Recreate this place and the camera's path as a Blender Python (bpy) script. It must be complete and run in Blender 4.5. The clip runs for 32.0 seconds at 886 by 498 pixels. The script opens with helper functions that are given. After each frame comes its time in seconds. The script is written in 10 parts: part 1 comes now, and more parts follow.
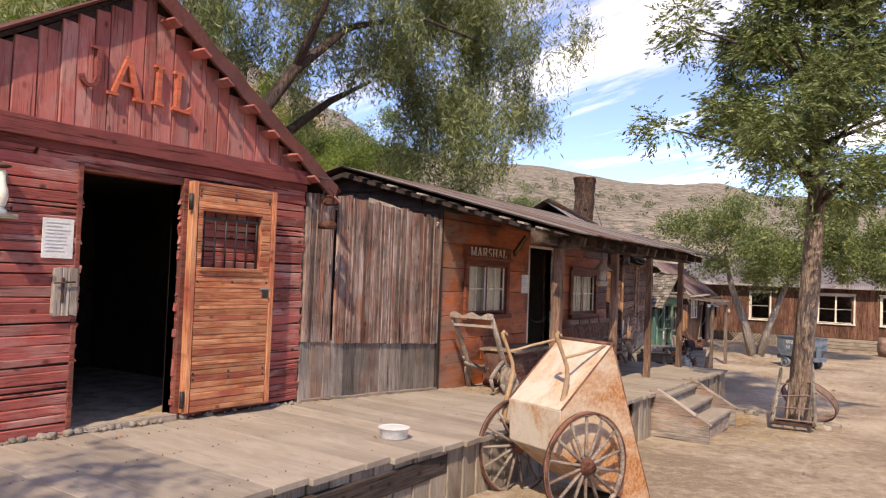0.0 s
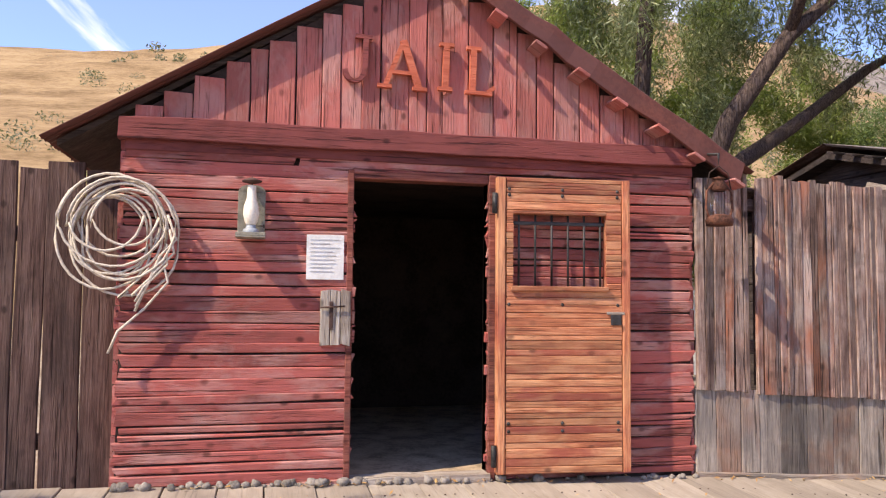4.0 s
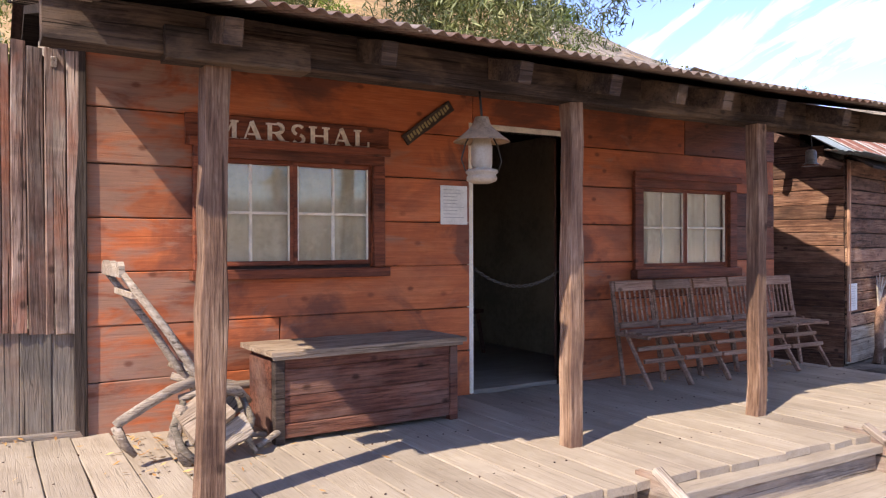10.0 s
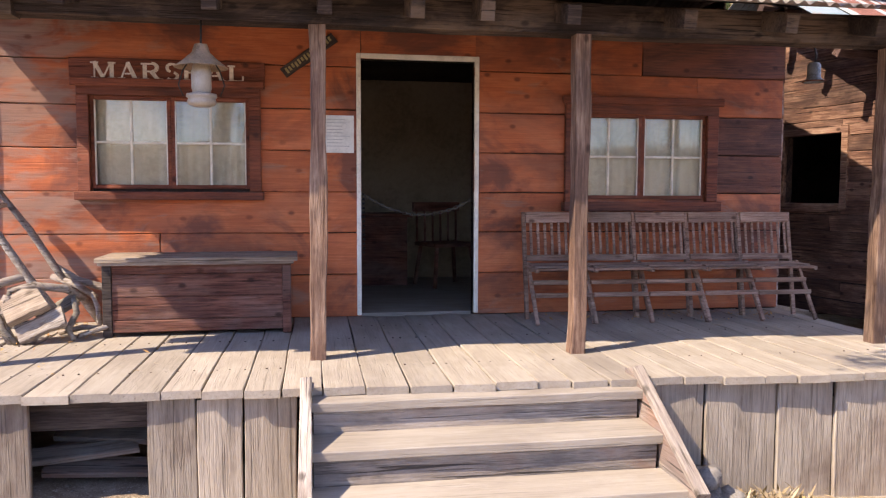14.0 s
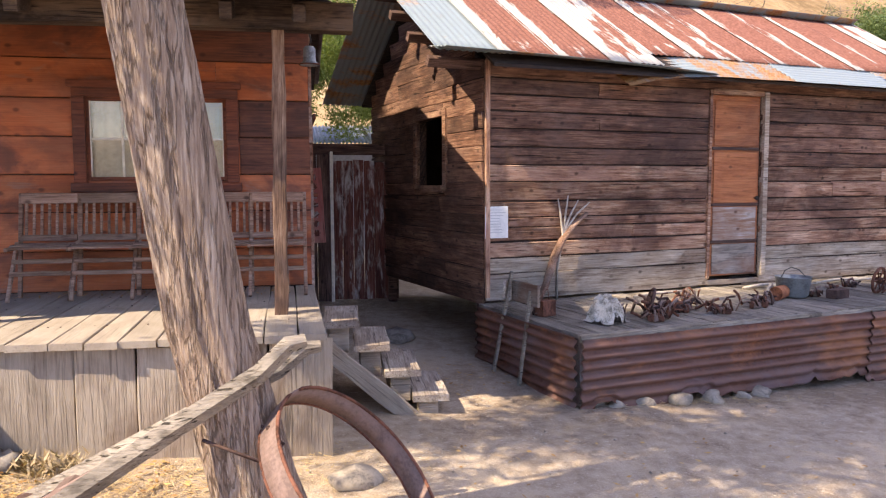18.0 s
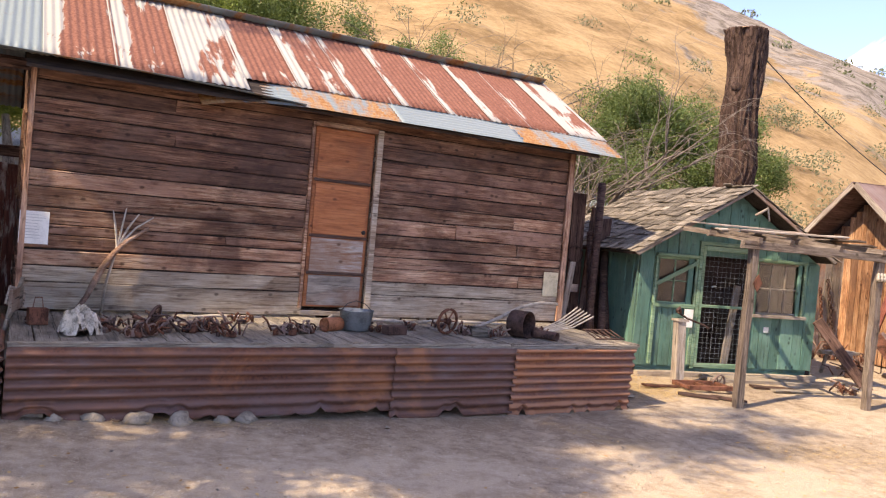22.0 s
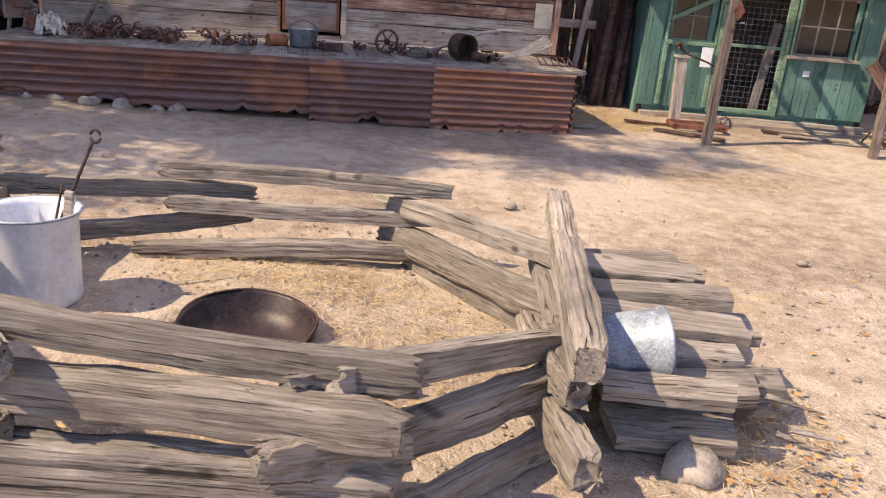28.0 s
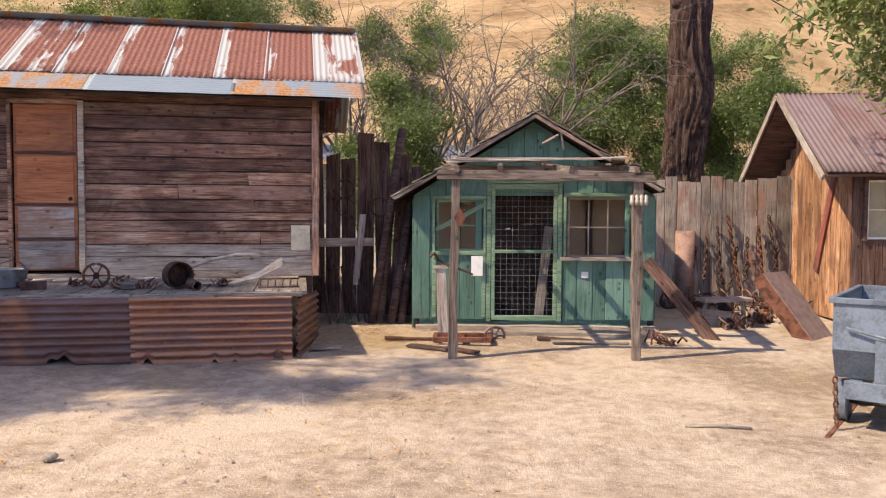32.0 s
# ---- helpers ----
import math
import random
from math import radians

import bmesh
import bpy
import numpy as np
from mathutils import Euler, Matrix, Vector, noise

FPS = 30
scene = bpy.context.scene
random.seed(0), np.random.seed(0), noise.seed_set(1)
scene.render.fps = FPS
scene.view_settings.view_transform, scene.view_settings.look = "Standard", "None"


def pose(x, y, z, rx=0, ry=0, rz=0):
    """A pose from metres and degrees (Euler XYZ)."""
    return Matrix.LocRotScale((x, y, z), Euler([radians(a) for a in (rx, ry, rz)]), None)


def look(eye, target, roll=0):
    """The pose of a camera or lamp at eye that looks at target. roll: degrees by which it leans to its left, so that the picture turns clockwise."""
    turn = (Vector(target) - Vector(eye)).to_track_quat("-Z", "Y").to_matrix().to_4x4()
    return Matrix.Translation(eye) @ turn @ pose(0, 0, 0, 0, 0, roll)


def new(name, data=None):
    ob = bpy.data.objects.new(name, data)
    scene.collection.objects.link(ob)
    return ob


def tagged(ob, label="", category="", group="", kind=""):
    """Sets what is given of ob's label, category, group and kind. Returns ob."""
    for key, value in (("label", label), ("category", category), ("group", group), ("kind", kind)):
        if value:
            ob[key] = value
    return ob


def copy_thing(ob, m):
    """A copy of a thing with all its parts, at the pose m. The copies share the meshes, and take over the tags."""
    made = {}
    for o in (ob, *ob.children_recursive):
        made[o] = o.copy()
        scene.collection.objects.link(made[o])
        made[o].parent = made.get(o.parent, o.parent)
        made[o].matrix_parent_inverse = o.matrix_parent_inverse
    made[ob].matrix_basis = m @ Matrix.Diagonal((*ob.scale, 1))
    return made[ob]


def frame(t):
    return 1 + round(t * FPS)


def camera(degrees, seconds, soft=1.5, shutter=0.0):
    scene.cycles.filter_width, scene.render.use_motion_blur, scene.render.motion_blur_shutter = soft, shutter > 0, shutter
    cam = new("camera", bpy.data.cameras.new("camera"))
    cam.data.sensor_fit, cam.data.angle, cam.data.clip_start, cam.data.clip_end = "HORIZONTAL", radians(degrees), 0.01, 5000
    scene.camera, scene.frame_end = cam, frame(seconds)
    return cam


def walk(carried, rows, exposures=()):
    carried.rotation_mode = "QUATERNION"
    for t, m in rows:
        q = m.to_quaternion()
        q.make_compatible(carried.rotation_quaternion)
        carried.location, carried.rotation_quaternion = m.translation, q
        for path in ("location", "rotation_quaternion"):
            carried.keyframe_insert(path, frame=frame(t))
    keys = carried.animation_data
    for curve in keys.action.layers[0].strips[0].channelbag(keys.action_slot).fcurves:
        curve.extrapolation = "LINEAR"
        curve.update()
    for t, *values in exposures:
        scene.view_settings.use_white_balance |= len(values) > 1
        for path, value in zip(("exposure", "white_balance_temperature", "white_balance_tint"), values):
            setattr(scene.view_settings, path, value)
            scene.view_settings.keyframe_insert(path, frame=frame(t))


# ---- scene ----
cam = camera(59.9, 32.0, soft=1.2)
METRES, EYE, TILT, LEAN, TURN = 26.5, 2.6, 0.0, 0.0, -58.0
ROWS = [
    (0.0, 0.0, 0.0, 0.0, -0.08, 2.06, -2.12),
    (0.5, 0.0074, 0.0203, -0.0009, -3.37, 1.9, -1.94),
    (1.0, 0.0152, 0.0387, -0.0026, -4.38, 1.48, -1.52),
    (1.5, 0.0235, 0.0561, -0.003, -4.29, 1.11, -1.04),
    (2.0, 0.0313, 0.0702, -0.0036, -2.43, 1.08, -1.07),
    (2.5, 0.037, 0.0819, -0.0037, 7.84, 1.23, -1.55),
    (3.0, 0.0393, 0.0887, -0.0038, 23.87, 1.83, -0.57),
    (3.2, 0.0402, 0.0905, -0.0035, 30.9, 2.6, -0.5),
    (3.5, 0.0416, 0.0928, -0.0027, 38.17, 3.55, -0.28),
    (4.4, 0.0545, 0.1080, -0.0038, 47.0, 3.4, -0.8),
    (5.5, 0.0781, 0.1348, -0.0051, 41.33, 2.12, -1.35),
    (6.0, 0.0867, 0.1525, -0.0067, 34.63, 1.97, -0.39),
    (6.5, 0.0938, 0.1671, -0.0078, 30.34, 1.41, 0.17),
    (7.0, 0.0996, 0.1816, -0.0084, 28.28, 1.11, -0.32),
    (7.5, 0.1047, 0.1972, -0.0089, 24.94, 1.08, 0.69),
    (8.0, 0.1121, 0.2113, -0.0108, 23.36, 0.39, 1.87),
    (8.5, 0.1193, 0.2257, -0.0121, 23.01, -0.29, 2.45),
    (9.0, 0.1272, 0.2406, -0.0122, 23.13, -0.53, 2.66),
    (9.5, 0.1369, 0.2532, -0.0133, 24.85, -0.64, 1.2),
    (10.0, 0.1457, 0.2666, -0.0139, 26.99, -0.3, 0.2),
    (10.5, 0.1556, 0.2781, -0.0148, 30.71, 0.29, -0.55),
    (11.0, 0.1657, 0.2889, -0.0157, 34.82, 0.26, -1.46),
    (11.5, 0.1749, 0.3002, -0.0163, 39.57, 0.52, -0.65),
    (12.0, 0.1859, 0.3106, -0.0169, 44.33, 0.2, 0.08),
    (12.5, 0.1977, 0.3195, -0.0176, 45.54, -0.31, 0.48),
    (13.0, 0.2107, 0.3258, -0.0178, 46.35, -1.4, 0.32),
    (13.5, 0.226, 0.3288, -0.0194, 48.27, -3.27, -0.49),
    (15.5, 0.2824, 0.367, -0.0209, 48.42, -4.74, 0.42),
    (16.0, 0.2945, 0.3817, -0.0221, 47.02, -4.44, 0.95),
    (16.5, 0.3061, 0.3964, -0.0225, 46.39, -4.38, -0.04),
    (17.0, 0.3191, 0.4105, -0.0229, 45.77, -3.74, -0.88),
    (17.5, 0.3321, 0.4229, -0.0243, 46.38, -4.69, -1.57),
    (18.0, 0.3448, 0.4367, -0.0239, 46.57, -4.65, 0.25),
    (18.5, 0.3584, 0.4497, -0.0246, 46.3, -3.62, 0.8),
    (19.0, 0.3709, 0.4638, -0.0251, 46.38, -3.33, -1.55),
    (19.5, 0.3831, 0.4804, -0.0258, 45.61, -3.35, -1.96),
    (20.0, 0.3949, 0.4964, -0.0262, 44.32, -3.58, -0.95),
    (20.5, 0.4041, 0.5118, -0.0252, 43.01, -2.55, -2.0),
    (21.0, 0.4149, 0.5225, -0.026, 43.95, -1.54, -3.73),
    (21.5, 0.4275, 0.53, -0.0271, 44.18, -1.53, -5.57),
    (22.0, 0.4418, 0.5332, -0.0263, 40.81, -1.22, -5.02),
    (22.5, 0.458, 0.5305, -0.0272, 36.5, -2.93, -3.36),
    (23.0, 0.472, 0.5299, -0.0288, 33.96, -7.29, -2.29),
    (23.5, 0.4842, 0.5305, -0.03, 33.39, -11.98, -2.33),
    (24.0, 0.4963, 0.529, -0.0304, 35.59, -14.55, -2.36),
    (24.5, 0.5048, 0.5353, -0.0313, 40.53, -16.61, -2.02),
    (26.5, 0.5359, 0.5786, -0.0344, 59.47, -19.82, -3.45),
    (27.0, 0.5424, 0.5918, -0.0353, 59.64, -20.36, -3.33),
    (27.5, 0.5487, 0.6043, -0.035, 59.42, -19.86, -3.81),
    (28.0, 0.5557, 0.6163, -0.0359, 60.01, -19.05, -4.52),
    (28.5, 0.5601, 0.6283, -0.0365, 61.34, -16.49, -3.81),
    (29.0, 0.5652, 0.6406, -0.0357, 62.73, -11.34, -3.65),
    (29.5, 0.5711, 0.6542, -0.0343, 63.71, -8.05, -4.82),
    (30.0, 0.5744, 0.6695, -0.0336, 63.17, -5.72, -4.28),
    (30.5, 0.5788, 0.6842, -0.0342, 62.61, -4.62, -3.12),
    (31.0, 0.5825, 0.6999, -0.0347, 62.07, -3.9, -1.16),
    (31.5, 0.5858, 0.717, -0.0344, 61.39, -3.08, 1.26),
    (32.0, 0.5902, 0.7341, -0.0351, 59.7, -2.69, -0.28),
]
walk(cam, [(t, pose(0, 0, EYE, TILT, LEAN, TURN) @ pose(METRES * x, METRES * y, METRES * z, 90 + pitch, roll, yaw)) for t, x, y, z, yaw, pitch, roll in ROWS],
     [(0.0, 2.06, 8000, 13), (2.2, 1.93, 8050, 13), (3.5, 2.42, 7600, 13), (8.0, 2.42, 7200, 13), (10.5, 2.84, 7300, 14), (13.0, 3.04, 7250, 14), (15.5, 2.78, 7450, 13), (17.0, 2.98, 7900, 13), (20.5, 3.06, 8250, 13), (23.0, 2.56, 8750, 14), (25.0, 2.52, 8250, 14), (28.0, 2.48, 8050, 14), (32.0, 2.50, 8100, 14)])

# ---- world, sun ----
SUN_AZ, SUN_EL = 202.5, 47.0   # where the sun stands: degrees from +x towards +y, and above the horizon
world = bpy.data.worlds.new("sky")
scene.world = world
world.use_nodes = True
wt = world.node_tree
bg = wt.nodes["Background"]
sky = wt.nodes.new("ShaderNodeTexSky")
sky.sky_type = 'NISHITA'
sky.sun_disc = False
sky.sun_elevation = radians(SUN_EL)
sky.sun_rotation = radians(90.0 - SUN_AZ)
sky.altitude = 800
sky.air_density, sky.dust_density, sky.ozone_density = 0.9, 0.05, 3.6


def w_node(kind, **values):
    n = wt.nodes.new(kind)
    for key, v in values.items():
        n.inputs[key.replace("_", " ")].default_value = v
    return n


def w_math(op, a, b):
    n = wt.nodes.new("ShaderNodeMath")
    n.operation = op
    for k, v in enumerate((a, b)):
        if isinstance(v, (int, float)):
            n.inputs[k].default_value = v
        else:
            wt.links.new(v, n.inputs[k])
    return n.outputs[0]


# cirrus on a flat layer high above: streaks run away towards the hills
wc = wt.nodes.new("ShaderNodeTexCoord")
ws = wt.nodes.new("ShaderNodeSeparateXYZ")
wt.links.new(wc.outputs["Generated"], ws.inputs[0])
low = w_math('ADD', w_math('MAXIMUM', ws.outputs[2], 0.0), 0.13)
wk = wt.nodes.new("ShaderNodeCombineXYZ")
wt.links.new(w_math('DIVIDE', ws.outputs[0], low), wk.inputs[0])
wt.links.new(w_math('DIVIDE', ws.outputs[1], low), wk.inputs[1])


def cirrus(turn, scale, along, across, detail, rough, dist):
    t_ = w_node("ShaderNodeMapping", Rotation=(0, 0, radians(-turn)))
    wt.links.new(wk.outputs[0], t_.inputs["Vector"])
    m_s = w_node("ShaderNodeMapping", Scale=(along, across, 1.0))
    wt.links.new(t_.outputs[0], m_s.inputs["Vector"])
    n = w_node("ShaderNodeTexNoise", Scale=scale, Detail=detail, Roughness=rough, Distortion=dist)
    wt.links.new(m_s.outputs[0], n.inputs["Vector"])
    return n.outputs["Fac"]


veil = w_math('ADD', w_math('MULTIPLY', cirrus(80, 1.0, 0.16, 1.1, 6, 0.55, 0.5), 0.62), w_math('MULTIPLY', cirrus(66, 1.0, 0.5, 2.6, 8, 0.62, 0.7), 0.38))
wr = wt.nodes.new("ShaderNodeValToRGB")
wr.color_ramp.elements[0].position, wr.color_ramp.elements[1].position = 0.515, 0.73
wr.color_ramp.elements[0].color, wr.color_ramp.elements[1].color = (0.04, 0.04, 0.04, 1), (0.88, 0.88, 0.88, 1)
wt.links.new(veil, wr.inputs["Fac"])
wx = wt.nodes.new("ShaderNodeMix")
wx.data_type = 'RGBA'
wt.links.new(wr.outputs["Color"], wx.inputs[0])
wh = wt.nodes.new("ShaderNodeHueSaturation")
wh.inputs["Saturation"].default_value = 1.22
wh.inputs["Hue"].default_value = 0.515
wh.inputs["Value"].default_value = 0.45
wt.links.new(sky.outputs["Color"], wh.inputs["Color"])
wt.links.new(wh.outputs[0], wx.inputs[6])
wx.inputs[7].default_value = (6.3, 5.65, 4.9, 1)
wt.links.new(wx.outputs[2], bg.inputs["Color"])
bg.inputs["Strength"].default_value = 0.15

sun_data = bpy.data.lights.new("sun", 'SUN')
sun_data.energy, sun_data.angle, sun_data.color = 1.27, radians(0.55), (1.0, 0.93, 0.82)
sun = new("sun", sun_data)
SUN_DIR = Vector((math.cos(radians(SUN_AZ)) * math.cos(radians(SUN_EL)), math.sin(radians(SUN_AZ)) * math.cos(radians(SUN_EL)), math.sin(radians(SUN_EL))))
sun.matrix_world = look(Vector((0, 0, 40)) + SUN_DIR * 30, (0, 0, 40))



# ---- material nodes ----
def mat_new(name, rough=0.8, metal=0.0, spec=0.3):
    m = bpy.data.materials.new(name)
    m.use_nodes = True
    b = m.node_tree.nodes["Principled BSDF"]
    b.inputs["Roughness"].default_value = rough
    b.inputs["Metallic"].default_value = metal
    b.inputs["Specular IOR Level"].default_value = spec
    return m, m.node_tree, b


def put(nt, socket, value):
    if isinstance(value, (int, float)):
        socket.default_value = value
    elif isinstance(value, (tuple, list)):
        socket.default_value = tuple(value) if len(value) != 3 or socket.type == 'VECTOR' else (*value, 1.0)
    else:
        nt.links.new(value, socket)


def n_coord(nt, rand=True):
    tc = nt.nodes.new("ShaderNodeTexCoord")
    if not rand:
        return tc.outputs["Object"], None
    oi = nt.nodes.new("ShaderNodeObjectInfo")
    cx = nt.nodes.new("ShaderNodeCombineXYZ")
    for k, f in enumerate((41.0, 17.0, 9.0)):
        mu = n_math(nt, 'MULTIPLY', oi.outputs["Random"], f)
        nt.links.new(mu, cx.inputs[k])
    va = nt.nodes.new("ShaderNodeVectorMath")
    va.operation = 'ADD'
    nt.links.new(tc.outputs["Object"], va.inputs[0])
    nt.links.new(cx.outputs[0], va.inputs[1])
    return va.outputs[0], oi.outputs["Random"]


def n_math(nt, op, a, b=0.5, clamp=False):
    n = nt.nodes.new("ShaderNodeMath")
    n.operation = op
    n.use_clamp = clamp
    put(nt, n.inputs[0], a)
    put(nt, n.inputs[1], b)
    return n.outputs[0]


def n_noise(nt, vec, scale=1.0, stretch=(1, 1, 1), detail=4, rough=0.55, dist=0.0):
    mp = nt.nodes.new("ShaderNodeMapping")
    mp.inputs["Scale"].default_value = stretch
    nt.links.new(vec, mp.inputs["Vector"])
    n = nt.nodes.new("ShaderNodeTexNoise")
    n.inputs["Scale"].default_value = scale
    n.inputs["Detail"].default_value = detail
    n.inputs["Roughness"].default_value = rough
    n.inputs["Distortion"].default_value = dist
    nt.links.new(mp.outputs[0], n.inputs["Vector"])
    return n.outputs["Fac"]


def n_ramp(nt, fac, stops):
    r = nt.nodes.new("ShaderNodeValToRGB")
    e = r.color_ramp.elements
    while len(e) < len(stops):
        e.new(0.5)
    for k, (p, c) in enumerate(stops):
        e[k].position = p
        e[k].color = (c, c, c, 1) if isinstance(c, (int, float)) else (*c, 1)
    put(nt, r.inputs["Fac"], fac)
    return r.outputs["Color"]


def n_mix(nt, fac, a, b, blend='MIX'):
    n = nt.nodes.new("ShaderNodeMix")
    n.data_type = 'RGBA'
    n.blend_type = blend
    put(nt, n.inputs[0], fac)
    put(nt, n.inputs[6], a)
    put(nt, n.inputs[7], b)
    return n.outputs[2]


def n_bump(nt, bsdf, height, strength=0.5, dist=0.01):
    b = nt.nodes.new("ShaderNodeBump")
    b.inputs["Strength"].default_value = strength
    b.inputs["Distance"].default_value = dist
    put(nt, b.inputs["Height"], height)
    nt.links.new(b.outputs[0], bsdf.inputs["Normal"])


def wood(name, dark, mid, light, stain=(0.05, 0.045, 0.04), stain_amount=0.5, vary=0.5, rough=0.85, paint=None, peel=0.5, bump=0.6, knots=True, crack=0.8, fine=1.0, dust=None, spec=0.2, blotch=None, wear=None, con=0.09):
    """Weathered timber with its grain along the piece's own x."""
    m, nt, b = mat_new(name, rough, 0, spec)
    v, rnd = n_coord(nt)
    g1 = n_noise(nt, v, 1.0, (3.4 * fine, 80 * fine, 80 * fine), 6, 0.72, 0.3)
    g2 = n_noise(nt, v, 1.0, (1.0, 15, 15), 4, 0.6, 0.9)
    g3 = n_noise(nt, v, 1.0, (1.7, 4.2, 4.2), 6, 0.66, 0.7)
    g = n_math(nt, 'ADD', n_math(nt, 'ADD', n_math(nt, 'MULTIPLY', g1, 0.44), n_math(nt, 'MULTIPLY', g2, 0.22)), n_math(nt, 'MULTIPLY', g3, 0.34))
    col = n_ramp(nt, g, [(0.5 - con, dark), (0.5, mid), (0.5 + con, light)])
    if paint:
        pm = n_noise(nt, v, 1.0, (2.2, 11, 11), 6, 0.68, 0.4)
        mask = n_ramp(nt, pm, [(max(0.02, 1 - peel - 0.12 - 0.02) * 0.5 + 0.12, 0.0), (max(0.05, 1 - peel) * 0.5 + 0.2, 1.0)])
        pc = n_mix(nt, n_noise(nt, v, 2.5, (1, 3, 3), 4), tuple(0.72 * c for c in paint), tuple(min(1, 1.12 * c) for c in paint))
        col = n_mix(nt, mask, col, pc)
    st = n_ramp(nt, n_noise(nt, v, 1.1, (0.8, 1.6, 1.6), 5, 0.6, 0.8), [(0.49, 0.0), (0.63, 1.0)])
    col = n_mix(nt, n_math(nt, 'MULTIPLY', st, stain_amount), col, stain)
    if dust:
        du = n_ramp(nt, n_noise(nt, v, 1.7, (1, 2, 2), 6, 0.65, 0.4), [(0.47, 0.0), (0.62, 1.0)])
        col = n_mix(nt, n_math(nt, 'MULTIPLY', du, dust[1]), col, dust[0])
    if blotch:
        ge = nt.nodes.new("ShaderNodeNewGeometry")
        bl = n_ramp(nt, n_noise(nt, ge.outputs["Position"], blotch[2], (0.8, 0.8, 1.3), 6, 0.62, 0.9), [(0.50, 0.0), (0.60, 1.0)])
        col = n_mix(nt, n_math(nt, 'MULTIPLY', bl, blotch[1]), col, blotch[0])
    if wear:
        wp = nt.nodes.new("ShaderNodeNewGeometry")
        sx = nt.nodes.new("ShaderNodeSeparateXYZ")
        nt.links.new(wp.outputs["Position"], sx.inputs[0])
        wn = n_noise(nt, wp.outputs["Position"], 1.0, (1.3, 1.3, 5.0), 6, 0.65, 0.8)
        end = n_math(nt, 'MULTIPLY', n_math(nt, 'SUBTRACT', wear[2], sx.outputs[0]), 1.0 / (wear[2] - wear[1]), True)
        wm = n_ramp(nt, n_math(nt, 'ADD', wn, n_math(nt, 'MULTIPLY', end, 0.24)), [(0.60, 0.0), (0.73, 1.0)])
        worn = n_mix(nt, g1, tuple(0.6 * c for c in wear[0]), tuple(1.3 * c for c in wear[0]))
        col = n_mix(nt, n_math(nt, 'MULTIPLY', wm, wear[3]), col, worn)
    if knots:
        # round knots on the face, some of the cells only
        kn = nt.nodes.new("ShaderNodeTexVoronoi")
        kn.voronoi_dimensions = '2D'
        kn.inputs["Scale"].default_value = 1.0
        ks = nt.nodes.new("ShaderNodeSeparateXYZ")
        nt.links.new(v, ks.inputs[0])
        kc = nt.nodes.new("ShaderNodeCombineXYZ")
        nt.links.new(n_math(nt, 'MULTIPLY', ks.outputs[0], 3.6), kc.inputs[0])
        nt.links.new(n_math(nt, 'MULTIPLY', ks.outputs[2], 5.5), kc.inputs[1])
        nt.links.new(kc.outputs[0], kn.inputs["Vector"])
        pick = n_ramp(nt, n_math(nt, 'MULTIPLY', kn.outputs["Color"], 1.0), [(0.45, 0.0), (0.75, 1.0)])
        kd = n_ramp(nt, n_math(nt, 'ADD', kn.outputs["Distance"], n_math(nt, 'MULTIPLY', g1, 0.05)), [(0.075, 1.0), (0.15, 0.0)])
        col = n_mix(nt, n_math(nt, 'MULTIPLY', n_math(nt, 'MULTIPLY', kd, pick), 0.75), col, tuple(0.38 * c for c in dark))
    ck = n_ramp(nt, n_noise(nt, v, 1.0, (1.5, 60 * fine, 60 * fine), 3, 0.5, 0.3), [(0.32, 1.0), (0.37, 0.0)])
    col = n_mix(nt, n_math(nt, 'MULTIPLY', ck, crack), col, tuple(0.4 * c for c in dark))
    hair = n_math(nt, 'ABSOLUTE', n_math(nt, 'SUBTRACT', n_noise(nt, v, 1.0, (1.1 * fine, 30 * fine, 30 * fine), 3, 0.5, 0.5), 0.5), 0.0)
    hl = n_math(nt, 'MULTIPLY', n_ramp(nt, hair, [(0.005, 1.0), (0.024, 0.0)]), n_ramp(nt, g3, [(0.45, 0.15), (0.56, 1.0)]))
    col = n_mix(nt, n_math(nt, 'MULTIPLY', hl, crack * 0.55), col, tuple(0.4 * c for c in dark))
    val = n_math(nt, 'ADD', n_math(nt, 'MULTIPLY', rnd, vary), 1.0 - vary * 0.5)
    hs = nt.nodes.new("ShaderNodeHueSaturation")
    nt.links.new(val, hs.inputs["Value"])
    nt.links.new(col, hs.inputs["Color"])
    nt.links.new(hs.outputs[0], b.inputs["Base Color"])
    h = n_math(nt, 'SUBTRACT', n_math(nt, 'SUBTRACT', g1, n_math(nt, 'MULTIPLY', ck, 0.6)), n_math(nt, 'MULTIPLY', hl, 0.4))
    n_bump(nt, b, h, min(1.0, bump * 1.3), 0.009)
    nt.links.new(n_ramp(nt, g2, [(0.3, min(1, rough + 0.1)), (0.7, rough - 0.12)]), b.inputs["Roughness"])
    return m


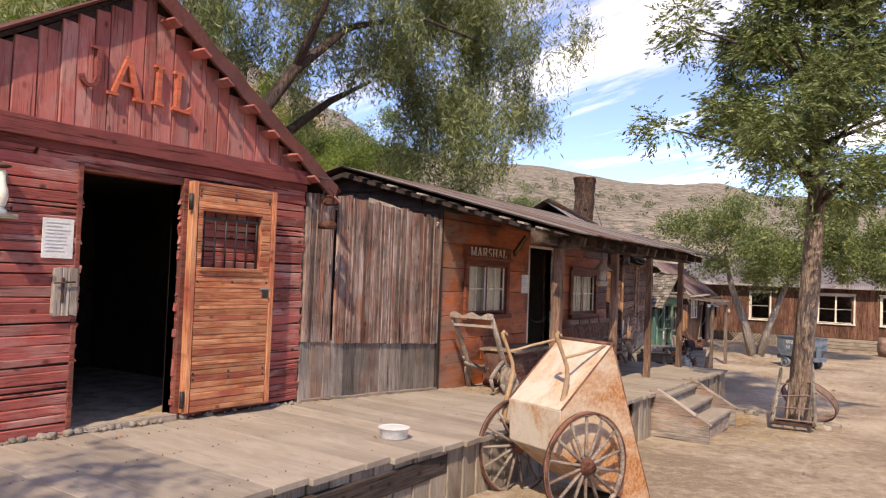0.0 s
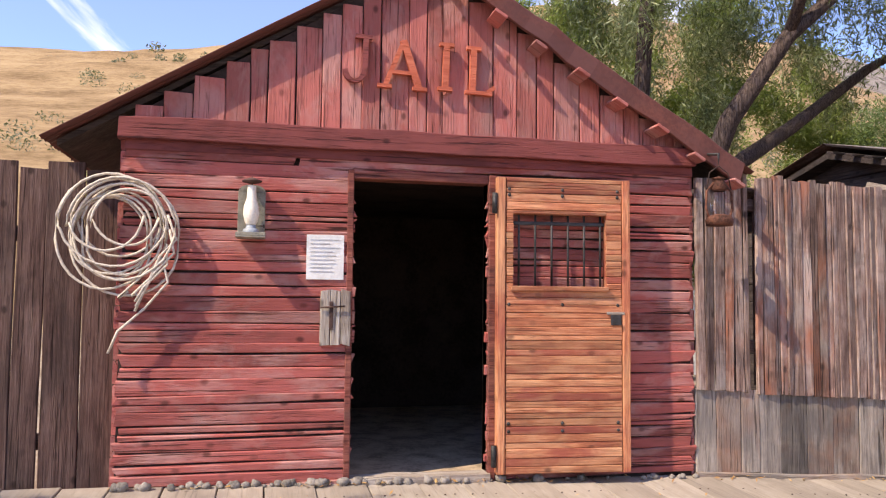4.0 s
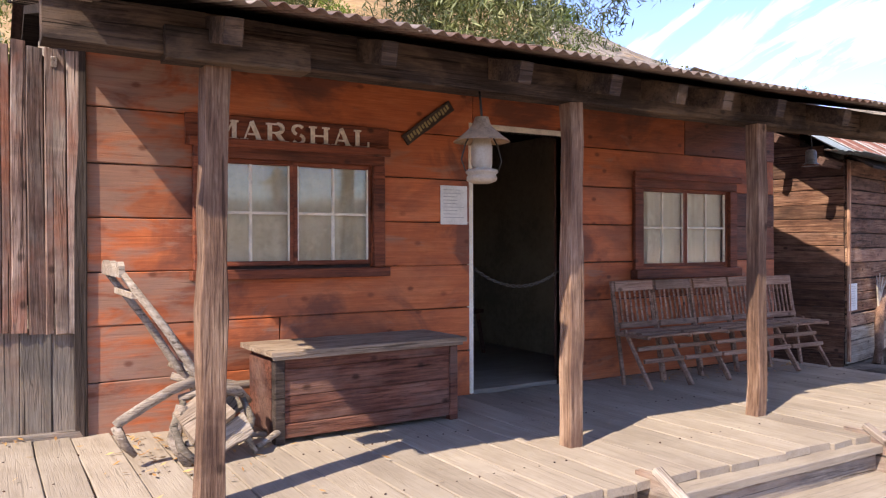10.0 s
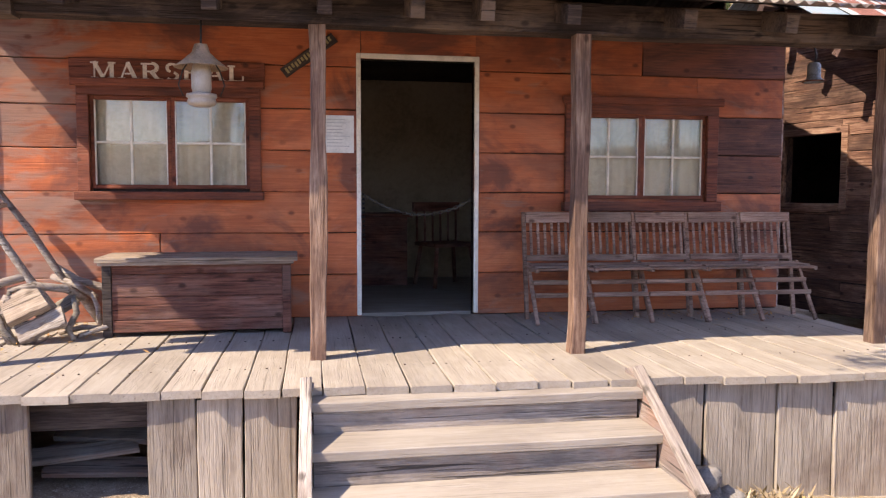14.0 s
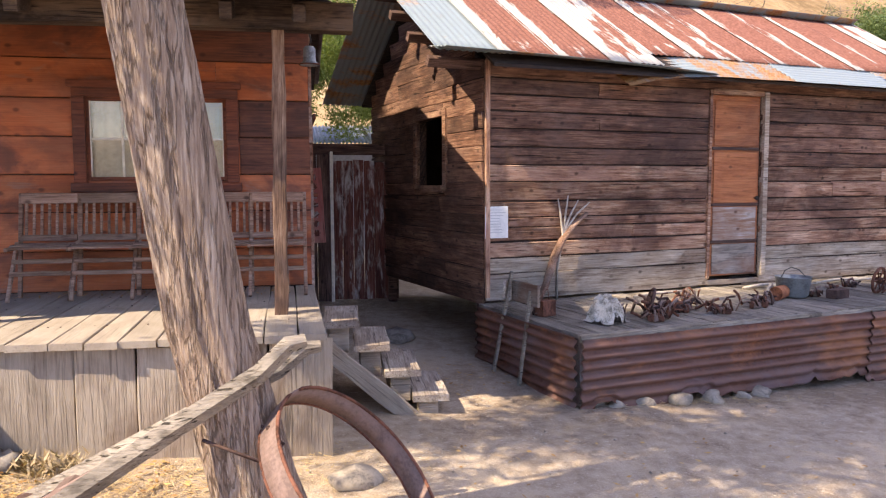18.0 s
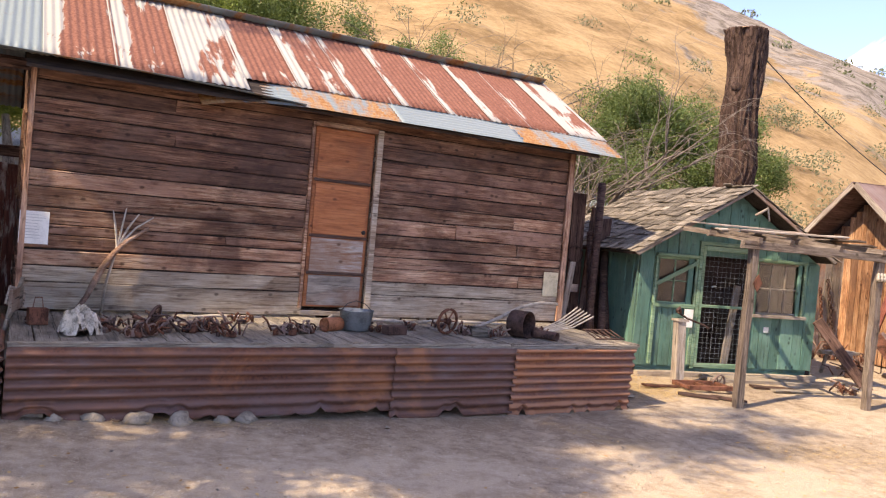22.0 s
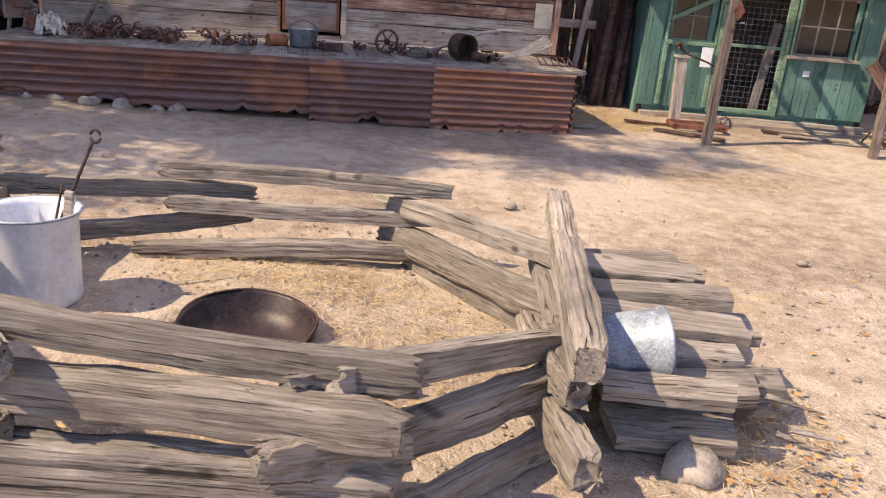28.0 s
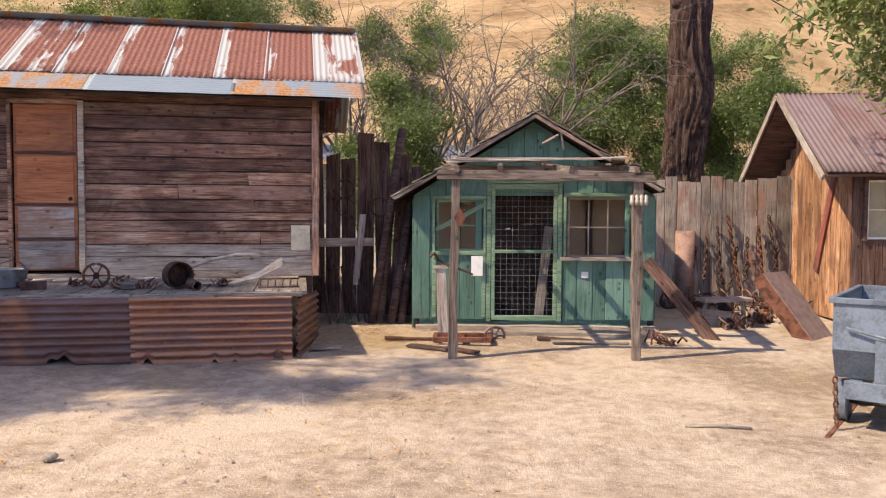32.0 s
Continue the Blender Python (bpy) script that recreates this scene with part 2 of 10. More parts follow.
def plain(name, col, rough=0.6, metal=0.0, vary=0.15, scale=6.0, bump=0.2, speck=None, spec=0.4, rust=None):
    """Paint, metal, stone or cloth with two scales of wear."""
    m, nt, b = mat_new(name, rough, metal, spec)
    v, rnd = n_coord(nt)
    a = n_noise(nt, v, scale, (1, 1, 1), 5, 0.6, 0.3)
    c = n_noise(nt, v, scale * 9, (1, 1, 1), 4, 0.65)
    g = n_math(nt, 'ADD', n_math(nt, 'MULTIPLY', a, 0.6), n_math(nt, 'MULTIPLY', c, 0.4))
    out = n_ramp(nt, g, [(0.41, tuple(max(0, x * (1 - vary * 1.6)) for x in col)), (0.5, col), (0.6, tuple(min(1, x * (1 + vary)) for x in col))])
    if speck:
        out = n_mix(nt, n_ramp(nt, c, [(speck[1], 0.0), (speck[1] + 0.06, 1.0)]), out, speck[0])
    if rust:
        out = n_mix(nt, n_ramp(nt, n_noise(nt, v, scale * 0.8, (1, 1, 1), 7, 0.7, 0.5), [(rust[1], 0.0), (rust[1] + 0.1, 1.0)]), out, rust[0])
    val = n_math(nt, 'ADD', n_math(nt, 'MULTIPLY', rnd, vary * 1.2), 1.0 - vary * 0.6)
    hs = nt.nodes.new("ShaderNodeHueSaturation")
    nt.links.new(val, hs.inputs["Value"])
    nt.links.new(out, hs.inputs["Color"])
    nt.links.new(hs.outputs[0], b.inputs["Base Color"])
    n_bump(nt, b, g, bump, 0.008)
    return m


def rusty(name, metal_col, rust_a, rust_b, amount=0.5, streak=(1, 6, 6), rough=0.65, edge=0.12, metal=0.3, per=0.35, scale=1.6, crest=None, band=None):
    """Sheet iron, part bare, part rusted; streaks lie along the piece's own x."""
    m, nt, b = mat_new(name, rough, 0.0, 0.35)
    v, rnd = n_coord(nt)
    a = n_noise(nt, v, scale, streak, 7, 0.66, 0.5)
    big = n_noise(nt, v, 0.9, (1, 1, 1), 3, 0.5)
    f = n_math(nt, 'ADD', n_math(nt, 'ADD', n_math(nt, 'MULTIPLY', a, 0.7), n_math(nt, 'MULTIPLY', big, 0.3)), n_math(nt, 'MULTIPLY', n_math(nt, 'SUBTRACT', rnd, 0.5), per))
    if band:
        # each sheet keeps its zinc along one lapped edge
        bc = nt.nodes.new("ShaderNodeTexCoord")
        bs = nt.nodes.new("ShaderNodeSeparateXYZ")
        nt.links.new(bc.outputs["Object"], bs.inputs[0])
        f = n_math(nt, 'ADD', f, n_math(nt, 'MULTIPLY', n_ramp(nt, n_math(nt, 'DIVIDE', bs.outputs[1], band[0]), [(0.05, 0.0), (0.34, 1.0)]), band[1]))
        f = n_math(nt, 'SUBTRACT', f, band[1] * 0.7)
    mask = n_ramp(nt, f, [(0.62 - amount * 0.3, 0.0), (0.62 - amount * 0.3 + edge, 1.0)])
    fine = n_noise(nt, v, 30, (1, 1, 1), 5, 0.7)
    rc = n_ramp(nt, fine, [(0.4, rust_a), (0.6, rust_b)])
    mc = n_mix(nt, fine, tuple(0.8 * c for c in metal_col), tuple(min(1, 1.12 * c) for c in metal_col))
    col = n_mix(nt, mask, mc, rc)
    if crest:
        # groove shading put into the colour: ridges paler, furrows dark, broken by noise
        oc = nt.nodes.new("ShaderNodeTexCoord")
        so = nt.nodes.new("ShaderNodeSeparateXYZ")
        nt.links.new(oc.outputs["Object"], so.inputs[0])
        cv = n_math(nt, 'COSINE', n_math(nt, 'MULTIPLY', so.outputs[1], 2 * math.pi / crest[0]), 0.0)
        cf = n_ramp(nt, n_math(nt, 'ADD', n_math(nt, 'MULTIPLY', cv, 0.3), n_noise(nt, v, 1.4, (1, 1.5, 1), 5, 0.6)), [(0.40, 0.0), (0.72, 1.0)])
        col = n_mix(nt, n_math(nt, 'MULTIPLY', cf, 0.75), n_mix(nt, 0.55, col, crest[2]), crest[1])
        # broad patches of fresh orange rust and of dull purple scale
        pa = n_noise(nt, v, 1.5, (0.8, 1.3, 1.3), 6, 0.62, 0.6)
        col = n_mix(nt, n_ramp(nt, pa, [(0.53, 0.0), (0.66, 0.6)]), col, (0.42, 0.165, 0.07))
        col = n_mix(nt, n_ramp(nt, pa, [(0.34, 0.65), (0.46, 0.0)]), col, (0.17, 0.115, 0.11))
    nt.links.new(col, b.inputs["Base Color"])
    nt.links.new(n_math(nt, 'MULTIPLY', n_math(nt, 'SUBTRACT', 1.0, mask), metal), b.inputs["Metallic"])
    nt.links.new(n_ramp(nt, mask, [(0, rough - 0.2), (1, 0.9)]), b.inputs["Roughness"])
    n_bump(nt, b, fine, 0.25, 0.004)
    return m


def leaf_mat(name, a, b_, c, trans=0.25):
    m, nt, b = mat_new(name, 0.55, 0, 0.3)
    g = nt.nodes.new("ShaderNodeNewGeometry")
    col = n_ramp(nt, g.outputs["Random Per Island"], [(0.0, a), (0.55, b_), (1.0, c)])
    nt.links.new(col, b.inputs["Base Color"])
    tr = nt.nodes.new("ShaderNodeBsdfTranslucent")
    nt.links.new(n_mix(nt, 0.6, col, (0.27, 0.33, 0.07), 'MIX'), tr.inputs["Color"])
    mx = nt.nodes.new("ShaderNodeMixShader")
    mx.inputs[0].default_value = trans
    nt.links.new(b.outputs[0], mx.inputs[1])
    nt.links.new(tr.outputs[0], mx.inputs[2])
    nt.links.new(mx.outputs[0], nt.nodes["Material Output"].inputs["Surface"])
    return m


# ---- geometry ----
rng = random.Random(7)


class Geo:
    """Vertices and faces gathered for one mesh."""

    def __init__(self):
        self.v, self.f, self.s = [], [], []

    def add(self, verts, faces, m=None, smooth=False):
        o = len(self.v)
        self.v.extend([tuple(m @ Vector(p)) if m is not None else tuple(p) for p in verts])
        self.f.extend([tuple(i + o for i in q) for q in faces])
        self.s.extend([smooth] * len(faces))
        return self

    def box(self, x0, x1, y0, y1, z0, z1, m=None, c=0.004):
        """A box with chamfered edges."""
        c = min(c, 0.3 * min(abs(x1 - x0), abs(y1 - y0), abs(z1 - z0)))
        X, Y, Z = (x0, x1), (y0, y1), (z0, z1)
        vs, idx = [], {}
        for i in (0, 1):
            for j in (0, 1):
                for k in (0, 1):
                    sx, sy, sz = (c if i == 0 else -c), (c if j == 0 else -c), (c if k == 0 else -c)
                    for a, p in enumerate(((X[i], Y[j] + sy, Z[k] + sz), (X[i] + sx, Y[j], Z[k] + sz), (X[i] + sx, Y[j] + sy, Z[k]))):
                        idx[i, j, k, a] = len(vs)
                        vs.append(p)
        fs = []
        for a in range(3):
            b_, c_ = (a + 1) % 3, (a + 2) % 3
            for s in (0, 1):
                q = []
                for t, u in ((0, 0), (1, 0), (1, 1), (0, 1)):
                    key = [0, 0, 0]
                    key[a], key[b_], key[c_] = s, t, u
                    q.append(idx[(*key, a)])
                fs.append(q if s else q[::-1])
            for t in (0, 1):
                for u in (0, 1):
                    k0, k1 = [0, 0, 0], [0, 0, 0]
                    k0[b_] = k1[b_] = t
                    k0[c_] = k1[c_] = u
                    k1[a] = 1
                    q = [idx[(*k0, b_)], idx[(*k1, b_)], idx[(*k1, c_)], idx[(*k0, c_)]]
                    fs.append(q if t != u else q[::-1])
        for i in (0, 1):
            for j in (0, 1):
                for k in (0, 1):
                    q = [idx[i, j, k, 0], idx[i, j, k, 1], idx[i, j, k, 2]]
                    fs.append(q if (i + j + k) % 2 else q[::-1])
        return self.add(vs, fs, m)

    def tube(self, pts, radii, n=8, m=None, rough=0.0, cap=True, smooth=True, flat=1.0, seed=0):
        pts = [Vector(p) for p in pts]
        if isinstance(radii, (int, float)):
            radii = [radii] * len(pts)
        r_ = random.Random(seed)
        vs, fs = [], []
        ref = Vector((0, 0, 1)) if abs((pts[-1] - pts[0]).normalized().z) < 0.9 else Vector((1, 0, 0))
        for i, p in enumerate(pts):
            d = (pts[min(i + 1, len(pts) - 1)] - pts[max(i - 1, 0)]).normalized()
            a = d.cross(ref).normalized()
            b_ = a.cross(d).normalized()
            for k in range(n):
                t = 2 * math.pi * k / n
                r = radii[i] * (1 + rough * (r_.random() - 0.5) * 2)
                vs.append(p + a * math.cos(t) * r + b_ * math.sin(t) * r * flat)
        for i in range(len(pts) - 1):
            for k in range(n):
                k2 = (k + 1) % n
                fs.append((i * n + k, i * n + k2, (i + 1) * n + k2, (i + 1) * n + k))
        if cap:
            fs.append(tuple(range(n - 1, -1, -1)))
            fs.append(tuple(range((len(pts) - 1) * n, len(pts) * n)))
        return self.add(vs, fs, m, smooth)

    def lathe(self, prof, n=24, m=None, smooth=True):
        """A profile of (radius, height) turned about z."""
        vs, fs = [], []
        for r, z in prof:
            for k in range(n):
                t = 2 * math.pi * k / n
                vs.append((r * math.cos(t), r * math.sin(t), z))
        for i in range(len(prof) - 1):
            for k in range(n):
                k2 = (k + 1) % n
                fs.append((i * n + k, i * n + k2, (i + 1) * n + k2, (i + 1) * n + k))
        return self.add(vs, fs, m, smooth)

    def prism(self, poly, y0, y1, m=None):
        """A polygon of (x, z), anticlockwise seen from -y, drawn out from y0 to y1."""
        n = len(poly)
        vs = [(x, y0, z) for x, z in poly] + [(x, y1, z) for x, z in poly]
        fs = [tuple(range(n)), tuple(range(2 * n - 1, n - 1, -1))]
        for k in range(n):
            k2 = (k + 1) % n
            fs.append((k2, k, k + n, k2 + n))
        return self.add(vs, fs, m)

    def sheet(self, L, W, pitch=0.076, amp=0.009, t=0.003, nx=6, m=None, ragged=0.0, seed=0, steps=6, sag=0.0):
        """Corrugated iron: ridges along x (0 to L), waves across y (0 to W)."""
        r_ = random.Random(seed)
        ny = max(6, int(W / pitch * steps))
        vs, fs = [], []
        ends = [r_.random() * ragged for _ in range(ny + 1)]
        for k in range(1, ny + 1):
            ends[k] = 0.7 * ends[k - 1] + 0.3 * ends[k] if r_.random() < 0.93 else ends[k]
        for lay in (0, 1):
            for i in range(nx + 1):
                for j in range(ny + 1):
                    x = L * i / nx - (ends[j] if i == nx else 0)
                    y = W * j / ny
                    z = amp * math.cos(2 * math.pi * y / pitch) - lay * t - sag * math.sin(math.pi * i / nx)
                    vs.append((x, y, z))
        o = (nx + 1) * (ny + 1)
        for i in range(nx):
            for j in range(ny):
                a, b_, c, d = i * (ny + 1) + j, (i + 1) * (ny + 1) + j, (i + 1) * (ny + 1) + j + 1, i * (ny + 1) + j + 1
                fs.append((a, b_, c, d))
                fs.append((d + o, c + o, b_ + o, a + o))
        for i in range(nx):
            for j in (0, ny):
                a, b_ = i * (ny + 1) + j, (i + 1) * (ny + 1) + j
                fs.append((a, a + o, b_ + o, b_) if j == 0 else (b_, b_ + o, a + o, a))
        for j in range(ny):
            for i in (0, nx):
                a, b_ = i * (ny + 1) + j, i * (ny + 1) + j + 1
                fs.append((b_, b_ + o, a + o, a) if i == 0 else (a, a + o, b_ + o, b_))
        return self.add(vs, fs, m, True)

    def rock(self, r, m=None, seed=0, flat=0.7, n=7):
        vs, fs = [], []
        off = Vector((seed * 3.7, seed * 1.3, 0))
        rows = n - 1
        for i in range(rows + 1):
            a = math.pi * i / rows
            for k in range(n + 2):
                t = 2 * math.pi * k / (n + 2)
                p = Vector((math.sin(a) * math.cos(t), math.sin(a) * math.sin(t), math.cos(a)))
                d = 1 + 0.45 * noise.noise(p * 1.3 + off) + 0.2 * noise.noise(p * 3 + off)
                vs.append((p.x * r * d, p.y * r * d * 0.85, p.z * r * d * flat))
        w = n + 2
        for i in range(rows):
            for k in range(w):
                k2 = (k + 1) % w
                fs.append((i * w + k, (i + 1) * w + k, (i + 1) * w + k2, i * w + k2))
        return self.add(vs, fs, m, True)

    def mesh(self, name):
        me = bpy.data.meshes.new(name)
        me.from_pydata(self.v, [], self.f)
        if any(self.s):
            me.polygons.foreach_set("use_smooth", self.s)
        me.update()
        return me


def part(name, geo, material, parent=None, label="", m=None):
    """Links a Geo or a mesh as one mesh object under a thing or a part."""
    me = geo.mesh(name) if isinstance(geo, Geo) else geo
    if not me.materials:
        me.materials.append(material)
    ob = new(name, me)
    if parent is not None:
        ob.parent = parent
    if m is not None:
        ob.matrix_basis = m
    if label:
        ob["label"] = label
    return ob


def thing(name, label, category, m=None, group="", kind=""):
    ob = new(name)
    ob.empty_display_size = 0.1
    if m is not None:
        ob.matrix_basis = m
    return tagged(ob, label, category, group, kind)


def solid(name, geo, material, label, category, m=None, group="", kind=""):
    """A thing that is one mesh."""
    return tagged(part(name, geo, material, None, "", m), label, category, group, kind)


def plank(L, w, t, seed=0, wob=0.004, rag=0.01, segs=4, bow=0.0):
    """A board along x, its middle at the origin, its face towards -y, z across the width; edges wander, ends are uneven."""
    r_ = random.Random(seed)
    vs, fs = [], []
    segs = max(2, segs)
    c = min(0.005, t * 0.3)
    e0 = [(r_.random() - 0.5) * 2 * rag for _ in range(2)]
    e1 = [(r_.random() - 0.5) * 2 * rag for _ in range(2)]
    for i in range(segs + 1):
        f = i / segs
        x = (f - 0.5) * L
        top = w / 2 + (r_.random() - 0.5) * 2 * wob
        bot = -w / 2 + (r_.random() - 0.5) * 2 * wob
        yo = (r_.random() - 0.5) * wob + bow * math.sin(math.pi * f)
        xt = x + (e0[0] if i == 0 else e1[0] if i == segs else 0)
        xb = x + (e0[1] if i == 0 else e1[1] if i == segs else 0)
        vs += [(xb, -t / 2 + yo, bot + c), (xt, -t / 2 + yo, top - c), (xt, -t / 2 + c + yo, top), (xt, t / 2 + yo, top), (xb, t / 2 + yo, bot), (xb, -t / 2 + c + yo, bot)]
    for i in range(segs):
        for k in range(6):
            k2 = (k + 1) % 6
            fs.append((i * 6 + k, i * 6 + k2, (i + 1) * 6 + k2, (i + 1) * 6 + k))
    fs.append((5, 4, 3, 2, 1, 0))
    o = segs * 6
    fs.append((o, o + 1, o + 2, o + 3, o + 4, o + 5))
    fs = [q[::-1] for q in fs]
    return Geo().add(vs, fs)


UP = pose(0, 0, 0, 0, -90, 0)     # turns a piece that lies along x so that it stands


def hboard(parent, material, x0, x1, z0, z1, y=0.0, t=0.025, name="board", tilt=0.0, wob=0.004, rag=0.008, lap=0.0, turn=0.0):
    """A board lying along the wall, its back at y."""
    L, w = x1 - x0, z1 - z0 + lap
    s = rng.randrange(1 << 30)
    m = pose((x0 + x1) / 2, y - t / 2, (z0 + z1) / 2, tilt, turn, 0)
    return part(name, plank(L, w, t, s, wob, rag, max(2, min(7, int(L / 0.5)))), material, parent, "", m)


def vboard(parent, material, x0, x1, z0, z1, y=0.0, t=0.025, name="board", wob=0.004, rag=0.012, lean=0.0, tip=0.0):
    """A board standing on the wall, its back at y."""
    L, w = z1 - z0, x1 - x0
    s = rng.randrange(1 << 30)
    m = pose((x0 + x1) / 2, y - t / 2, (z0 + z1) / 2, tip, lean, 0) @ UP
    return part(name, plank(L, w, t, s, wob, rag, max(2, min(6, int(L / 0.4)))), material, parent, "", m)


def wall(name, parent, material, m, x0, x1, z0, z1, holes=(), thick=0.08, gable=None, label=""):
    """The body of a wall behind its boards, with its openings cut through. gable: (x, z) of a peak on top."""
    xs = sorted({x0, x1, *[q for h in holes for q in h[:2] if x0 < q < x1]})
    zs = sorted({z0, z1, *[q for h in holes for q in h[2:] if z0 < q < z1]})
    nx, nz = len(xs) - 1, len(zs) - 1
    full = {(i, k) for i in range(nx) for k in range(nz) if not any(h[0] < (xs[i] + xs[i + 1]) / 2 < h[1] and h[2] < (zs[k] + zs[k + 1]) / 2 < h[3] for h in holes)}
    vs = [(x_, y_, z_) for y_ in (0.002, thick) for x_ in xs for z_ in zs]
    n_ = len(xs) * len(zs)

    def at(i, k, back=0):
        return back * n_ + i * len(zs) + k
    fs = []
    for i, k in full:
        fs.append((at(i, k), at(i + 1, k), at(i + 1, k + 1), at(i, k + 1)))
        fs.append((at(i, k, 1), at(i, k + 1, 1), at(i + 1, k + 1, 1), at(i + 1, k, 1)))
        for di, dk, p, q in ((-1, 0, (i, k + 1), (i, k)), (1, 0, (i + 1, k), (i + 1, k + 1)), (0, -1, (i, k), (i + 1, k)), (0, 1, (i + 1, k + 1), (i, k + 1))):
            if (i + di, k + dk) not in full and not (gable and dk == 1 and k == nz - 1):
                fs.append((at(*q), at(*p), at(*p, 1), at(*q, 1)))
    if gable:
        pk = len(vs)
        vs += [(gable[0], 0.002, gable[1]), (gable[0], thick, gable[1])]
        top = [at(i, nz) for i in range(nx + 1)]
        fs.append((*top, pk))
        fs.append((*[t + n_ for t in top][::-1], pk + 1))
        fs.append((top[0], pk, pk + 1, top[0] + n_))
        fs.append((pk, top[-1], top[-1] + n_, pk + 1))
    used = sorted({i for f in fs for i in f})
    ren = {o: j for j, o in enumerate(used)}
    g = Geo().add([vs[o] for o in used], [tuple(ren[o] for o in f) for f in fs])
    return part(name, g, material, parent, label, m)


def siding(parent, material, x0, x1, z0, z1, h, holes=(), y=0.0, t=0.025, jitter=0.0, tilt=0.0, lap=0.0, cut=None, split=0.0, seed=1, wob=0.004, edges=None, rag=0.008, gap=0.003):
    """Rows of boards round the openings. cut(z) gives the ends of a row under a roof; split: the chance of a butt joint in a row."""
    r_ = random.Random(seed)
    zs = edges or [z0]
    if not edges:
        while zs[-1] < z1 - 0.3 * h:
            zs.append(min(z1, zs[-1] + h * (1 + jitter * (r_.random() - 0.5) * 2)))
    for a, b_ in zip(zs, zs[1:]):
        lo, hi = cut((a + b_) / 2) if cut else (x0, x1)
        if hi - lo < 0.1:
            continue
        hit_ = [q for q in holes if q[2] < b_ - 0.01 and q[3] > a + 0.01 and q[1] > lo and q[0] < hi]
        xs = [lo, hi]
        for q in hit_:
            xs += [max(lo, q[0]), min(hi, q[1])]
        xs = sorted(set(xs))
        for c, d in zip(xs, xs[1:]):
            if d - c < 0.02:
                continue
            inside = [q for q in hit_ if q[0] < d - 1e-6 and q[1] > c + 1e-6]
            if not inside:
                mids = [c, d]
                if d - c > 1.6 and r_.random() < split:
                    mids.insert(1, c + (d - c) * (0.25 + 0.5 * r_.random()))
                for e, f in zip(mids, mids[1:]):
                    hboard(parent, material, e + 0.002, f - 0.002, a + gap, b_ - gap, y, t * (0.85 + 0.3 * r_.random()), "board", tilt, wob, rag, lap)
            else:
                q = inside[0]
                if b_ > q[3] + 0.02:
                    hboard(parent, material, c, d, max(a, q[3]) + 0.002, b_ - 0.003, y, t, "board", 0, wob, rag)
                if a < q[2] - 0.02:
                    hboard(parent, material, c, d, a + 0.003, min(b_, q[2]) - 0.002, y, t, "board", 0, wob, rag)


def staves(parent, material, x0, x1, z0, z1, w, y=0.0, t=0.022, jitter=0.3, top=None, holes=(), seed=1, gap=0.003, lean=0.0, name="board", skip=0.0, bottom=None, rough=0.03, twist=0.0):
    """Upright boards side by side; top(x) gives their upper end."""
    r_ = random.Random(seed)
    x = x0
    while x < x1 - 0.02:
        ww = min(w * (1 + jitter * (r_.random() - 0.5) * 2), x1 - x)
        if x1 - x - ww < 0.35 * w:
            ww = x1 - x
        c = x + ww / 2
        zt = min(top(x), top(x + ww)) if top else z1 + (r_.random() - 0.5) * rough
        zb = bottom(c) if bottom else z0
        spans = [(zb, zt)]
        for q in holes:
            if q[0] < c < q[1]:
                spans = [(a, min(b_, q[2])) for a, b_ in spans if a < q[2]] + [(max(a, q[3]), b_) for a, b_ in spans if b_ > q[3]]
        if r_.random() >= skip:
            for a, b_ in spans:
                if b_ - a > 0.03:
                    ob = vboard(parent, material, x + gap, x + ww - gap, a, b_, y, t * (0.8 + 0.4 * r_.random()), name, 0.004, 0.006, lean * (r_.random() - 0.5) * 2)
                    if twist:
                        ob.matrix_basis = ob.matrix_basis @ pose(0, 0, 0, twist * (r_.random() - 0.5) * 2, 0, 0)
        x += ww


def mesh_text(word, size, depth, bold=0.0):
    cu = bpy.data.curves.new("lettering", 'FONT')
    cu.body, cu.size, cu.extrude, cu.offset = word, size, depth, bold
    ob = bpy.data.objects.new("lettering", cu)
    scene.collection.objects.link(ob)
    me = bpy.data.meshes.new_from_object(ob.evaluated_get(bpy.context.evaluated_depsgraph_get()))
    bpy.data.objects.remove(ob)
    return me


def quads(name, C, A, B, material, parent=None, m=None):
    """Many small two-sided leaves: centres and half axes, as arrays."""
    n = len(C)
    V = np.stack([C - A, C - B * 0.5, C + A, C + B * 0.5], 1).reshape(-1, 3)
    me = bpy.data.meshes.new(name)
    me.vertices.add(4 * n)
    me.vertices.foreach_set("co", V.astype(np.float32).ravel())
    me.loops.add(4 * n)
    me.loops.foreach_set("vertex_index", np.arange(4 * n, dtype=np.int32))
    me.polygons.add(n)
    me.polygons.foreach_set("loop_start", np.arange(0, 4 * n, 4, dtype=np.int32))
    me.update(calc_edges=True)
    me.validate()
    return part(name, me, material, parent, "", m)


def unit(n, r_):
    d = r_.normal(size=(n, 3))
    return d / np.linalg.norm(d, axis=1)[:, None]


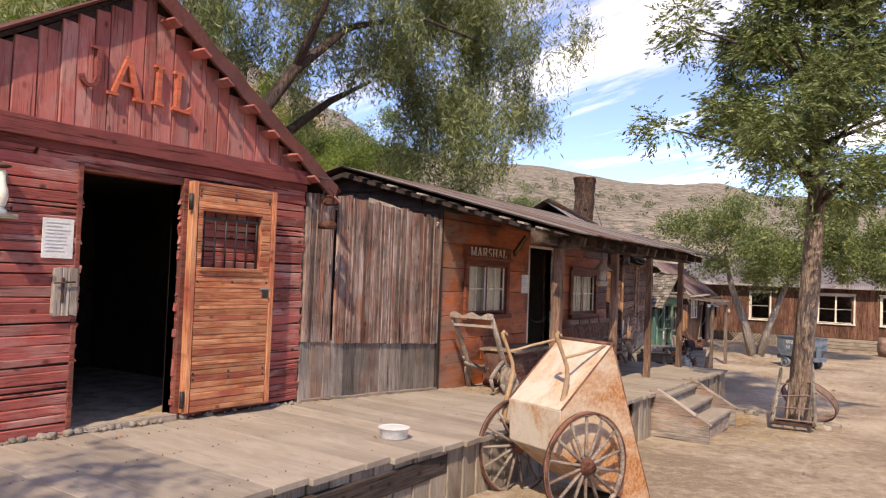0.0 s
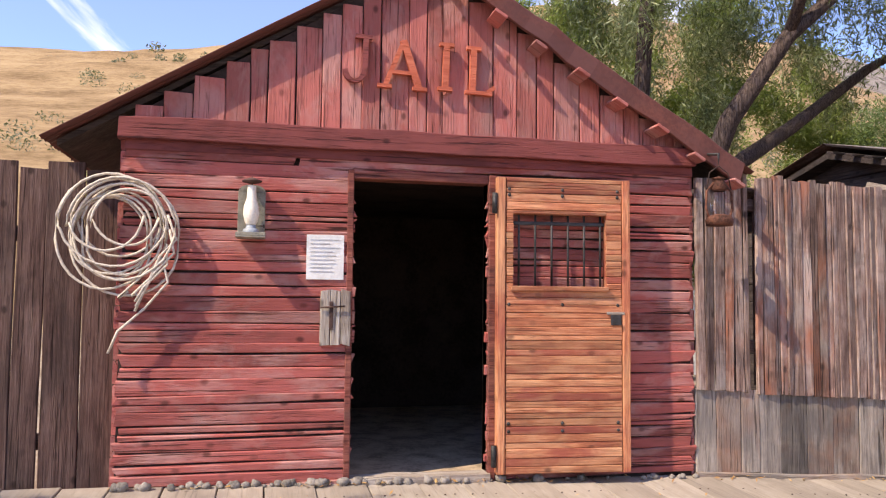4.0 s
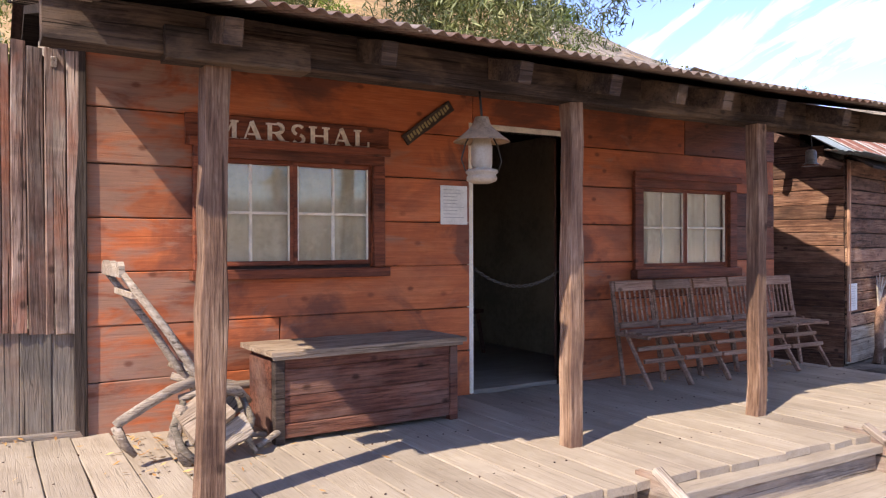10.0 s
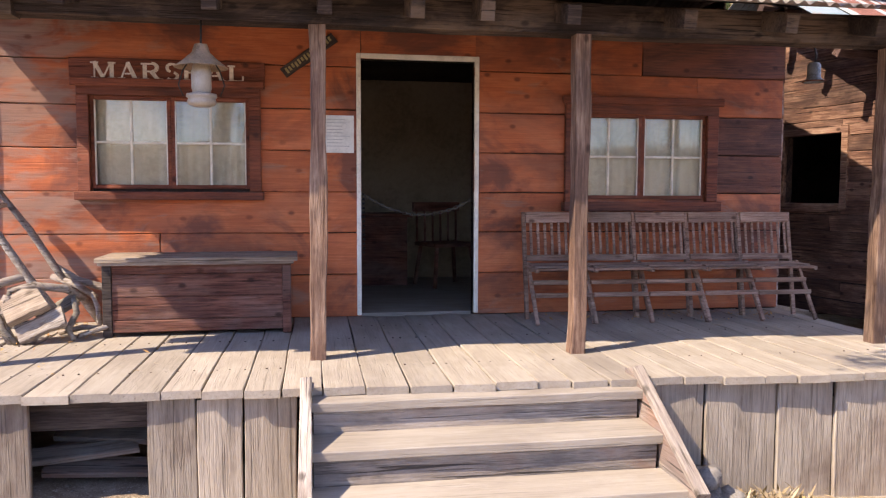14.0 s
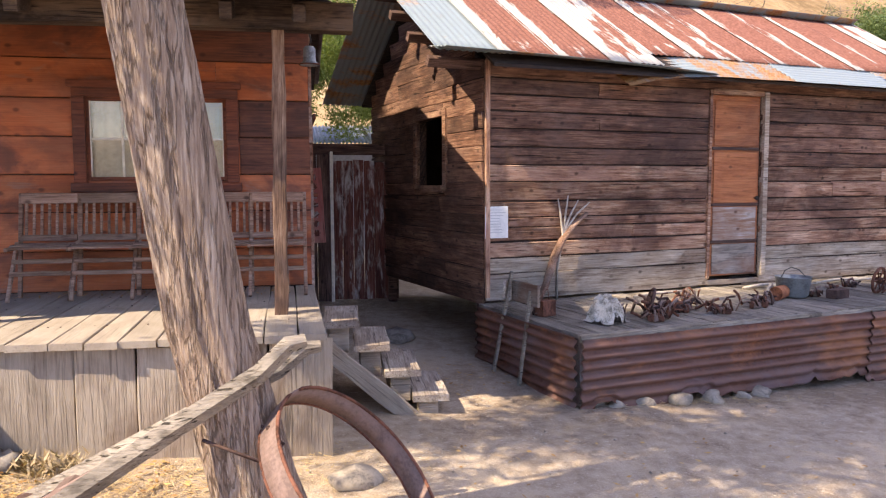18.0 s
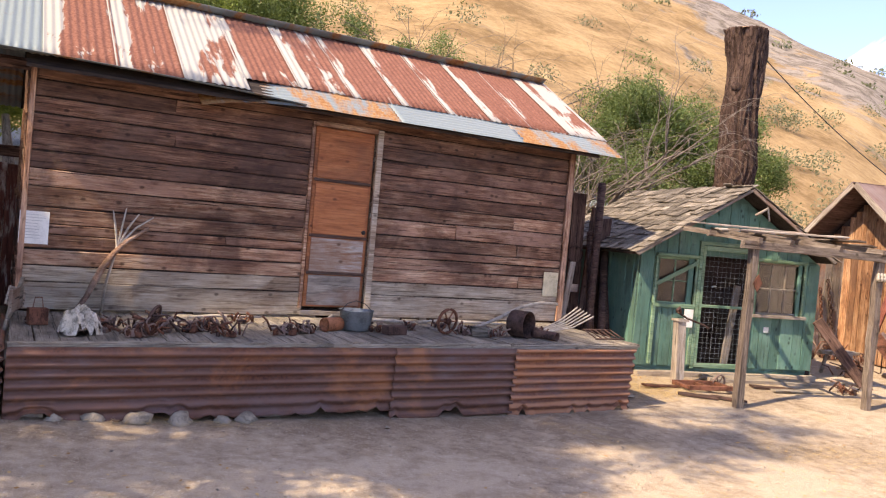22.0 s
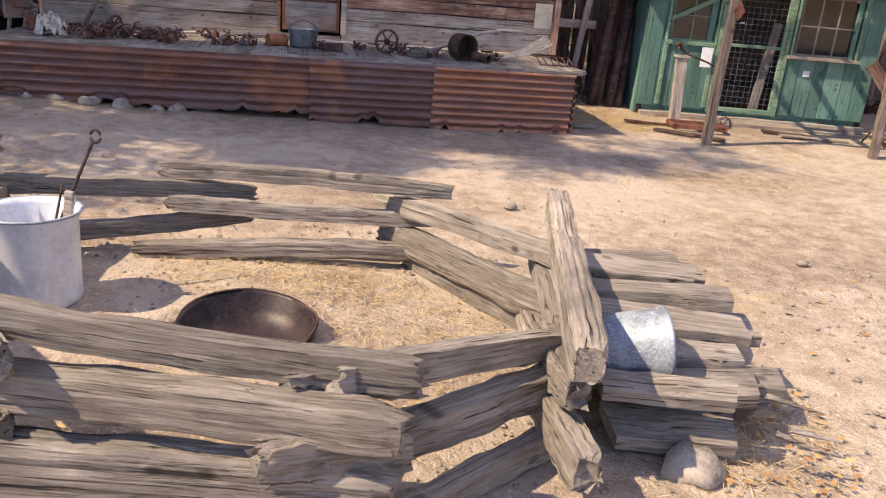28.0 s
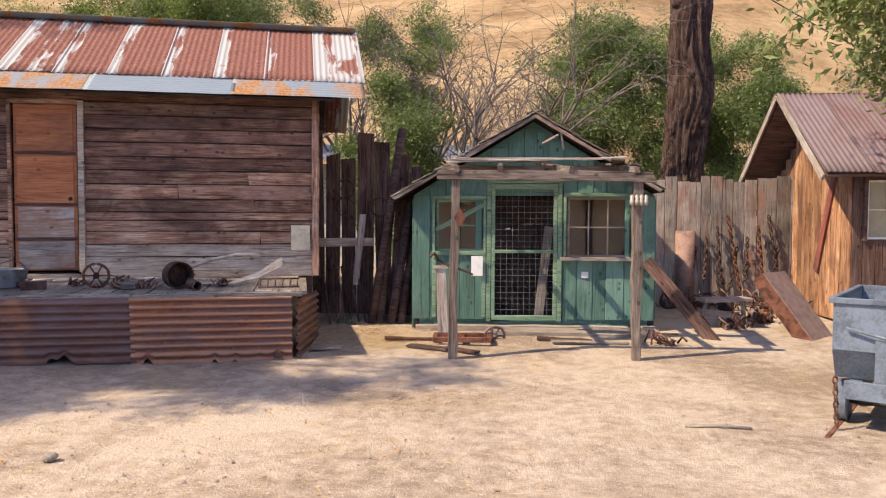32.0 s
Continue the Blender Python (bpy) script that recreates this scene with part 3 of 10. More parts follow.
def chain(name, a, b_, sag, parent, material, link=0.045, thick=0.005, label=""):
    """A chain of real links hung from a to b."""
    a, b_ = Vector(a), Vector(b_)
    L = (b_ - a).length
    n = int(L * (1 + 2.2 * (sag / L) ** 2) / (link * 0.78))
    g = Geo()
    for i in range(n):
        f = (i + 0.5) / n
        p = a.lerp(b_, f) + Vector((0, 0, -4 * sag * f * (1 - f)))
        d = ((b_ - a) + Vector((0, 0, -4 * sag * (1 - 2 * f)))).normalized()
        side = d.cross(Vector((0.3, 0.2, 1))).normalized()
        if i % 2:
            side = d.cross(side).normalized()
        pts = []
        for k in range(9):
            t = 2 * math.pi * k / 8
            pts.append(p + d * math.cos(t) * link / 2 + side * math.sin(t) * link * 0.3)
        g.tube(pts, thick, 4, cap=False)
    return part(name, g, material, parent, label)

# ---- materials ----
M_RED = wood("red_siding", (0.20, 0.068, 0.055), (0.42, 0.142, 0.115), (0.58, 0.235, 0.19), (0.11, 0.045, 0.038), 0.55, 0.45, 0.85, paint=(0.47, 0.125, 0.105), peel=0.5, crack=1.0, dust=((0.55, 0.34, 0.29), 0.5))
M_REDGABLE = wood("red_gable", (0.25, 0.088, 0.072), (0.47, 0.185, 0.155), (0.60, 0.30, 0.255), (0.16, 0.06, 0.05), 0.5, 0.4, 0.88, paint=(0.50, 0.155, 0.13), peel=0.5, crack=0.8, dust=((0.52, 0.33, 0.29), 0.4))
M_REDBEAM = wood("red_beam", (0.095, 0.027, 0.027), (0.230, 0.068, 0.061), (0.351, 0.115, 0.095), (0.08, 0.03, 0.03), 0.5, 0.2, 0.85, paint=(0.27, 0.075, 0.068), peel=0.6)
M_REDLETTER = wood("red_letters", (0.40, 0.095, 0.055), (0.56, 0.14, 0.08), (0.64, 0.19, 0.11), (0.4, 0.10, 0.06), 0.4, 0.1, 0.8, crack=0.15, knots=False)
M_DOOR = wood("varnished_door", (0.20, 0.058, 0.03), (0.44, 0.15, 0.07), (0.64, 0.30, 0.16), (0.27, 0.06, 0.042), 0.8, 0.5, 0.65, crack=0.7, bump=0.5, spec=0.35, dust=((0.66, 0.37, 0.19), 0.4))
M_JAMB = wood("red_jamb", (0.12, 0.035, 0.03), (0.26, 0.08, 0.06), (0.36, 0.14, 0.10), vary=0.15)
M_GREY = wood("grey_fence", (0.075, 0.045, 0.037), (0.235, 0.148, 0.12), (0.43, 0.31, 0.255), (0.30, 0.115, 0.07), 0.9, 0.8, 0.9, crack=1.0, dust=((0.46, 0.41, 0.37), 0.4), blotch=((0.07, 0.05, 0.045), 0.35, 1.7))
M_GREYLOW = wood("grey_planks", (0.095, 0.078, 0.068), (0.255, 0.215, 0.182), (0.42, 0.36, 0.305), (0.27, 0.135, 0.085), 0.75, 0.8, 0.9, crack=0.85, dust=((0.48, 0.39, 0.32), 0.45), blotch=((0.13, 0.115, 0.11), 0.4, 1.3), con=0.115, knots=False)
M_DECK = wood("deck_boards", (0.215, 0.175, 0.14), (0.33, 0.276, 0.222), (0.415, 0.355, 0.29), (0.25, 0.205, 0.17), 0.5, 0.25, 0.92, crack=0.28, dust=((0.45, 0.39, 0.325), 0.4), bump=0.3, con=0.22, knots=False)
M_SKIRT = wood("skirt_boards", (0.159, 0.126, 0.098), (0.330, 0.270, 0.213), (0.465, 0.390, 0.311), (0.11, 0.065, 0.045), 0.6, 0.4, 0.9, dust=((0.42, 0.36, 0.29), 0.4), crack=0.5, con=0.15, knots=False)
M_MDARK = wood("dark_siding", (0.055, 0.022, 0.016), (0.11, 0.04, 0.026), (0.19, 0.07, 0.04), (0.30, 0.09, 0.04), 0.45, 0.3, 0.6, crack=0.4, bump=0.4, spec=0.35)
M_MARSHAL = wood("stained_siding", (0.28, 0.068, 0.028), (0.46, 0.118, 0.04), (0.63, 0.195, 0.074), (0.10, 0.035, 0.024), 0.6, 0.42, 0.6, crack=0.15, bump=0.2, spec=0.35, con=0.16, dust=((0.40, 0.17, 0.095), 0.22), blotch=((0.085, 0.036, 0.03), 0.7, 1.0), wear=((0.30, 0.19, 0.145), 8.5, 9.9, 0.75))
M_MTRIM = wood("stained_trim", (0.096, 0.026, 0.014), (0.204, 0.054, 0.026), (0.300, 0.090, 0.043), (0.04, 0.02, 0.015), 0.5, 0.2, 0.6, crack=0.4, spec=0.35)
M_MSIDE = wood("stained_side", (0.12, 0.05, 0.03), (0.30, 0.16, 0.105), (0.45, 0.29, 0.21), (0.19, 0.165, 0.15), 0.75, 0.5, 0.8, crack=0.8, dust=((0.43, 0.385, 0.345), 0.8))
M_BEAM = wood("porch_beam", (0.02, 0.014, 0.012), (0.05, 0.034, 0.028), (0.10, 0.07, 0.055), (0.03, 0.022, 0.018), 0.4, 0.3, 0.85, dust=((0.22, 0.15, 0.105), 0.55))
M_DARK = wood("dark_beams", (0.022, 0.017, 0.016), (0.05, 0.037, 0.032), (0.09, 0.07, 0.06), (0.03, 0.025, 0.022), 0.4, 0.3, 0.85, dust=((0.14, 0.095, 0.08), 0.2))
M_POST = wood("porch_posts", (0.10, 0.055, 0.04), (0.24, 0.143, 0.098), (0.42, 0.285, 0.205), (0.07, 0.042, 0.034), 0.6, 0.35, 0.85, crack=0.7, knots=True)
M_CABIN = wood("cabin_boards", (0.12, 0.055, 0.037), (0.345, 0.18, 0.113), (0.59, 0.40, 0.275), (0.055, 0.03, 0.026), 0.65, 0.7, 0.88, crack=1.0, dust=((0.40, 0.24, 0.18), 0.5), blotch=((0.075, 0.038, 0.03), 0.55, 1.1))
# darker than M_CABIN: stained upper boards, with eave shade put into the colour
M_CABSHADE = wood("cabin_shaded_boards", (0.055, 0.024, 0.016), (0.162, 0.077, 0.049), (0.33, 0.19, 0.125), (0.045, 0.024, 0.02), 0.6, 0.6, 0.8, crack=1.0, dust=((0.28, 0.165, 0.125), 0.4), blotch=((0.055, 0.028, 0.023), 0.6, 1.1), spec=0.35)
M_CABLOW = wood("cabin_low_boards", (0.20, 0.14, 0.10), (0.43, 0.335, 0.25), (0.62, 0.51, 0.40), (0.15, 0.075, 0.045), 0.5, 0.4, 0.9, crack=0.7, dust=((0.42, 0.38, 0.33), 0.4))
M_CHAIR = wood("chair_wood", (0.14, 0.075, 0.052), (0.30, 0.175, 0.125), (0.44, 0.285, 0.215), (0.10, 0.07, 0.05), 0.5, 0.25, 0.75, crack=0.5, dust=((0.36, 0.27, 0.21), 0.25))
M_CHEST = wood("chest_wood", (0.06, 0.022, 0.015), (0.15, 0.057, 0.038), (0.25, 0.105, 0.07), (0.05, 0.03, 0.03), 0.6, 0.2, 0.7, dust=((0.24, 0.15, 0.12), 0.4))
M_CHESTTOP = wood("chest_lid", (0.20, 0.145, 0.105), (0.36, 0.275, 0.205), (0.49, 0.395, 0.31), (0.15, 0.08, 0.05), 0.5, 0.2, 0.85)
M_OLDWOOD = wood("bleached_wood", (0.2, 0.155, 0.125), (0.36, 0.30, 0.25), (0.50, 0.44, 0.38), (0.18, 0.12, 0.09), 0.4, 0.35, 0.9)
M_RAIL = wood("split_rails", (0.085, 0.07, 0.055), (0.27, 0.226, 0.18), (0.46, 0.402, 0.33), (0.10, 0.087, 0.075), 0.6, 0.45, 0.92, crack=0.9, bump=0.8, fine=1.2, dust=((0.43, 0.375, 0.31), 0.4), con=0.135)
M_GREEN = wood("green_boards", (0.062, 0.100, 0.081), (0.112, 0.188, 0.150), (0.200, 0.275, 0.225), (0.06, 0.085, 0.07), 0.5, 0.3, 0.75, paint=(0.11, 0.23, 0.18), peel=0.65, crack=0.5, dust=((0.2, 0.32, 0.26), 0.35))
M_AWNING = wood("awning_wood", (0.07, 0.052, 0.042), (0.175, 0.135, 0.11), (0.28, 0.225, 0.185), (0.09, 0.06, 0.048), 0.5, 0.4, 0.9)
M_GTRIM = wood("green_trim", (0.10, 0.18, 0.12), (0.18, 0.29, 0.19), (0.28, 0.38, 0.27), (0.10, 0.14, 0.10), 0.4, 0.2, 0.75, crack=0.5)
M_SHINGLE = wood("shingles", (0.075, 0.062, 0.05), (0.185, 0.155, 0.125), (0.31, 0.27, 0.225), (0.12, 0.10, 0.085), 0.5, 0.85, 0.95, knots=False)
M_ORANGE = wood("orange_boards", (0.16, 0.065, 0.032), (0.40, 0.20, 0.105), (0.60, 0.36, 0.21), (0.12, 0.06, 0.04), 0.75, 0.6, 0.85, crack=0.8)
M_BROWN = wood("brown_boards", (0.055, 0.03, 0.024), (0.12, 0.068, 0.055), (0.19, 0.12, 0.098), (0.05, 0.035, 0.03), 0.5, 0.35, 0.88)
M_BLACKBD = wood("burnt_boards", (0.035, 0.019, 0.015), (0.115, 0.064, 0.05), (0.20, 0.125, 0.10), (0.03, 0.022, 0.02), 0.5, 0.4, 0.9)
M_CABDOOR = wood("cabin_door", (0.26, 0.075, 0.028), (0.43, 0.145, 0.055), (0.55, 0.21, 0.085), (0.10, 0.045, 0.03), 0.55, 0.2, 0.6, crack=0.4, spec=0.4)
M_GATEDOOR = wood("gate_door", (0.08, 0.026, 0.019), (0.17, 0.058, 0.042), (0.25, 0.10, 0.075), (0.07, 0.028, 0.022), 0.4, 0.1, 0.8, paint=(0.66, 0.60, 0.55), peel=0.09)
M_LONG = wood("long_building_boards", (0.055, 0.024, 0.017), (0.15, 0.07, 0.047), (0.27, 0.145, 0.095), (0.06, 0.03, 0.022), 0.5, 0.5, 0.85)
M_DOORWORN = wood("worn_door", (0.27, 0.12, 0.065), (0.40, 0.26, 0.19), (0.53, 0.47, 0.43), (0.30, 0.25, 0.22), 0.5, 0.1, 0.75, crack=0.3)
M_HANDLE = wood("cart_handles", (0.30, 0.19, 0.11), (0.40, 0.265, 0.155), (0.48, 0.34, 0.22), (0.30, 0.22, 0.16), 0.4, 0.1, 0.7, crack=0.25, knots=False, bump=0.2)
M_SPOKE = wood("cart_wheels", (0.13, 0.10, 0.085), (0.28, 0.23, 0.195), (0.42, 0.36, 0.31), (0.15, 0.08, 0.06), 0.5, 0.2, 0.85)

M_ROOF = rusty("cabin_roof", (0.40, 0.385, 0.36), (0.15, 0.056, 0.04), (0.25, 0.105, 0.075), 0.57, (0.7, 3.4, 3.4), 0.8, 0.035, 0.0, 0.22, 1.6, None, (0.64, 0.2))
M_EAVE = rusty("cabin_eave", (0.215, 0.265, 0.29), (0.30, 0.13, 0.05), (0.40, 0.23, 0.11), 0.36, (2.6, 0.9, 2.6), 0.65, 0.10, 0.0, 0.2)
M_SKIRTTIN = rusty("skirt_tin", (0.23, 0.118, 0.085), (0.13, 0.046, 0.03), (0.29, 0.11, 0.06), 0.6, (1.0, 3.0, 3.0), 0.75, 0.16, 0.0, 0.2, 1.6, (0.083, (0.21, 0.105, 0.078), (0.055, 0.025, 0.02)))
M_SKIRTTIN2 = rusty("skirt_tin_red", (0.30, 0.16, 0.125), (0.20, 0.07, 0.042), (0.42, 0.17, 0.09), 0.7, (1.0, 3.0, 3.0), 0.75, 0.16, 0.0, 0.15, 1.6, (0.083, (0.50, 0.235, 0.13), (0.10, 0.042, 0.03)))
M_JROOF = rusty("jail_roof", (0.14, 0.055, 0.045), (0.12, 0.032, 0.022), (0.20, 0.06, 0.042), 0.8, (1, 3, 3), 0.75, 0.3, 0.2, 0.3)
M_MROOF = rusty("marshal_roof", (0.26, 0.22, 0.20), (0.09, 0.05, 0.04), (0.17, 0.10, 0.08), 0.65, (1, 3, 3), 0.75, 0.2, 0.3, 0.3)
M_RROOF = rusty("shed_roof", (0.19, 0.14, 0.145), (0.11, 0.055, 0.053), (0.18, 0.095, 0.09), 0.8, (1, 2, 2), 0.8, 0.3, 0.0, 0.2)
M_GREYROOF = rusty("far_roof", (0.17, 0.15, 0.155), (0.12, 0.095, 0.095), (0.16, 0.13, 0.13), 0.4, (1, 2, 2), 0.6, 0.3, 0.2, 0.2)
M_RUST = plain("rust_iron", (0.15, 0.062, 0.04), 0.85, 0.1, 0.4, 9, 0.5, spec=0.25)
M_RUST2 = plain("dark_rust", (0.075, 0.042, 0.034), 0.8, 0.2, 0.4, 9, 0.5, spec=0.3)
M_PAN = plain("pan_iron", (0.035, 0.021, 0.019), 0.45, 0.3, 0.4, 6, 0.3, spec=0.4)
M_RUSTPINK = plain("dusty_rust", (0.22, 0.148, 0.125), 0.8, 0.1, 0.18, 7, 0.4, spec=0.3)
M_IRON = plain("dark_iron", (0.05, 0.047, 0.046), 0.6, 0.5, 0.35, 9, 0.3)
M_GALV = plain("galvanised", (0.27, 0.30, 0.33), 0.55, 0.15, 0.25, 12, 0.2, speck=((0.46, 0.50, 0.53), 0.6))
M_CART = rusty("cart_body", (0.62, 0.55, 0.45), (0.38, 0.17, 0.07), (0.56, 0.34, 0.18), 0.58, (1.3, 2.2, 2.2), 0.6, 0.2, 0.0, 0.1, 1.7)
M_CARTSIDE = rusty("cart_side", (0.66, 0.56, 0.43), (0.33, 0.13, 0.052), (0.54, 0.28, 0.13), 0.78, (1.1, 1.1, 1.7), 0.7, 0.22, 0.0, 0.1, 1.5)
M_CARTDARK = plain("cart_rim", (0.17, 0.08, 0.05), 0.75, 0.2, 0.4, 8)
M_ENAMEL = plain("white_enamel", (0.66, 0.665, 0.66), 0.3, 0.0, 0.10, 4, 0.05, rust=((0.06, 0.045, 0.04), 0.63), spec=0.5)
M_DIRT = plain("dirt_floor", (0.36, 0.27, 0.185), 0.95, 0, 0.25, 5, 0.4, spec=0.1)
M_PAPER = plain("paper", (0.74, 0.73, 0.70), 0.8, 0, 0.08, 8, 0.05)
M_INK = plain("ink", (0.45, 0.45, 0.46), 0.8, 0, 0.1, 8, 0.0)
M_LETTER = plain("pale_letters", (0.70, 0.60, 0.50), 0.75, 0, 0.15, 30, 0.05)
M_WHITE = plain("white_paint", (0.78, 0.77, 0.74), 0.6, 0, 0.1, 5, 0.1)
M_MUNTIN = plain("cream_paint", (0.74, 0.68, 0.57), 0.65, 0, 0.12, 9, 0.1)
M_CURTAIN = plain("curtain", (0.46, 0.42, 0.31), 0.9, 0, 0.10, 3, 0.1, spec=0.1)
M_ROPE = plain("rope", (0.60, 0.52, 0.42), 0.9, 0, 0.2, 60, 0.6)
M_TIN = plain("dull_tin", (0.25, 0.23, 0.18), 0.6, 0.2, 0.25, 14, 0.2)
M_LAMPSH = plain("lamp_shade", (0.33, 0.225, 0.145), 0.6, 0.1, 0.25, 14, 0.2)
M_FRETTED = plain("milk_glass", (0.36, 0.31, 0.25), 0.3, 0, 0.1, 12, 0.05)
# near-black colour that carries the shade of rooms and hollows behind openings
M_SHADEBLACK = plain("shade_black", (0.05, 0.035, 0.03), 0.9, 0, 0.3, 3, 0.1, spec=0.1)
M_ROOM = plain("room_plaster", (0.30, 0.24, 0.17), 0.9, 0, 0.15, 2, 0.1, spec=0.1)
M_MINE = plain("grey_paint", (0.135, 0.165, 0.20), 0.5, 0.1, 0.22, 5, 0.2, rust=((0.16, 0.10, 0.075), 0.68))
M_TERRA = plain("terracotta", (0.26, 0.16, 0.125), 0.8, 0, 0.25, 6, 0.2)
M_ROCK = plain("pale_rock", (0.31, 0.26, 0.205), 0.9, 0, 0.25, 7, 0.6, spec=0.2)
M_GREYROCK = plain("grey_rock", (0.21, 0.185, 0.16), 0.9, 0, 0.3, 7, 0.6, spec=0.2)
M_CLOTH = plain("pale_rag", (0.40, 0.355, 0.295), 0.9, 0, 0.4, 9, 0.5, spec=0.1)
M_BONE = plain("bleached_sticks", (0.42, 0.36, 0.30), 0.85, 0, 0.2, 14, 0.3)
M_WHITEWALL = plain("white_wall", (0.62, 0.61, 0.58), 0.8, 0, 0.12, 2, 0.1)
M_STRAW = leaf_mat("straw", (0.42, 0.27, 0.11), (0.55, 0.385, 0.18), (0.66, 0.50, 0.27), 0.1)
M_DEADWEED = leaf_mat("dead_weeds", (0.22, 0.15, 0.085), (0.36, 0.27, 0.16), (0.50, 0.40, 0.26), 0.1)
M_LITTER = leaf_mat("leaf_litter", (0.30, 0.15, 0.06), (0.46, 0.26, 0.10), (0.58, 0.38, 0.16), 0.1)

gm, gt, gb = mat_new("window_glass", 0.06, 0, 0.5)
gb.inputs["Base Color"].default_value = (0.9, 0.93, 0.92, 1)
gtr = gt.nodes.new("ShaderNodeBsdfTransparent")
gmx = gt.nodes.new("ShaderNodeMixShader")
glw = gt.nodes.new("ShaderNodeLayerWeight")
glw.inputs["Blend"].default_value = 0.35
ggl = gt.nodes.new("ShaderNodeBsdfGlossy")
ggl.inputs["Roughness"].default_value = 0.04
gt.links.new(n_math(gt, 'ADD', n_math(gt, 'MULTIPLY', glw.outputs["Fresnel"], 0.18), 0.03), gmx.inputs[0])
gt.links.new(gtr.outputs[0], gmx.inputs[1])
gt.links.new(ggl.outputs[0], gmx.inputs[2])
gt.links.new(gmx.outputs[0], gt.nodes["Material Output"].inputs["Surface"])
M_GLASS = gm

# bark, furrowed along the trunk
def bark(name, a, b_, c, stretch=(9, 9, 0.8), dist=0.03):
    m, nt, b = mat_new(name, 0.92, 0, 0.15)
    v, rnd = n_coord(nt)
    f = n_noise(nt, v, 2.2, stretch, 7, 0.65, 0.12)
    f2 = n_noise(nt, v, 1.0, (2.5, 2.5, 0.9), 4)
    f3 = n_noise(nt, v, 6.0, (13, 13, 0.5), 6, 0.7, 0.08)
    cr = n_math(nt, 'ABSOLUTE', n_math(nt, 'SUBTRACT', n_noise(nt, v, 2.6, (stretch[0], stretch[1], stretch[2] * 0.8), 4, 0.6, 0.12), 0.5), 0.0)
    crk = n_ramp(nt, cr, [(0.006, 1.0), (0.034, 0.0)])
    g = n_math(nt, 'ADD', n_math(nt, 'ADD', n_math(nt, 'MULTIPLY', f, 0.28), n_math(nt, 'MULTIPLY', f2, 0.12)), n_math(nt, 'MULTIPLY', f3, 0.6))
    nt.links.new(n_mix(nt, n_math(nt, 'MULTIPLY', crk, 0.6), n_ramp(nt, g, [(0.37, a), (0.5, b_), (0.63, c)]), tuple(0.45 * q for q in a)), b.inputs["Base Color"])
    n_bump(nt, b, n_math(nt, 'SUBTRACT', n_math(nt, 'ADD', f, n_math(nt, 'MULTIPLY', f3, 0.5)), n_math(nt, 'MULTIPLY', crk, 0.5)), 0.75, dist)
    return m


M_BARK = bark("cedar_bark", (0.17, 0.112, 0.084), (0.31, 0.225, 0.17), (0.50, 0.405, 0.33))
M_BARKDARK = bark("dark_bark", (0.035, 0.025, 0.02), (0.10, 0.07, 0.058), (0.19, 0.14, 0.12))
M_PINEBARK = bark("pine_bark", (0.03, 0.018, 0.014), (0.09, 0.054, 0.043), (0.185, 0.125, 0.10), (4, 4, 1.6), 0.05)
M_PALEBARK = bark("pale_bark", (0.18, 0.14, 0.11), (0.38, 0.32, 0.27), (0.55, 0.48, 0.42))
M_TWIG = plain("grey_twigs", (0.16, 0.13, 0.11), 0.9, 0, 0.2, 9, 0.2)
L_CEDAR = leaf_mat("cedar_leaves", (0.055, 0.08, 0.028), (0.15, 0.19, 0.068), (0.33, 0.36, 0.15), 0.25)
L_OLIVE = leaf_mat("olive_leaves", (0.06, 0.08, 0.034), (0.195, 0.225, 0.095), (0.43, 0.455, 0.24), 0.28)
L_YELLOW = leaf_mat("yellowgreen_leaves", (0.11, 0.17, 0.03), (0.20, 0.26, 0.055), (0.33, 0.38, 0.11), 0.35)
L_BUSH = leaf_mat("bush_leaves", (0.06, 0.095, 0.032), (0.12, 0.175, 0.058), (0.22, 0.275, 0.105), 0.3)
L_SAGE = leaf_mat("sage_leaves", (0.09, 0.10, 0.06), (0.15, 0.16, 0.095), (0.23, 0.22, 0.14), 0.2)

# ground: trodden sand near by, dry grass on the slopes, rock high up
m_, nt_, b_g = mat_new("ground", 0.95, 0, 0.1)
geo_n = nt_.nodes.new("ShaderNodeNewGeometry")
gp = geo_n.outputs["Position"]
s1 = n_noise(nt_, gp, 0.55, (1, 1, 1), 5, 0.6, 0.4)
s2 = n_noise(nt_, gp, 7.0, (1, 1, 1), 5, 0.7)
s3 = n_noise(nt_, gp, 55.0, (1, 1, 1), 3, 0.7)
sand = n_ramp(nt_, n_math(nt_, 'ADD', n_math(nt_, 'MULTIPLY', s1, 0.55), n_math(nt_, 'MULTIPLY', s2, 0.45)), [(0.42, (0.245, 0.18, 0.126)), (0.5, (0.365, 0.282, 0.204)), (0.58, (0.475, 0.385, 0.29))])
sand = n_mix(nt_, n_ramp(nt_, s3, [(0.62, 0.0), (0.7, 0.75)]), sand, (0.25, 0.20, 0.16))
sand = n_mix(nt_, n_ramp(nt_, n_noise(nt_, gp, 38.0, (1, 1, 1), 2, 0.6), [(0.64, 0.0), (0.7, 0.8)]), sand, (0.62, 0.54, 0.44))
straw_m = n_ramp(nt_, n_noise(nt_, gp, 0.8, (1, 1, 1), 6, 0.72, 0.6), [(0.58, 0.0), (0.70, 0.4)])
sand = n_mix(nt_, straw_m, sand, (0.55, 0.40, 0.20))
h1 = n_noise(nt_, gp, 0.09, (1, 1, 1), 6, 0.62, 0.3)
h2 = n_noise(nt_, gp, 1.2, (1, 1, 1), 6, 0.7)
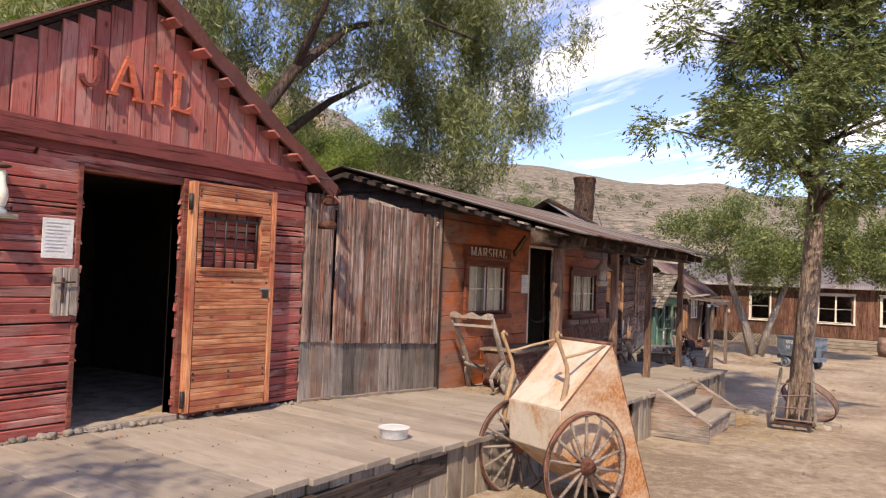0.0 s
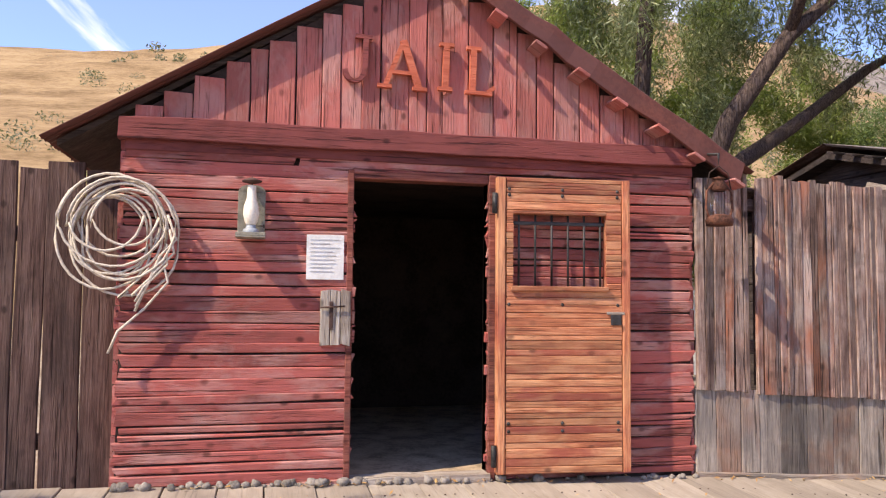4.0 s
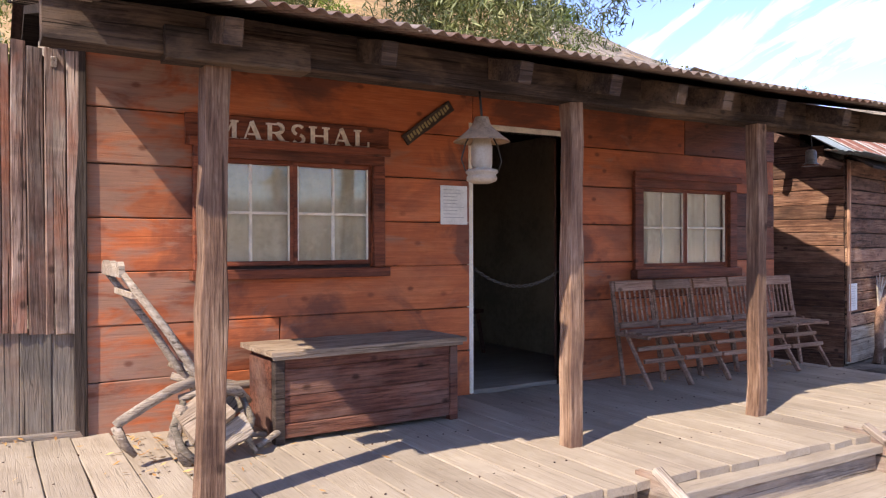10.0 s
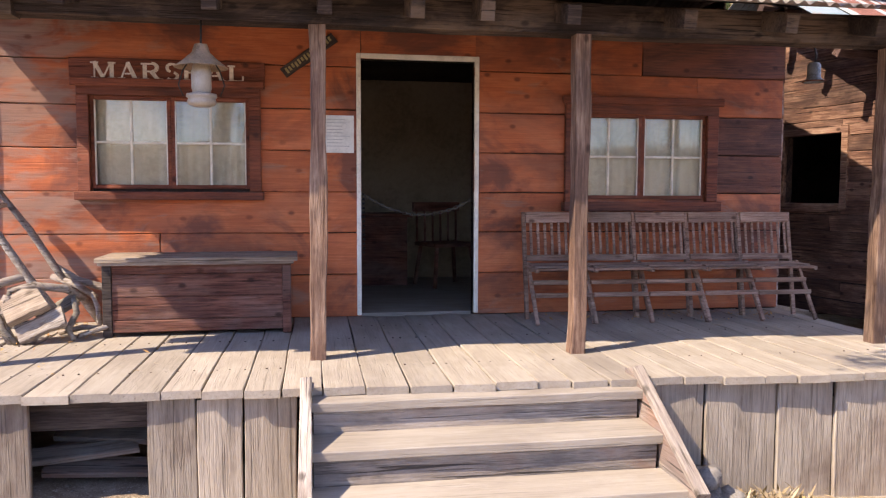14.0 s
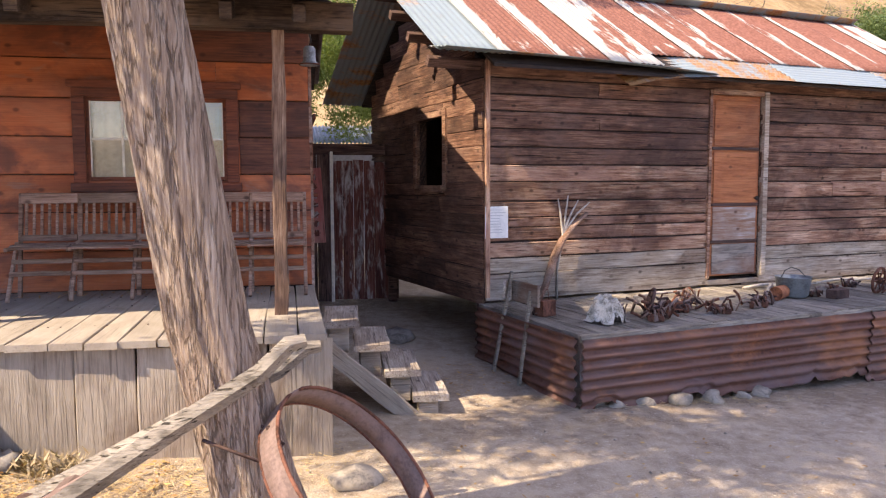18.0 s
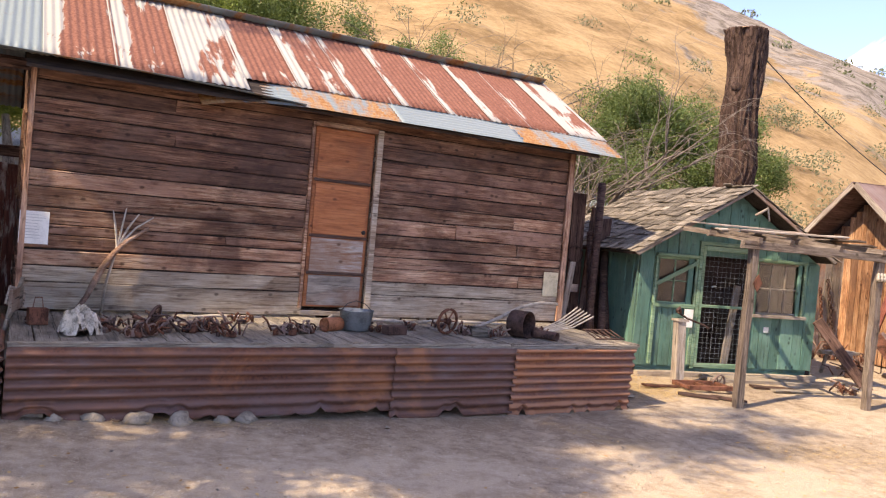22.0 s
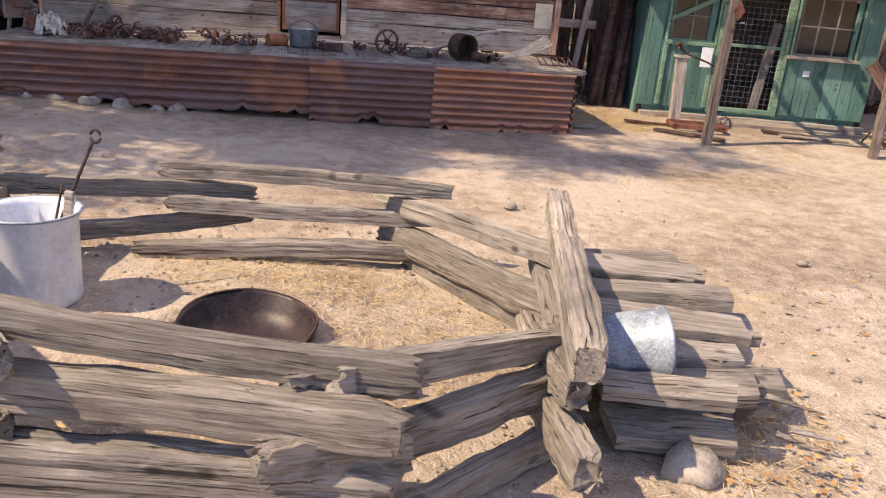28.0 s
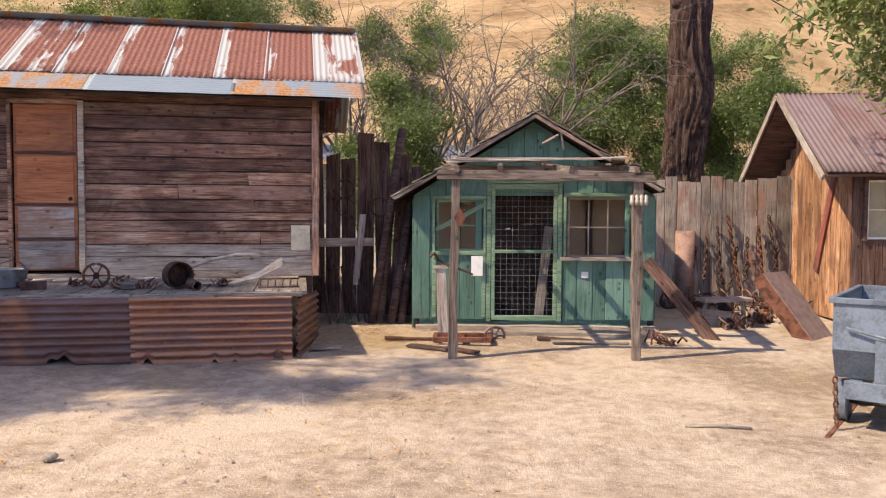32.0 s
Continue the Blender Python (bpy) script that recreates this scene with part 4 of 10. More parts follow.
hill = n_ramp(nt_, n_math(nt_, 'ADD', n_math(nt_, 'MULTIPLY', h1, 0.6), n_math(nt_, 'MULTIPLY', h2, 0.4)), [(0.40, (0.19, 0.12, 0.058)), (0.5, (0.31, 0.205, 0.105)), (0.60, (0.40, 0.28, 0.15))])
sepp = nt_.nodes.new("ShaderNodeSeparateXYZ")
nt_.links.new(gp, sepp.inputs[0])
rock_m = n_ramp(nt_, n_math(nt_, 'ADD', n_math(nt_, 'MULTIPLY', sepp.outputs["X"], 0.0045), n_math(nt_, 'MULTIPLY', n_noise(nt_, gp, 0.045, (1, 1, 1), 7, 0.65, 0.8), 0.75)), [(0.80, 0.0), (0.84, 1.0)])
rock_c = n_ramp(nt_, n_noise(nt_, gp, 0.35, (1, 1, 1), 8, 0.72, 0.5), [(0.42, (0.10, 0.09, 0.085)), (0.56, (0.27, 0.24, 0.215))])
hill = n_mix(nt_, n_math(nt_, 'MULTIPLY', rock_m, 0.85), hill, rock_c)
far_m = n_ramp(nt_, n_math(nt_, 'MULTIPLY', sepp.outputs["X"], 0.004), [(0.45, 0.0), (0.75, 1.0)])
far_c = n_ramp(nt_, n_noise(nt_, gp, 0.16, (1, 1, 1), 8, 0.75, 0.3), [(0.40, (0.075, 0.078, 0.06)), (0.49, (0.20, 0.165, 0.125)), (0.6, (0.33, 0.275, 0.21))])
hill = n_mix(nt_, far_m, hill, far_c)
hm = n_ramp(nt_, n_math(nt_, 'ADD', n_math(nt_, 'MULTIPLY', sepp.outputs["Z"], 0.22), n_math(nt_, 'MULTIPLY', h2, 0.3)), [(0.42, 0.0), (0.62, 1.0)])
s4 = n_noise(nt_, gp, 150.0, (1, 1, 1), 2, 0.6)
sand = n_mix(nt_, n_ramp(nt_, s4, [(0.57, 0.0), (0.66, 0.55)]), sand, (0.20, 0.145, 0.105))
sand = n_mix(nt_, n_ramp(nt_, s4, [(0.34, 0.6), (0.42, 0.0)]), sand, (0.66, 0.56, 0.45))
nt_.links.new(n_mix(nt_, hm, sand, hill), b_g.inputs["Base Color"])
n_bump(nt_, b_g, n_math(nt_, 'ADD', n_math(nt_, 'MULTIPLY', s2, 0.7), n_math(nt_, 'MULTIPLY', s3, 0.5)), 0.9, 0.03)
M_GROUND = m_


# ---- the ground ----
PROFILE_X = [-300, -20, 0, 4.6, 7.2, 10.3, 12.7, 15.6, 18.5, 21.6, 24.8, 40, 90, 400]
PROFILE_Z = [3.0, 1.5, 0.95, 0.75, 0.62, 0.48, 0.40, 0.28, 0.15, 0.06, 0.02, -0.05, -0.1, 0.0]
HEAD = [-180, -120, -60, 0, 20, 33, 38, 42, 48, 55, 68, 80, 97, 110, 125, 150, 180]
NEAR_E = [4, 2, 1, 0, 1, 4, 8.5, 12.0, 14.5, 17.5, 21.5, 20.5, 17, 14.5, 12, 8, 4]
FAR_E = [3, 3, 3.5, 5.6, 7.8, 9.3, 9.9, 9.4, 6, 4, 3, 3, 3, 3, 3, 3, 3]


def ground_base(X, Y):
    X, Y = np.asarray(X, float), np.asarray(Y, float)
    z = np.interp(X, PROFILE_X, PROFILE_Z) + 0.045 * np.clip(Y - 4.5, 0, 12)
    dx, dy = X - 13.0, Y
    r, a = np.hypot(dx, dy), np.degrees(np.arctan2(dy, dx))
    e1, e2 = np.tan(np.radians(np.interp(a, HEAD, NEAR_E))), np.tan(np.radians(np.interp(a, HEAD, FAR_E)))
    foot = np.interp(a, [-180, -90, 0, 30, 45, 60, 90, 130, 180], [60, 60, 70, 50, 34, 22, 16.5, 22, 60])
    h1 = e1 * 150 * np.clip((r - foot) / (150 - foot), 0, 1.25) ** 1.05
    h2 = e2 * 700 * np.clip((r - 160) / 540, 0, 1.1)
    # the hollow in which the pan sits
    z = z - 0.17 * (1 - np.clip((np.hypot(X - 20.74, Y + 0.76) - 0.30) / 0.07, 0, 1))
    return z + np.maximum(h1, h2), r


def gz(x, y):
    return float(ground_base(x, y)[0])


def build_ground():
    xs = np.concatenate([-np.geomspace(1500, 210, 9), np.arange(-200, -6, 5.0), np.arange(-6, 20.3, 0.17), np.arange(20.3, 21.2, 0.04), np.arange(21.2, 42, 0.17), np.arange(42, 200, 3.0), np.geomspace(205, 1600, 16)])
    ys = np.concatenate([-np.geomspace(1500, 210, 9), np.arange(-200, -9, 6.0), np.arange(-9, -1.2, 0.17), np.arange(-1.2, -0.3, 0.04), np.arange(-0.3, 12, 0.17), np.arange(12, 60, 1.2), np.arange(60, 200, 2.6), np.geomspace(205, 1500, 14)])
    X, Y = np.meshgrid(xs, ys, indexing='ij')
    Z, R = ground_base(X, Y)
    bump = np.zeros_like(Z)
    for i in range(X.shape[0]):
        for j in range(X.shape[1]):
            p = Vector((X[i, j], Y[i, j], 0.0))
            if R[i, j] < 40:
                bump[i, j] = 0.014 * noise.noise(p * 1.1) + 0.010 * noise.noise(p * 3.3)
            else:
                k = min(1.0, (R[i, j] - 40) / 60)
                bump[i, j] = k * (2.4 * noise.noise(p * 0.03) + 0.9 * noise.noise(p * 0.1) + min(4.0, R[i, j] * 0.006) * noise.noise(p * 0.012 + Vector((7, 3, 1))) * 2.2)
    Z = Z + bump
    V = np.stack([X, Y, Z], -1).reshape(-1, 3)
    nx, ny = X.shape
    idx = np.arange(nx * ny).reshape(nx, ny)
    F = np.stack([idx[:-1, :-1], idx[1:, :-1], idx[1:, 1:], idx[:-1, 1:]], -1).reshape(-1, 4)
    me = bpy.data.meshes.new("ground")
    me.vertices.add(len(V))
    me.vertices.foreach_set("co", V.astype(np.float32).ravel())
    me.loops.add(F.size)
    me.loops.foreach_set("vertex_index", F.astype(np.int32).ravel())
    me.polygons.add(len(F))
    me.polygons.foreach_set("loop_start", np.arange(0, F.size, 4, dtype=np.int32))
    me.polygons.foreach_set("use_smooth", np.ones(len(F), bool))
    me.update(calc_edges=True)
    tagged(part("ground", me, M_GROUND), "trodden sandy yard rising to hills of dry golden grass", "ground", kind="structure")


build_ground()


# ---- shared building pieces ----
def sheet_roof(name, parent, material, x0, x1, y0, z0, y1, z1, width=0.66, over=0.04, amp=0.009, label="", ragged=0.0, nx=6, steps=6):
    """Iron sheets from the ridge (y1, z1) down to the eave (y0, z0), laid side by side along x."""
    L = math.hypot(y1 - y0, z1 - z0)
    d = Vector((0, y0 - y1, z0 - z1)).normalized()
    up = Vector((1, 0, 0)).cross(d)
    if up.z < 0:
        up = -up
    side = up.cross(d)
    n = max(1, round((x1 - x0) / width))
    w = (x1 - x0) / n
    made = []
    for k in range(n):
        xa = x0 + k * w
        org = Vector((xa if side.x > 0 else xa + w, y1, z1)) + up * (0.004 * (k % 2))
        m = Matrix((( d.x, side.x, up.x, org.x), (d.y, side.y, up.y, org.y), (d.z, side.z, up.z, org.z), (0, 0, 0, 1)))
        made.append(part(name, Geo().sheet(L + (rng.random() - 0.5) * over, w + 0.03, 0.076, amp, 0.003, nx, None, ragged, rng.randrange(9999), steps), material, parent, label, m))
    return made


def window(parent, m, w, h, cols, rows, trim, muntin, frame=0.09, halves=1, curtain=True, deep=0.075, sill=True, name="window"):
    """A window in an opening w by h whose lower corner is m: trim, sashes with panes, and a curtain behind."""
    win = part(name, Geo().box(-frame, w + frame, -0.04, -0.002, h, h + frame), trim, parent, "", m)
    part("side_casing", Geo().box(-frame, 0, -0.045, -0.002, -0.02, h - 0.001), trim, win)
    part("side_casing", Geo().box(w, w + frame, -0.045, -0.002, -0.02, h - 0.001), trim, win)
    part("lintel", Geo().box(-frame - 0.03, w + frame + 0.03, -0.075, -0.046, h + frame * 0.75, h + frame + 0.035), trim, win)
    if sill:
        part("sill", Geo().box(-frame - 0.02, w + frame + 0.02, -0.085, 0.0, -frame, -0.022), trim, win)
    hw = w / halves
    for k in range(halves):
        a = k * hw
        part("sash", Geo().box(a, a + 0.03, 0.0, 0.035, 0, h).box(a + hw - 0.03, a + hw, 0.0, 0.035, 0, h).box(a + 0.03, a + hw - 0.03, 0.0, 0.035, 0, 0.03).box(a + 0.03, a + hw - 0.03, 0.0, 0.035, h - 0.03, h), trim if halves > 1 else muntin, win)
        cw, ch = (hw - 0.06) / cols, (h - 0.06) / rows
        for c in range(1, cols):
            part("muntin", Geo().box(a + 0.03 + c * cw - 0.009, a + 0.03 + c * cw + 0.009, 0.004, 0.03, 0.03, h - 0.03), muntin, win)
        for r in range(1, rows):
            part("muntin", Geo().box(a + 0.03, a + hw - 0.03, 0.006, 0.028, 0.03 + r * ch - 0.009, 0.03 + r * ch + 0.009), muntin, win)
        for c in range(cols):
            for r in range(rows):
                p = part("pane", Geo().box(a + 0.03 + c * cw + 0.004, a + 0.03 + (c + 1) * cw - 0.004, 0.014, 0.018, 0.03 + r * ch + 0.004, 0.03 + (r + 1) * ch - 0.004, None, 0), M_GLASS, win)
                p.visible_shadow = False
        for q in (0, 1):
            part("putty_edge", Geo().box(a + (0.028 if q == 0 else hw - 0.036), a + (0.036 if q == 0 else hw - 0.028), -0.003, 0.02, 0.03, h - 0.03), muntin, win)
    if curtain:
        n = 90
        vs, fs = [], []
        for i in range(n + 1):
            x = w * i / n
            y = deep + 0.002 * math.sin(i * 0.9) + 0.004 * math.sin(i * 0.37 + 1) + 0.008 * noise.noise(Vector((i * 0.4, w, 0)))
            vs += [(x, y, 0.0), (x, y - 0.01 * math.sin(i * 0.5), h)]
        for i in range(n):
            fs.append((2 * i, 2 * i + 2, 2 * i + 3, 2 * i + 1))
        part("curtain", Geo().add(vs, fs, None, True), M_CURTAIN, win)
    return win


def notice(m, w, h, label="white typed paper notice pinned to the boards", lines=9, paper=None):
    n = solid("paper_notice", Geo().box(0, w, -0.006, -0.001, 0, h, None, 0.001), paper or M_PAPER, label, "notice", m, "paper notices")
    r_ = random.Random(int(w * 1000))
    for k in range(lines):
        z = h * (0.9 - 0.8 * k / lines)
        part("text_line", Geo().box(w * 0.1, w * (0.6 + 0.3 * r_.random()), -0.0085, -0.006, z - h * 0.018, z, None, 0), M_INK, n)
    return n


def stroke(g, a, b_, w, y0, y1):
    """A straight bar of a letter from a to b on the board."""
    a, b_ = Vector((a[0], a[1])), Vector((b_[0], b_[1]))
    d = (b_ - a).normalized()
    n = Vector((-d.y, d.x)) * w / 2
    q = [a - n, b_ - n, b_ + n, a + n]
    g.prism([(p.x, p.y) for p in q], y0, y1)


def bow(g, c, rx, rz, a0, a1, w, y0, y1, thin=0.6):
    """A curved bar of a letter, thicker at its sides."""
    for k in range(10):
        t0, t1 = radians(a0 + (a1 - a0) * k / 10), radians(a0 + (a1 - a0) * (k + 1.06) / 10)
        tm = (t0 + t1) / 2
        stroke(g, (c[0] + rx * math.cos(t0), c[1] + rz * math.sin(t0)), (c[0] + rx * math.cos(t1), c[1] + rz * math.sin(t1)), w * (thin + (1 - thin) * abs(math.cos(tm))), y0, y1)


def serif_word(word, h, sw, gap):
    """Slab-serif capitals, each its own mesh: (mesh, left edge)."""
    T, t, sh = 0.030, 0.012, 0.014
    out, x = [], 0.0
    for q, ch_ in enumerate(word):
        g = Geo()
        w = sw * {"M": 1.3, "A": 1.08, "R": 1.08, "S": 0.86, "H": 1.1, "L": 0.95}[ch_]
        y = (-0.033 - 0.0001 * q, -0.0275)
        feet = []
        if ch_ in "MHRL":
            stroke(g, (0.025, 0), (0.025, h), t if ch_ == "M" else T, *y)
            feet += [(0.025, 0), (0.025, h)]
        if ch_ in "MH":
            stroke(g, (w - 0.025, 0), (w - 0.025, h), T, *y)
            feet += [(w - 0.025, 0), (w - 0.025, h)]
        if ch_ == "M":
            stroke(g, (0.022, h), (w * 0.5, 0.01), T * 0.9, y[0] - 0.0004, y[1])
            stroke(g, (w * 0.5, 0.01), (w - 0.03, h), t, y[0] - 0.0008, y[1])
        if ch_ == "H":
            stroke(g, (0.03, h * 0.5), (w - 0.03, h * 0.5), t, y[0] - 0.0004, y[1])
        if ch_ == "A":
            stroke(g, (0.018, 0), (w * 0.46, h), t, *y)
            stroke(g, (w * 0.46, h), (w - 0.02, 0), T, y[0] - 0.0004, y[1])
            stroke(g, (0.045, h * 0.34), (w - 0.05, h * 0.34), t, y[0] - 0.0008, y[1])
            feet += [(0.02, 0), (w - 0.02, 0)]
        if ch_ == "R":
            bow(g, (w * 0.52, h * 0.74), w * 0.27, h * 0.245, 90, -90, T, y[0] - 0.0004, y[1])
            stroke(g, (0.03, h * 0.985 - 0.005), (w * 0.53, h * 0.985 - 0.005), t, y[0] - 0.0008, y[1])
            stroke(g, (0.03, h * 0.5), (w * 0.53, h * 0.5), t, y[0] - 0.0008, y[1])
            stroke(g, (w * 0.5, h * 0.5), (w - 0.022, 0), T, y[0] - 0.0012, y[1])
            feet += [(w - 0.015, 0)]
        if ch_ == "S":
            bow(g, (w * 0.5, h * 0.74), w * 0.32, h * 0.235, 30, 250, T * 0.8, *y)
            bow(g, (w * 0.5, h * 0.26), w * 0.34, h * 0.235, 70, -150, T * 0.8, y[0] - 0.0004, y[1])
        if ch_ == "L":
            stroke(g, (0.03, 0.007), (w - 0.01, 0.007), 0.015, y[0] - 0.0004, y[1])
            stroke(g, (w - 0.016, 0.0), (w - 0.016, 0.045), t, y[0] - 0.0008, y[1])
        for fx_, fz in feet:
            stroke(g, (fx_ - 0.028, fz + (sh / 2 if fz == 0 else -sh / 2)), (fx_ + 0.028, fz + (sh / 2 if fz == 0 else -sh / 2)), sh * 0.8, y[0] - 0.0016, y[1])
        out.append((g, x, ch_))
        x += w + gap
    return out, x - gap


# ---- the jail ----
JX0, JX1, JY = 2.03, 5.90, 5.40
jail = thing("jail_house", "small red plank jail with gabled iron roof and open doorway", "building")
jholes = [(3.45, 4.37, 1.2, 3.34)]
jw = wall("front_wall", jail, M_SHADEBLACK, pose(0, JY, 0), JX0, JX1, 1.0, 3.62, jholes, 0.1, gable=(3.96, 4.84))
siding(jw, M_RED, JX0, JX1, 1.30, 3.47, 0.068, jholes, 0.0, 0.03, 0.45, 6.0, 0.002, None, 0.9, 3, 0.009, None, 0.025, 0.0045)


def jail_top(x):
    return 4.83 - 0.6 * abs(x - 3.96)


staves(jw, M_REDGABLE, JX0 + 0.05, JX1 - 0.05, 3.62, 4.8, 0.155, 0.0, 0.024, 0.3, jail_top, (), 5)
part("beam", plank(JX1 - JX0 + 0.04, 0.14, 0.09, 4, 0.008, 0.02, 9), M_REDBEAM, jail, "rough red-painted cross beam", pose(3.965, JY - 0.05, 3.55))
part("trim_board", plank(JX1 - JX0, 0.07, 0.04, 5, 0.003, 0.005, 4), M_REDBEAM, jail, "", pose(3.965, JY - 0.025, 3.45))
part("jamb", Geo().box(3.41, 3.45, JY - 0.04, JY + 0.1, 1.28, 3.36), M_JAMB, jail)
part("jamb", Geo().box(4.37, 4.42, JY - 0.05, JY + 0.1, 1.28, 3.36), M_JAMB, jail)
part("lintel", Geo().box(3.45, 4.37, JY - 0.03, JY + 0.1, 3.30, 3.36), M_JAMB, jail)
part("threshold", plank(0.95, 0.14, 0.06, 3, 0.01, 0.02, 6), M_OLDWOOD, jail, "", pose(3.91, JY + 0.0, 1.33, 90))
for nm, mm, L in (("side_wall", pose(JX0, 8.8, 0, 0, 0, -90), 3.4), ("side_wall", pose(JX1, JY, 0, 0, 0, 90), 3.4)):
    w_ = wall(nm, jail, M_SHADEBLACK, mm, 0, L, 1.0, 3.6, (), 0.1)
    siding(w_, M_RED, 0, L, 1.2, 3.55, 0.16, (), 0, 0.03, 0.2, 0, 0, None, 0.2, 8)
wall("back_wall", jail, M_SHADEBLACK, pose(0, 8.7, 0), JX0, JX1, 1.0, 3.6, (), 0.1, gable=(3.96, 4.84))
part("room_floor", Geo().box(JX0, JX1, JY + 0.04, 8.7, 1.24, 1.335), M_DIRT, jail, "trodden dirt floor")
part("room_ceiling", Geo().box(JX0, JX1, JY + 0.1, 8.7, 3.40, 3.46), M_SHADEBLACK, jail)
part("partition", Geo().box(3.0, 3.05, 6.8, 8.7, 1.3, 3.4), M_SHADEBLACK, jail)

jroof = part("roof", Geo().prism([(3.96 - 2.33, 3.43), (3.96, 4.82), (3.96 + 2.33, 3.43), (3.96 + 2.33, 3.47), (3.96, 4.86), (3.96 - 2.33, 3.47)][::-1], 5.42, 9.0), M_DARK, jail)
for s in (-1, 1):
    y = 5.27
    k = 0
    while y < 9.0:
        L = math.hypot(2.40, 1.44)
        ang = math.degrees(math.atan2(1.34, 2.24))
        m = pose(3.96, y, 4.885) @ (pose(0, 0, 0, 0, ang, 0) if s > 0 else pose(0, 0.69, 0, 0, 0, 180) @ pose(0, 0, 0, 0, ang, 0))
        part("roof_sheet", Geo().sheet(L, 0.68, 0.076, 0.010, 0.003, 6, None, 0.02, k + 11), M_JROOF, jroof, "", m)
        y += 0.66
        k += 1
    for q in range(8):
        d = 0.16 + 0.345 * q
        if s > 0:
            m = pose(3.96 + s * d * 0.858, 5.36, 4.80 - d * 0.515 - 0.115) @ pose(0, 0, 0, 0, s * 31, 0)
            part("purlin_end", Geo().box(-0.05, 0.05, -0.165 - 0.03 * (q % 2), 0.04, -0.012, 0.012), M_REDGABLE, jroof, "", m)
    if s > 0:
        m = pose(3.96 + s * 1.14, 5.262, 4.855 - 0.725) @ pose(0, 0, 0, 0, s * 31, 0)
        part("barge_board", plank(2.66, 0.15, 0.03, 31 + s, 0.014, 0.03, 14), M_JROOF, jroof, "rusty dark red edge strip", m)

# the letters over the door
for ch, x, z in (("J", 3.37, 3.93), ("A", 3.60, 3.915), ("I", 4.00, 3.92), ("L", 4.19, 3.91)):
    g = Geo()
    h, y = 0.33, (-0.040, -0.006)
    if ch == "J":
        stroke(g, (0.13, 0.10), (0.13, h), 0.038, *y)
        bow(g, (0.065, 0.10), 0.065, 0.085, 0, -170, 0.036, y[0] - 0.0006, y[1])
        stroke(g, (0.06, h - 0.012), (0.17, h - 0.012), 0.026, y[0] - 0.0012, y[1])
    if ch == "A":
        stroke(g, (0.035, 0), (0.155, h), 0.032, *y)
        stroke(g, (0.150, h), (0.275, 0), 0.046, y[0] - 0.0006, y[1])
        stroke(g, (0.07, 0.11), (0.24, 0.11), 0.024, y[0] - 0.0012, y[1])
        stroke(g, (-0.01, 0.011), (0.085, 0.011), 0.024, y[0] - 0.0018, y[1])
        stroke(g, (0.225, 0.011), (0.325, 0.011), 0.024, y[0] - 0.0018, y[1])
    if ch in "IL":
        stroke(g, (0.05, 0), (0.05, h), 0.042, *y)
        stroke(g, (0.0, h - 0.012), (0.10, h - 0.012), 0.024, y[0] - 0.0006, y[1])
        stroke(g, (0.0, 0.012), (0.10 if ch == "I" else 0.19, 0.012), 0.026, y[0] - 0.0012, y[1])
    if ch == "L":
        stroke(g, (0.155, 0.02), (0.205, 0.06), 0.028, y[0] - 0.0018, y[1])
    solid("wall_letter", g, M_REDBEAM if ch == "J" else M_REDLETTER, "dark wooden letter J nailed to the red gable" if ch == "J" else "bright red wooden letter %s nailed to the gable" % ch, "sign letter", pose(x, JY - 0.03, z, 0, 2, 0), "letters over the jail door")

# the open plank door, swung back against the wall
jdoor = thing("jail_door", "heavy orange-brown plank door with a barred window, standing open", "door", pose(4.41, JY - 0.10, 1.36, 0, 0, -4.5))
DW, DH = 0.93, 1.98
part("core", Geo().box(0.02, 0.11, 0, 0.05, 0, DH).box(DW - 0.17, DW - 0.02, 0, 0.05, 0, DH).box(0.11, DW - 0.17, 0, 0.05, 0, 1.245).box(0.11, DW - 0.17, 0, 0.05, 1.73, DH), M_DOOR, jdoor)
siding(jdoor, M_DOOR, 0.06, DW - 0.06, 0.0, DH, 0.047, [(0.11, DW - 0.17, 1.245, 1.73)], 0.0, 0.018, 0.3, 0, 0, None, 0.0, 17, 0.0012, None, 0.003, 0.0006)
for a in (0.0, DW - 0.055):
    part("stile", plank(DH, 0.055, 0.07, int(a * 10), 0.002, 0.004, 5), M_DOOR, jdoor, "", pose(a + 0.027, 0.01, DH / 2) @ UP)
for k in range(6):
    x = 0.155 + k * 0.115
    part("bar", Geo().tube([(x, 0.02, 1.24), (x, 0.02, 1.735)], 0.008, 8), M_IRON, jdoor, "dark iron bar")
part("crossbar", Geo().box(0.11, DW - 0.17, 0.012, 0.028, 1.66, 1.685), M_IRON, jdoor)
part("window_ledge", Geo().box(0.09, DW - 0.16, -0.045, 0.03, 1.21, 1.245), M_DOOR, jdoor)
for zz in (0.28, 0.33, 1.12, 1.86, 1.90):
    for xx in (0.08, 0.45, DW - 0.09):
        part("rivet", Geo().lathe([(0.0, 0.008), (0.009, 0.006), (0.013, 0.0)], 8, pose(xx, -0.018, zz, 90)), M_IRON, jdoor)
part("latch_plate", Geo().box(DW - 0.14, DW - 0.065, -0.026, -0.019, 0.985, 1.065), M_IRON, jdoor, "black latch hole")
part("latch_bracket", Geo().box(DW - 0.17, DW - 0.04, -0.028, -0.018, 1.055, 1.075), M_OLDWOOD, jdoor)
for zz in (0.12, 1.8):
    part("hinge", Geo().tube([(-0.02, -0.02, zz - 0.07), (-0.02, -0.02, zz + 0.07)], 0.018, 8), M_IRON, jdoor)

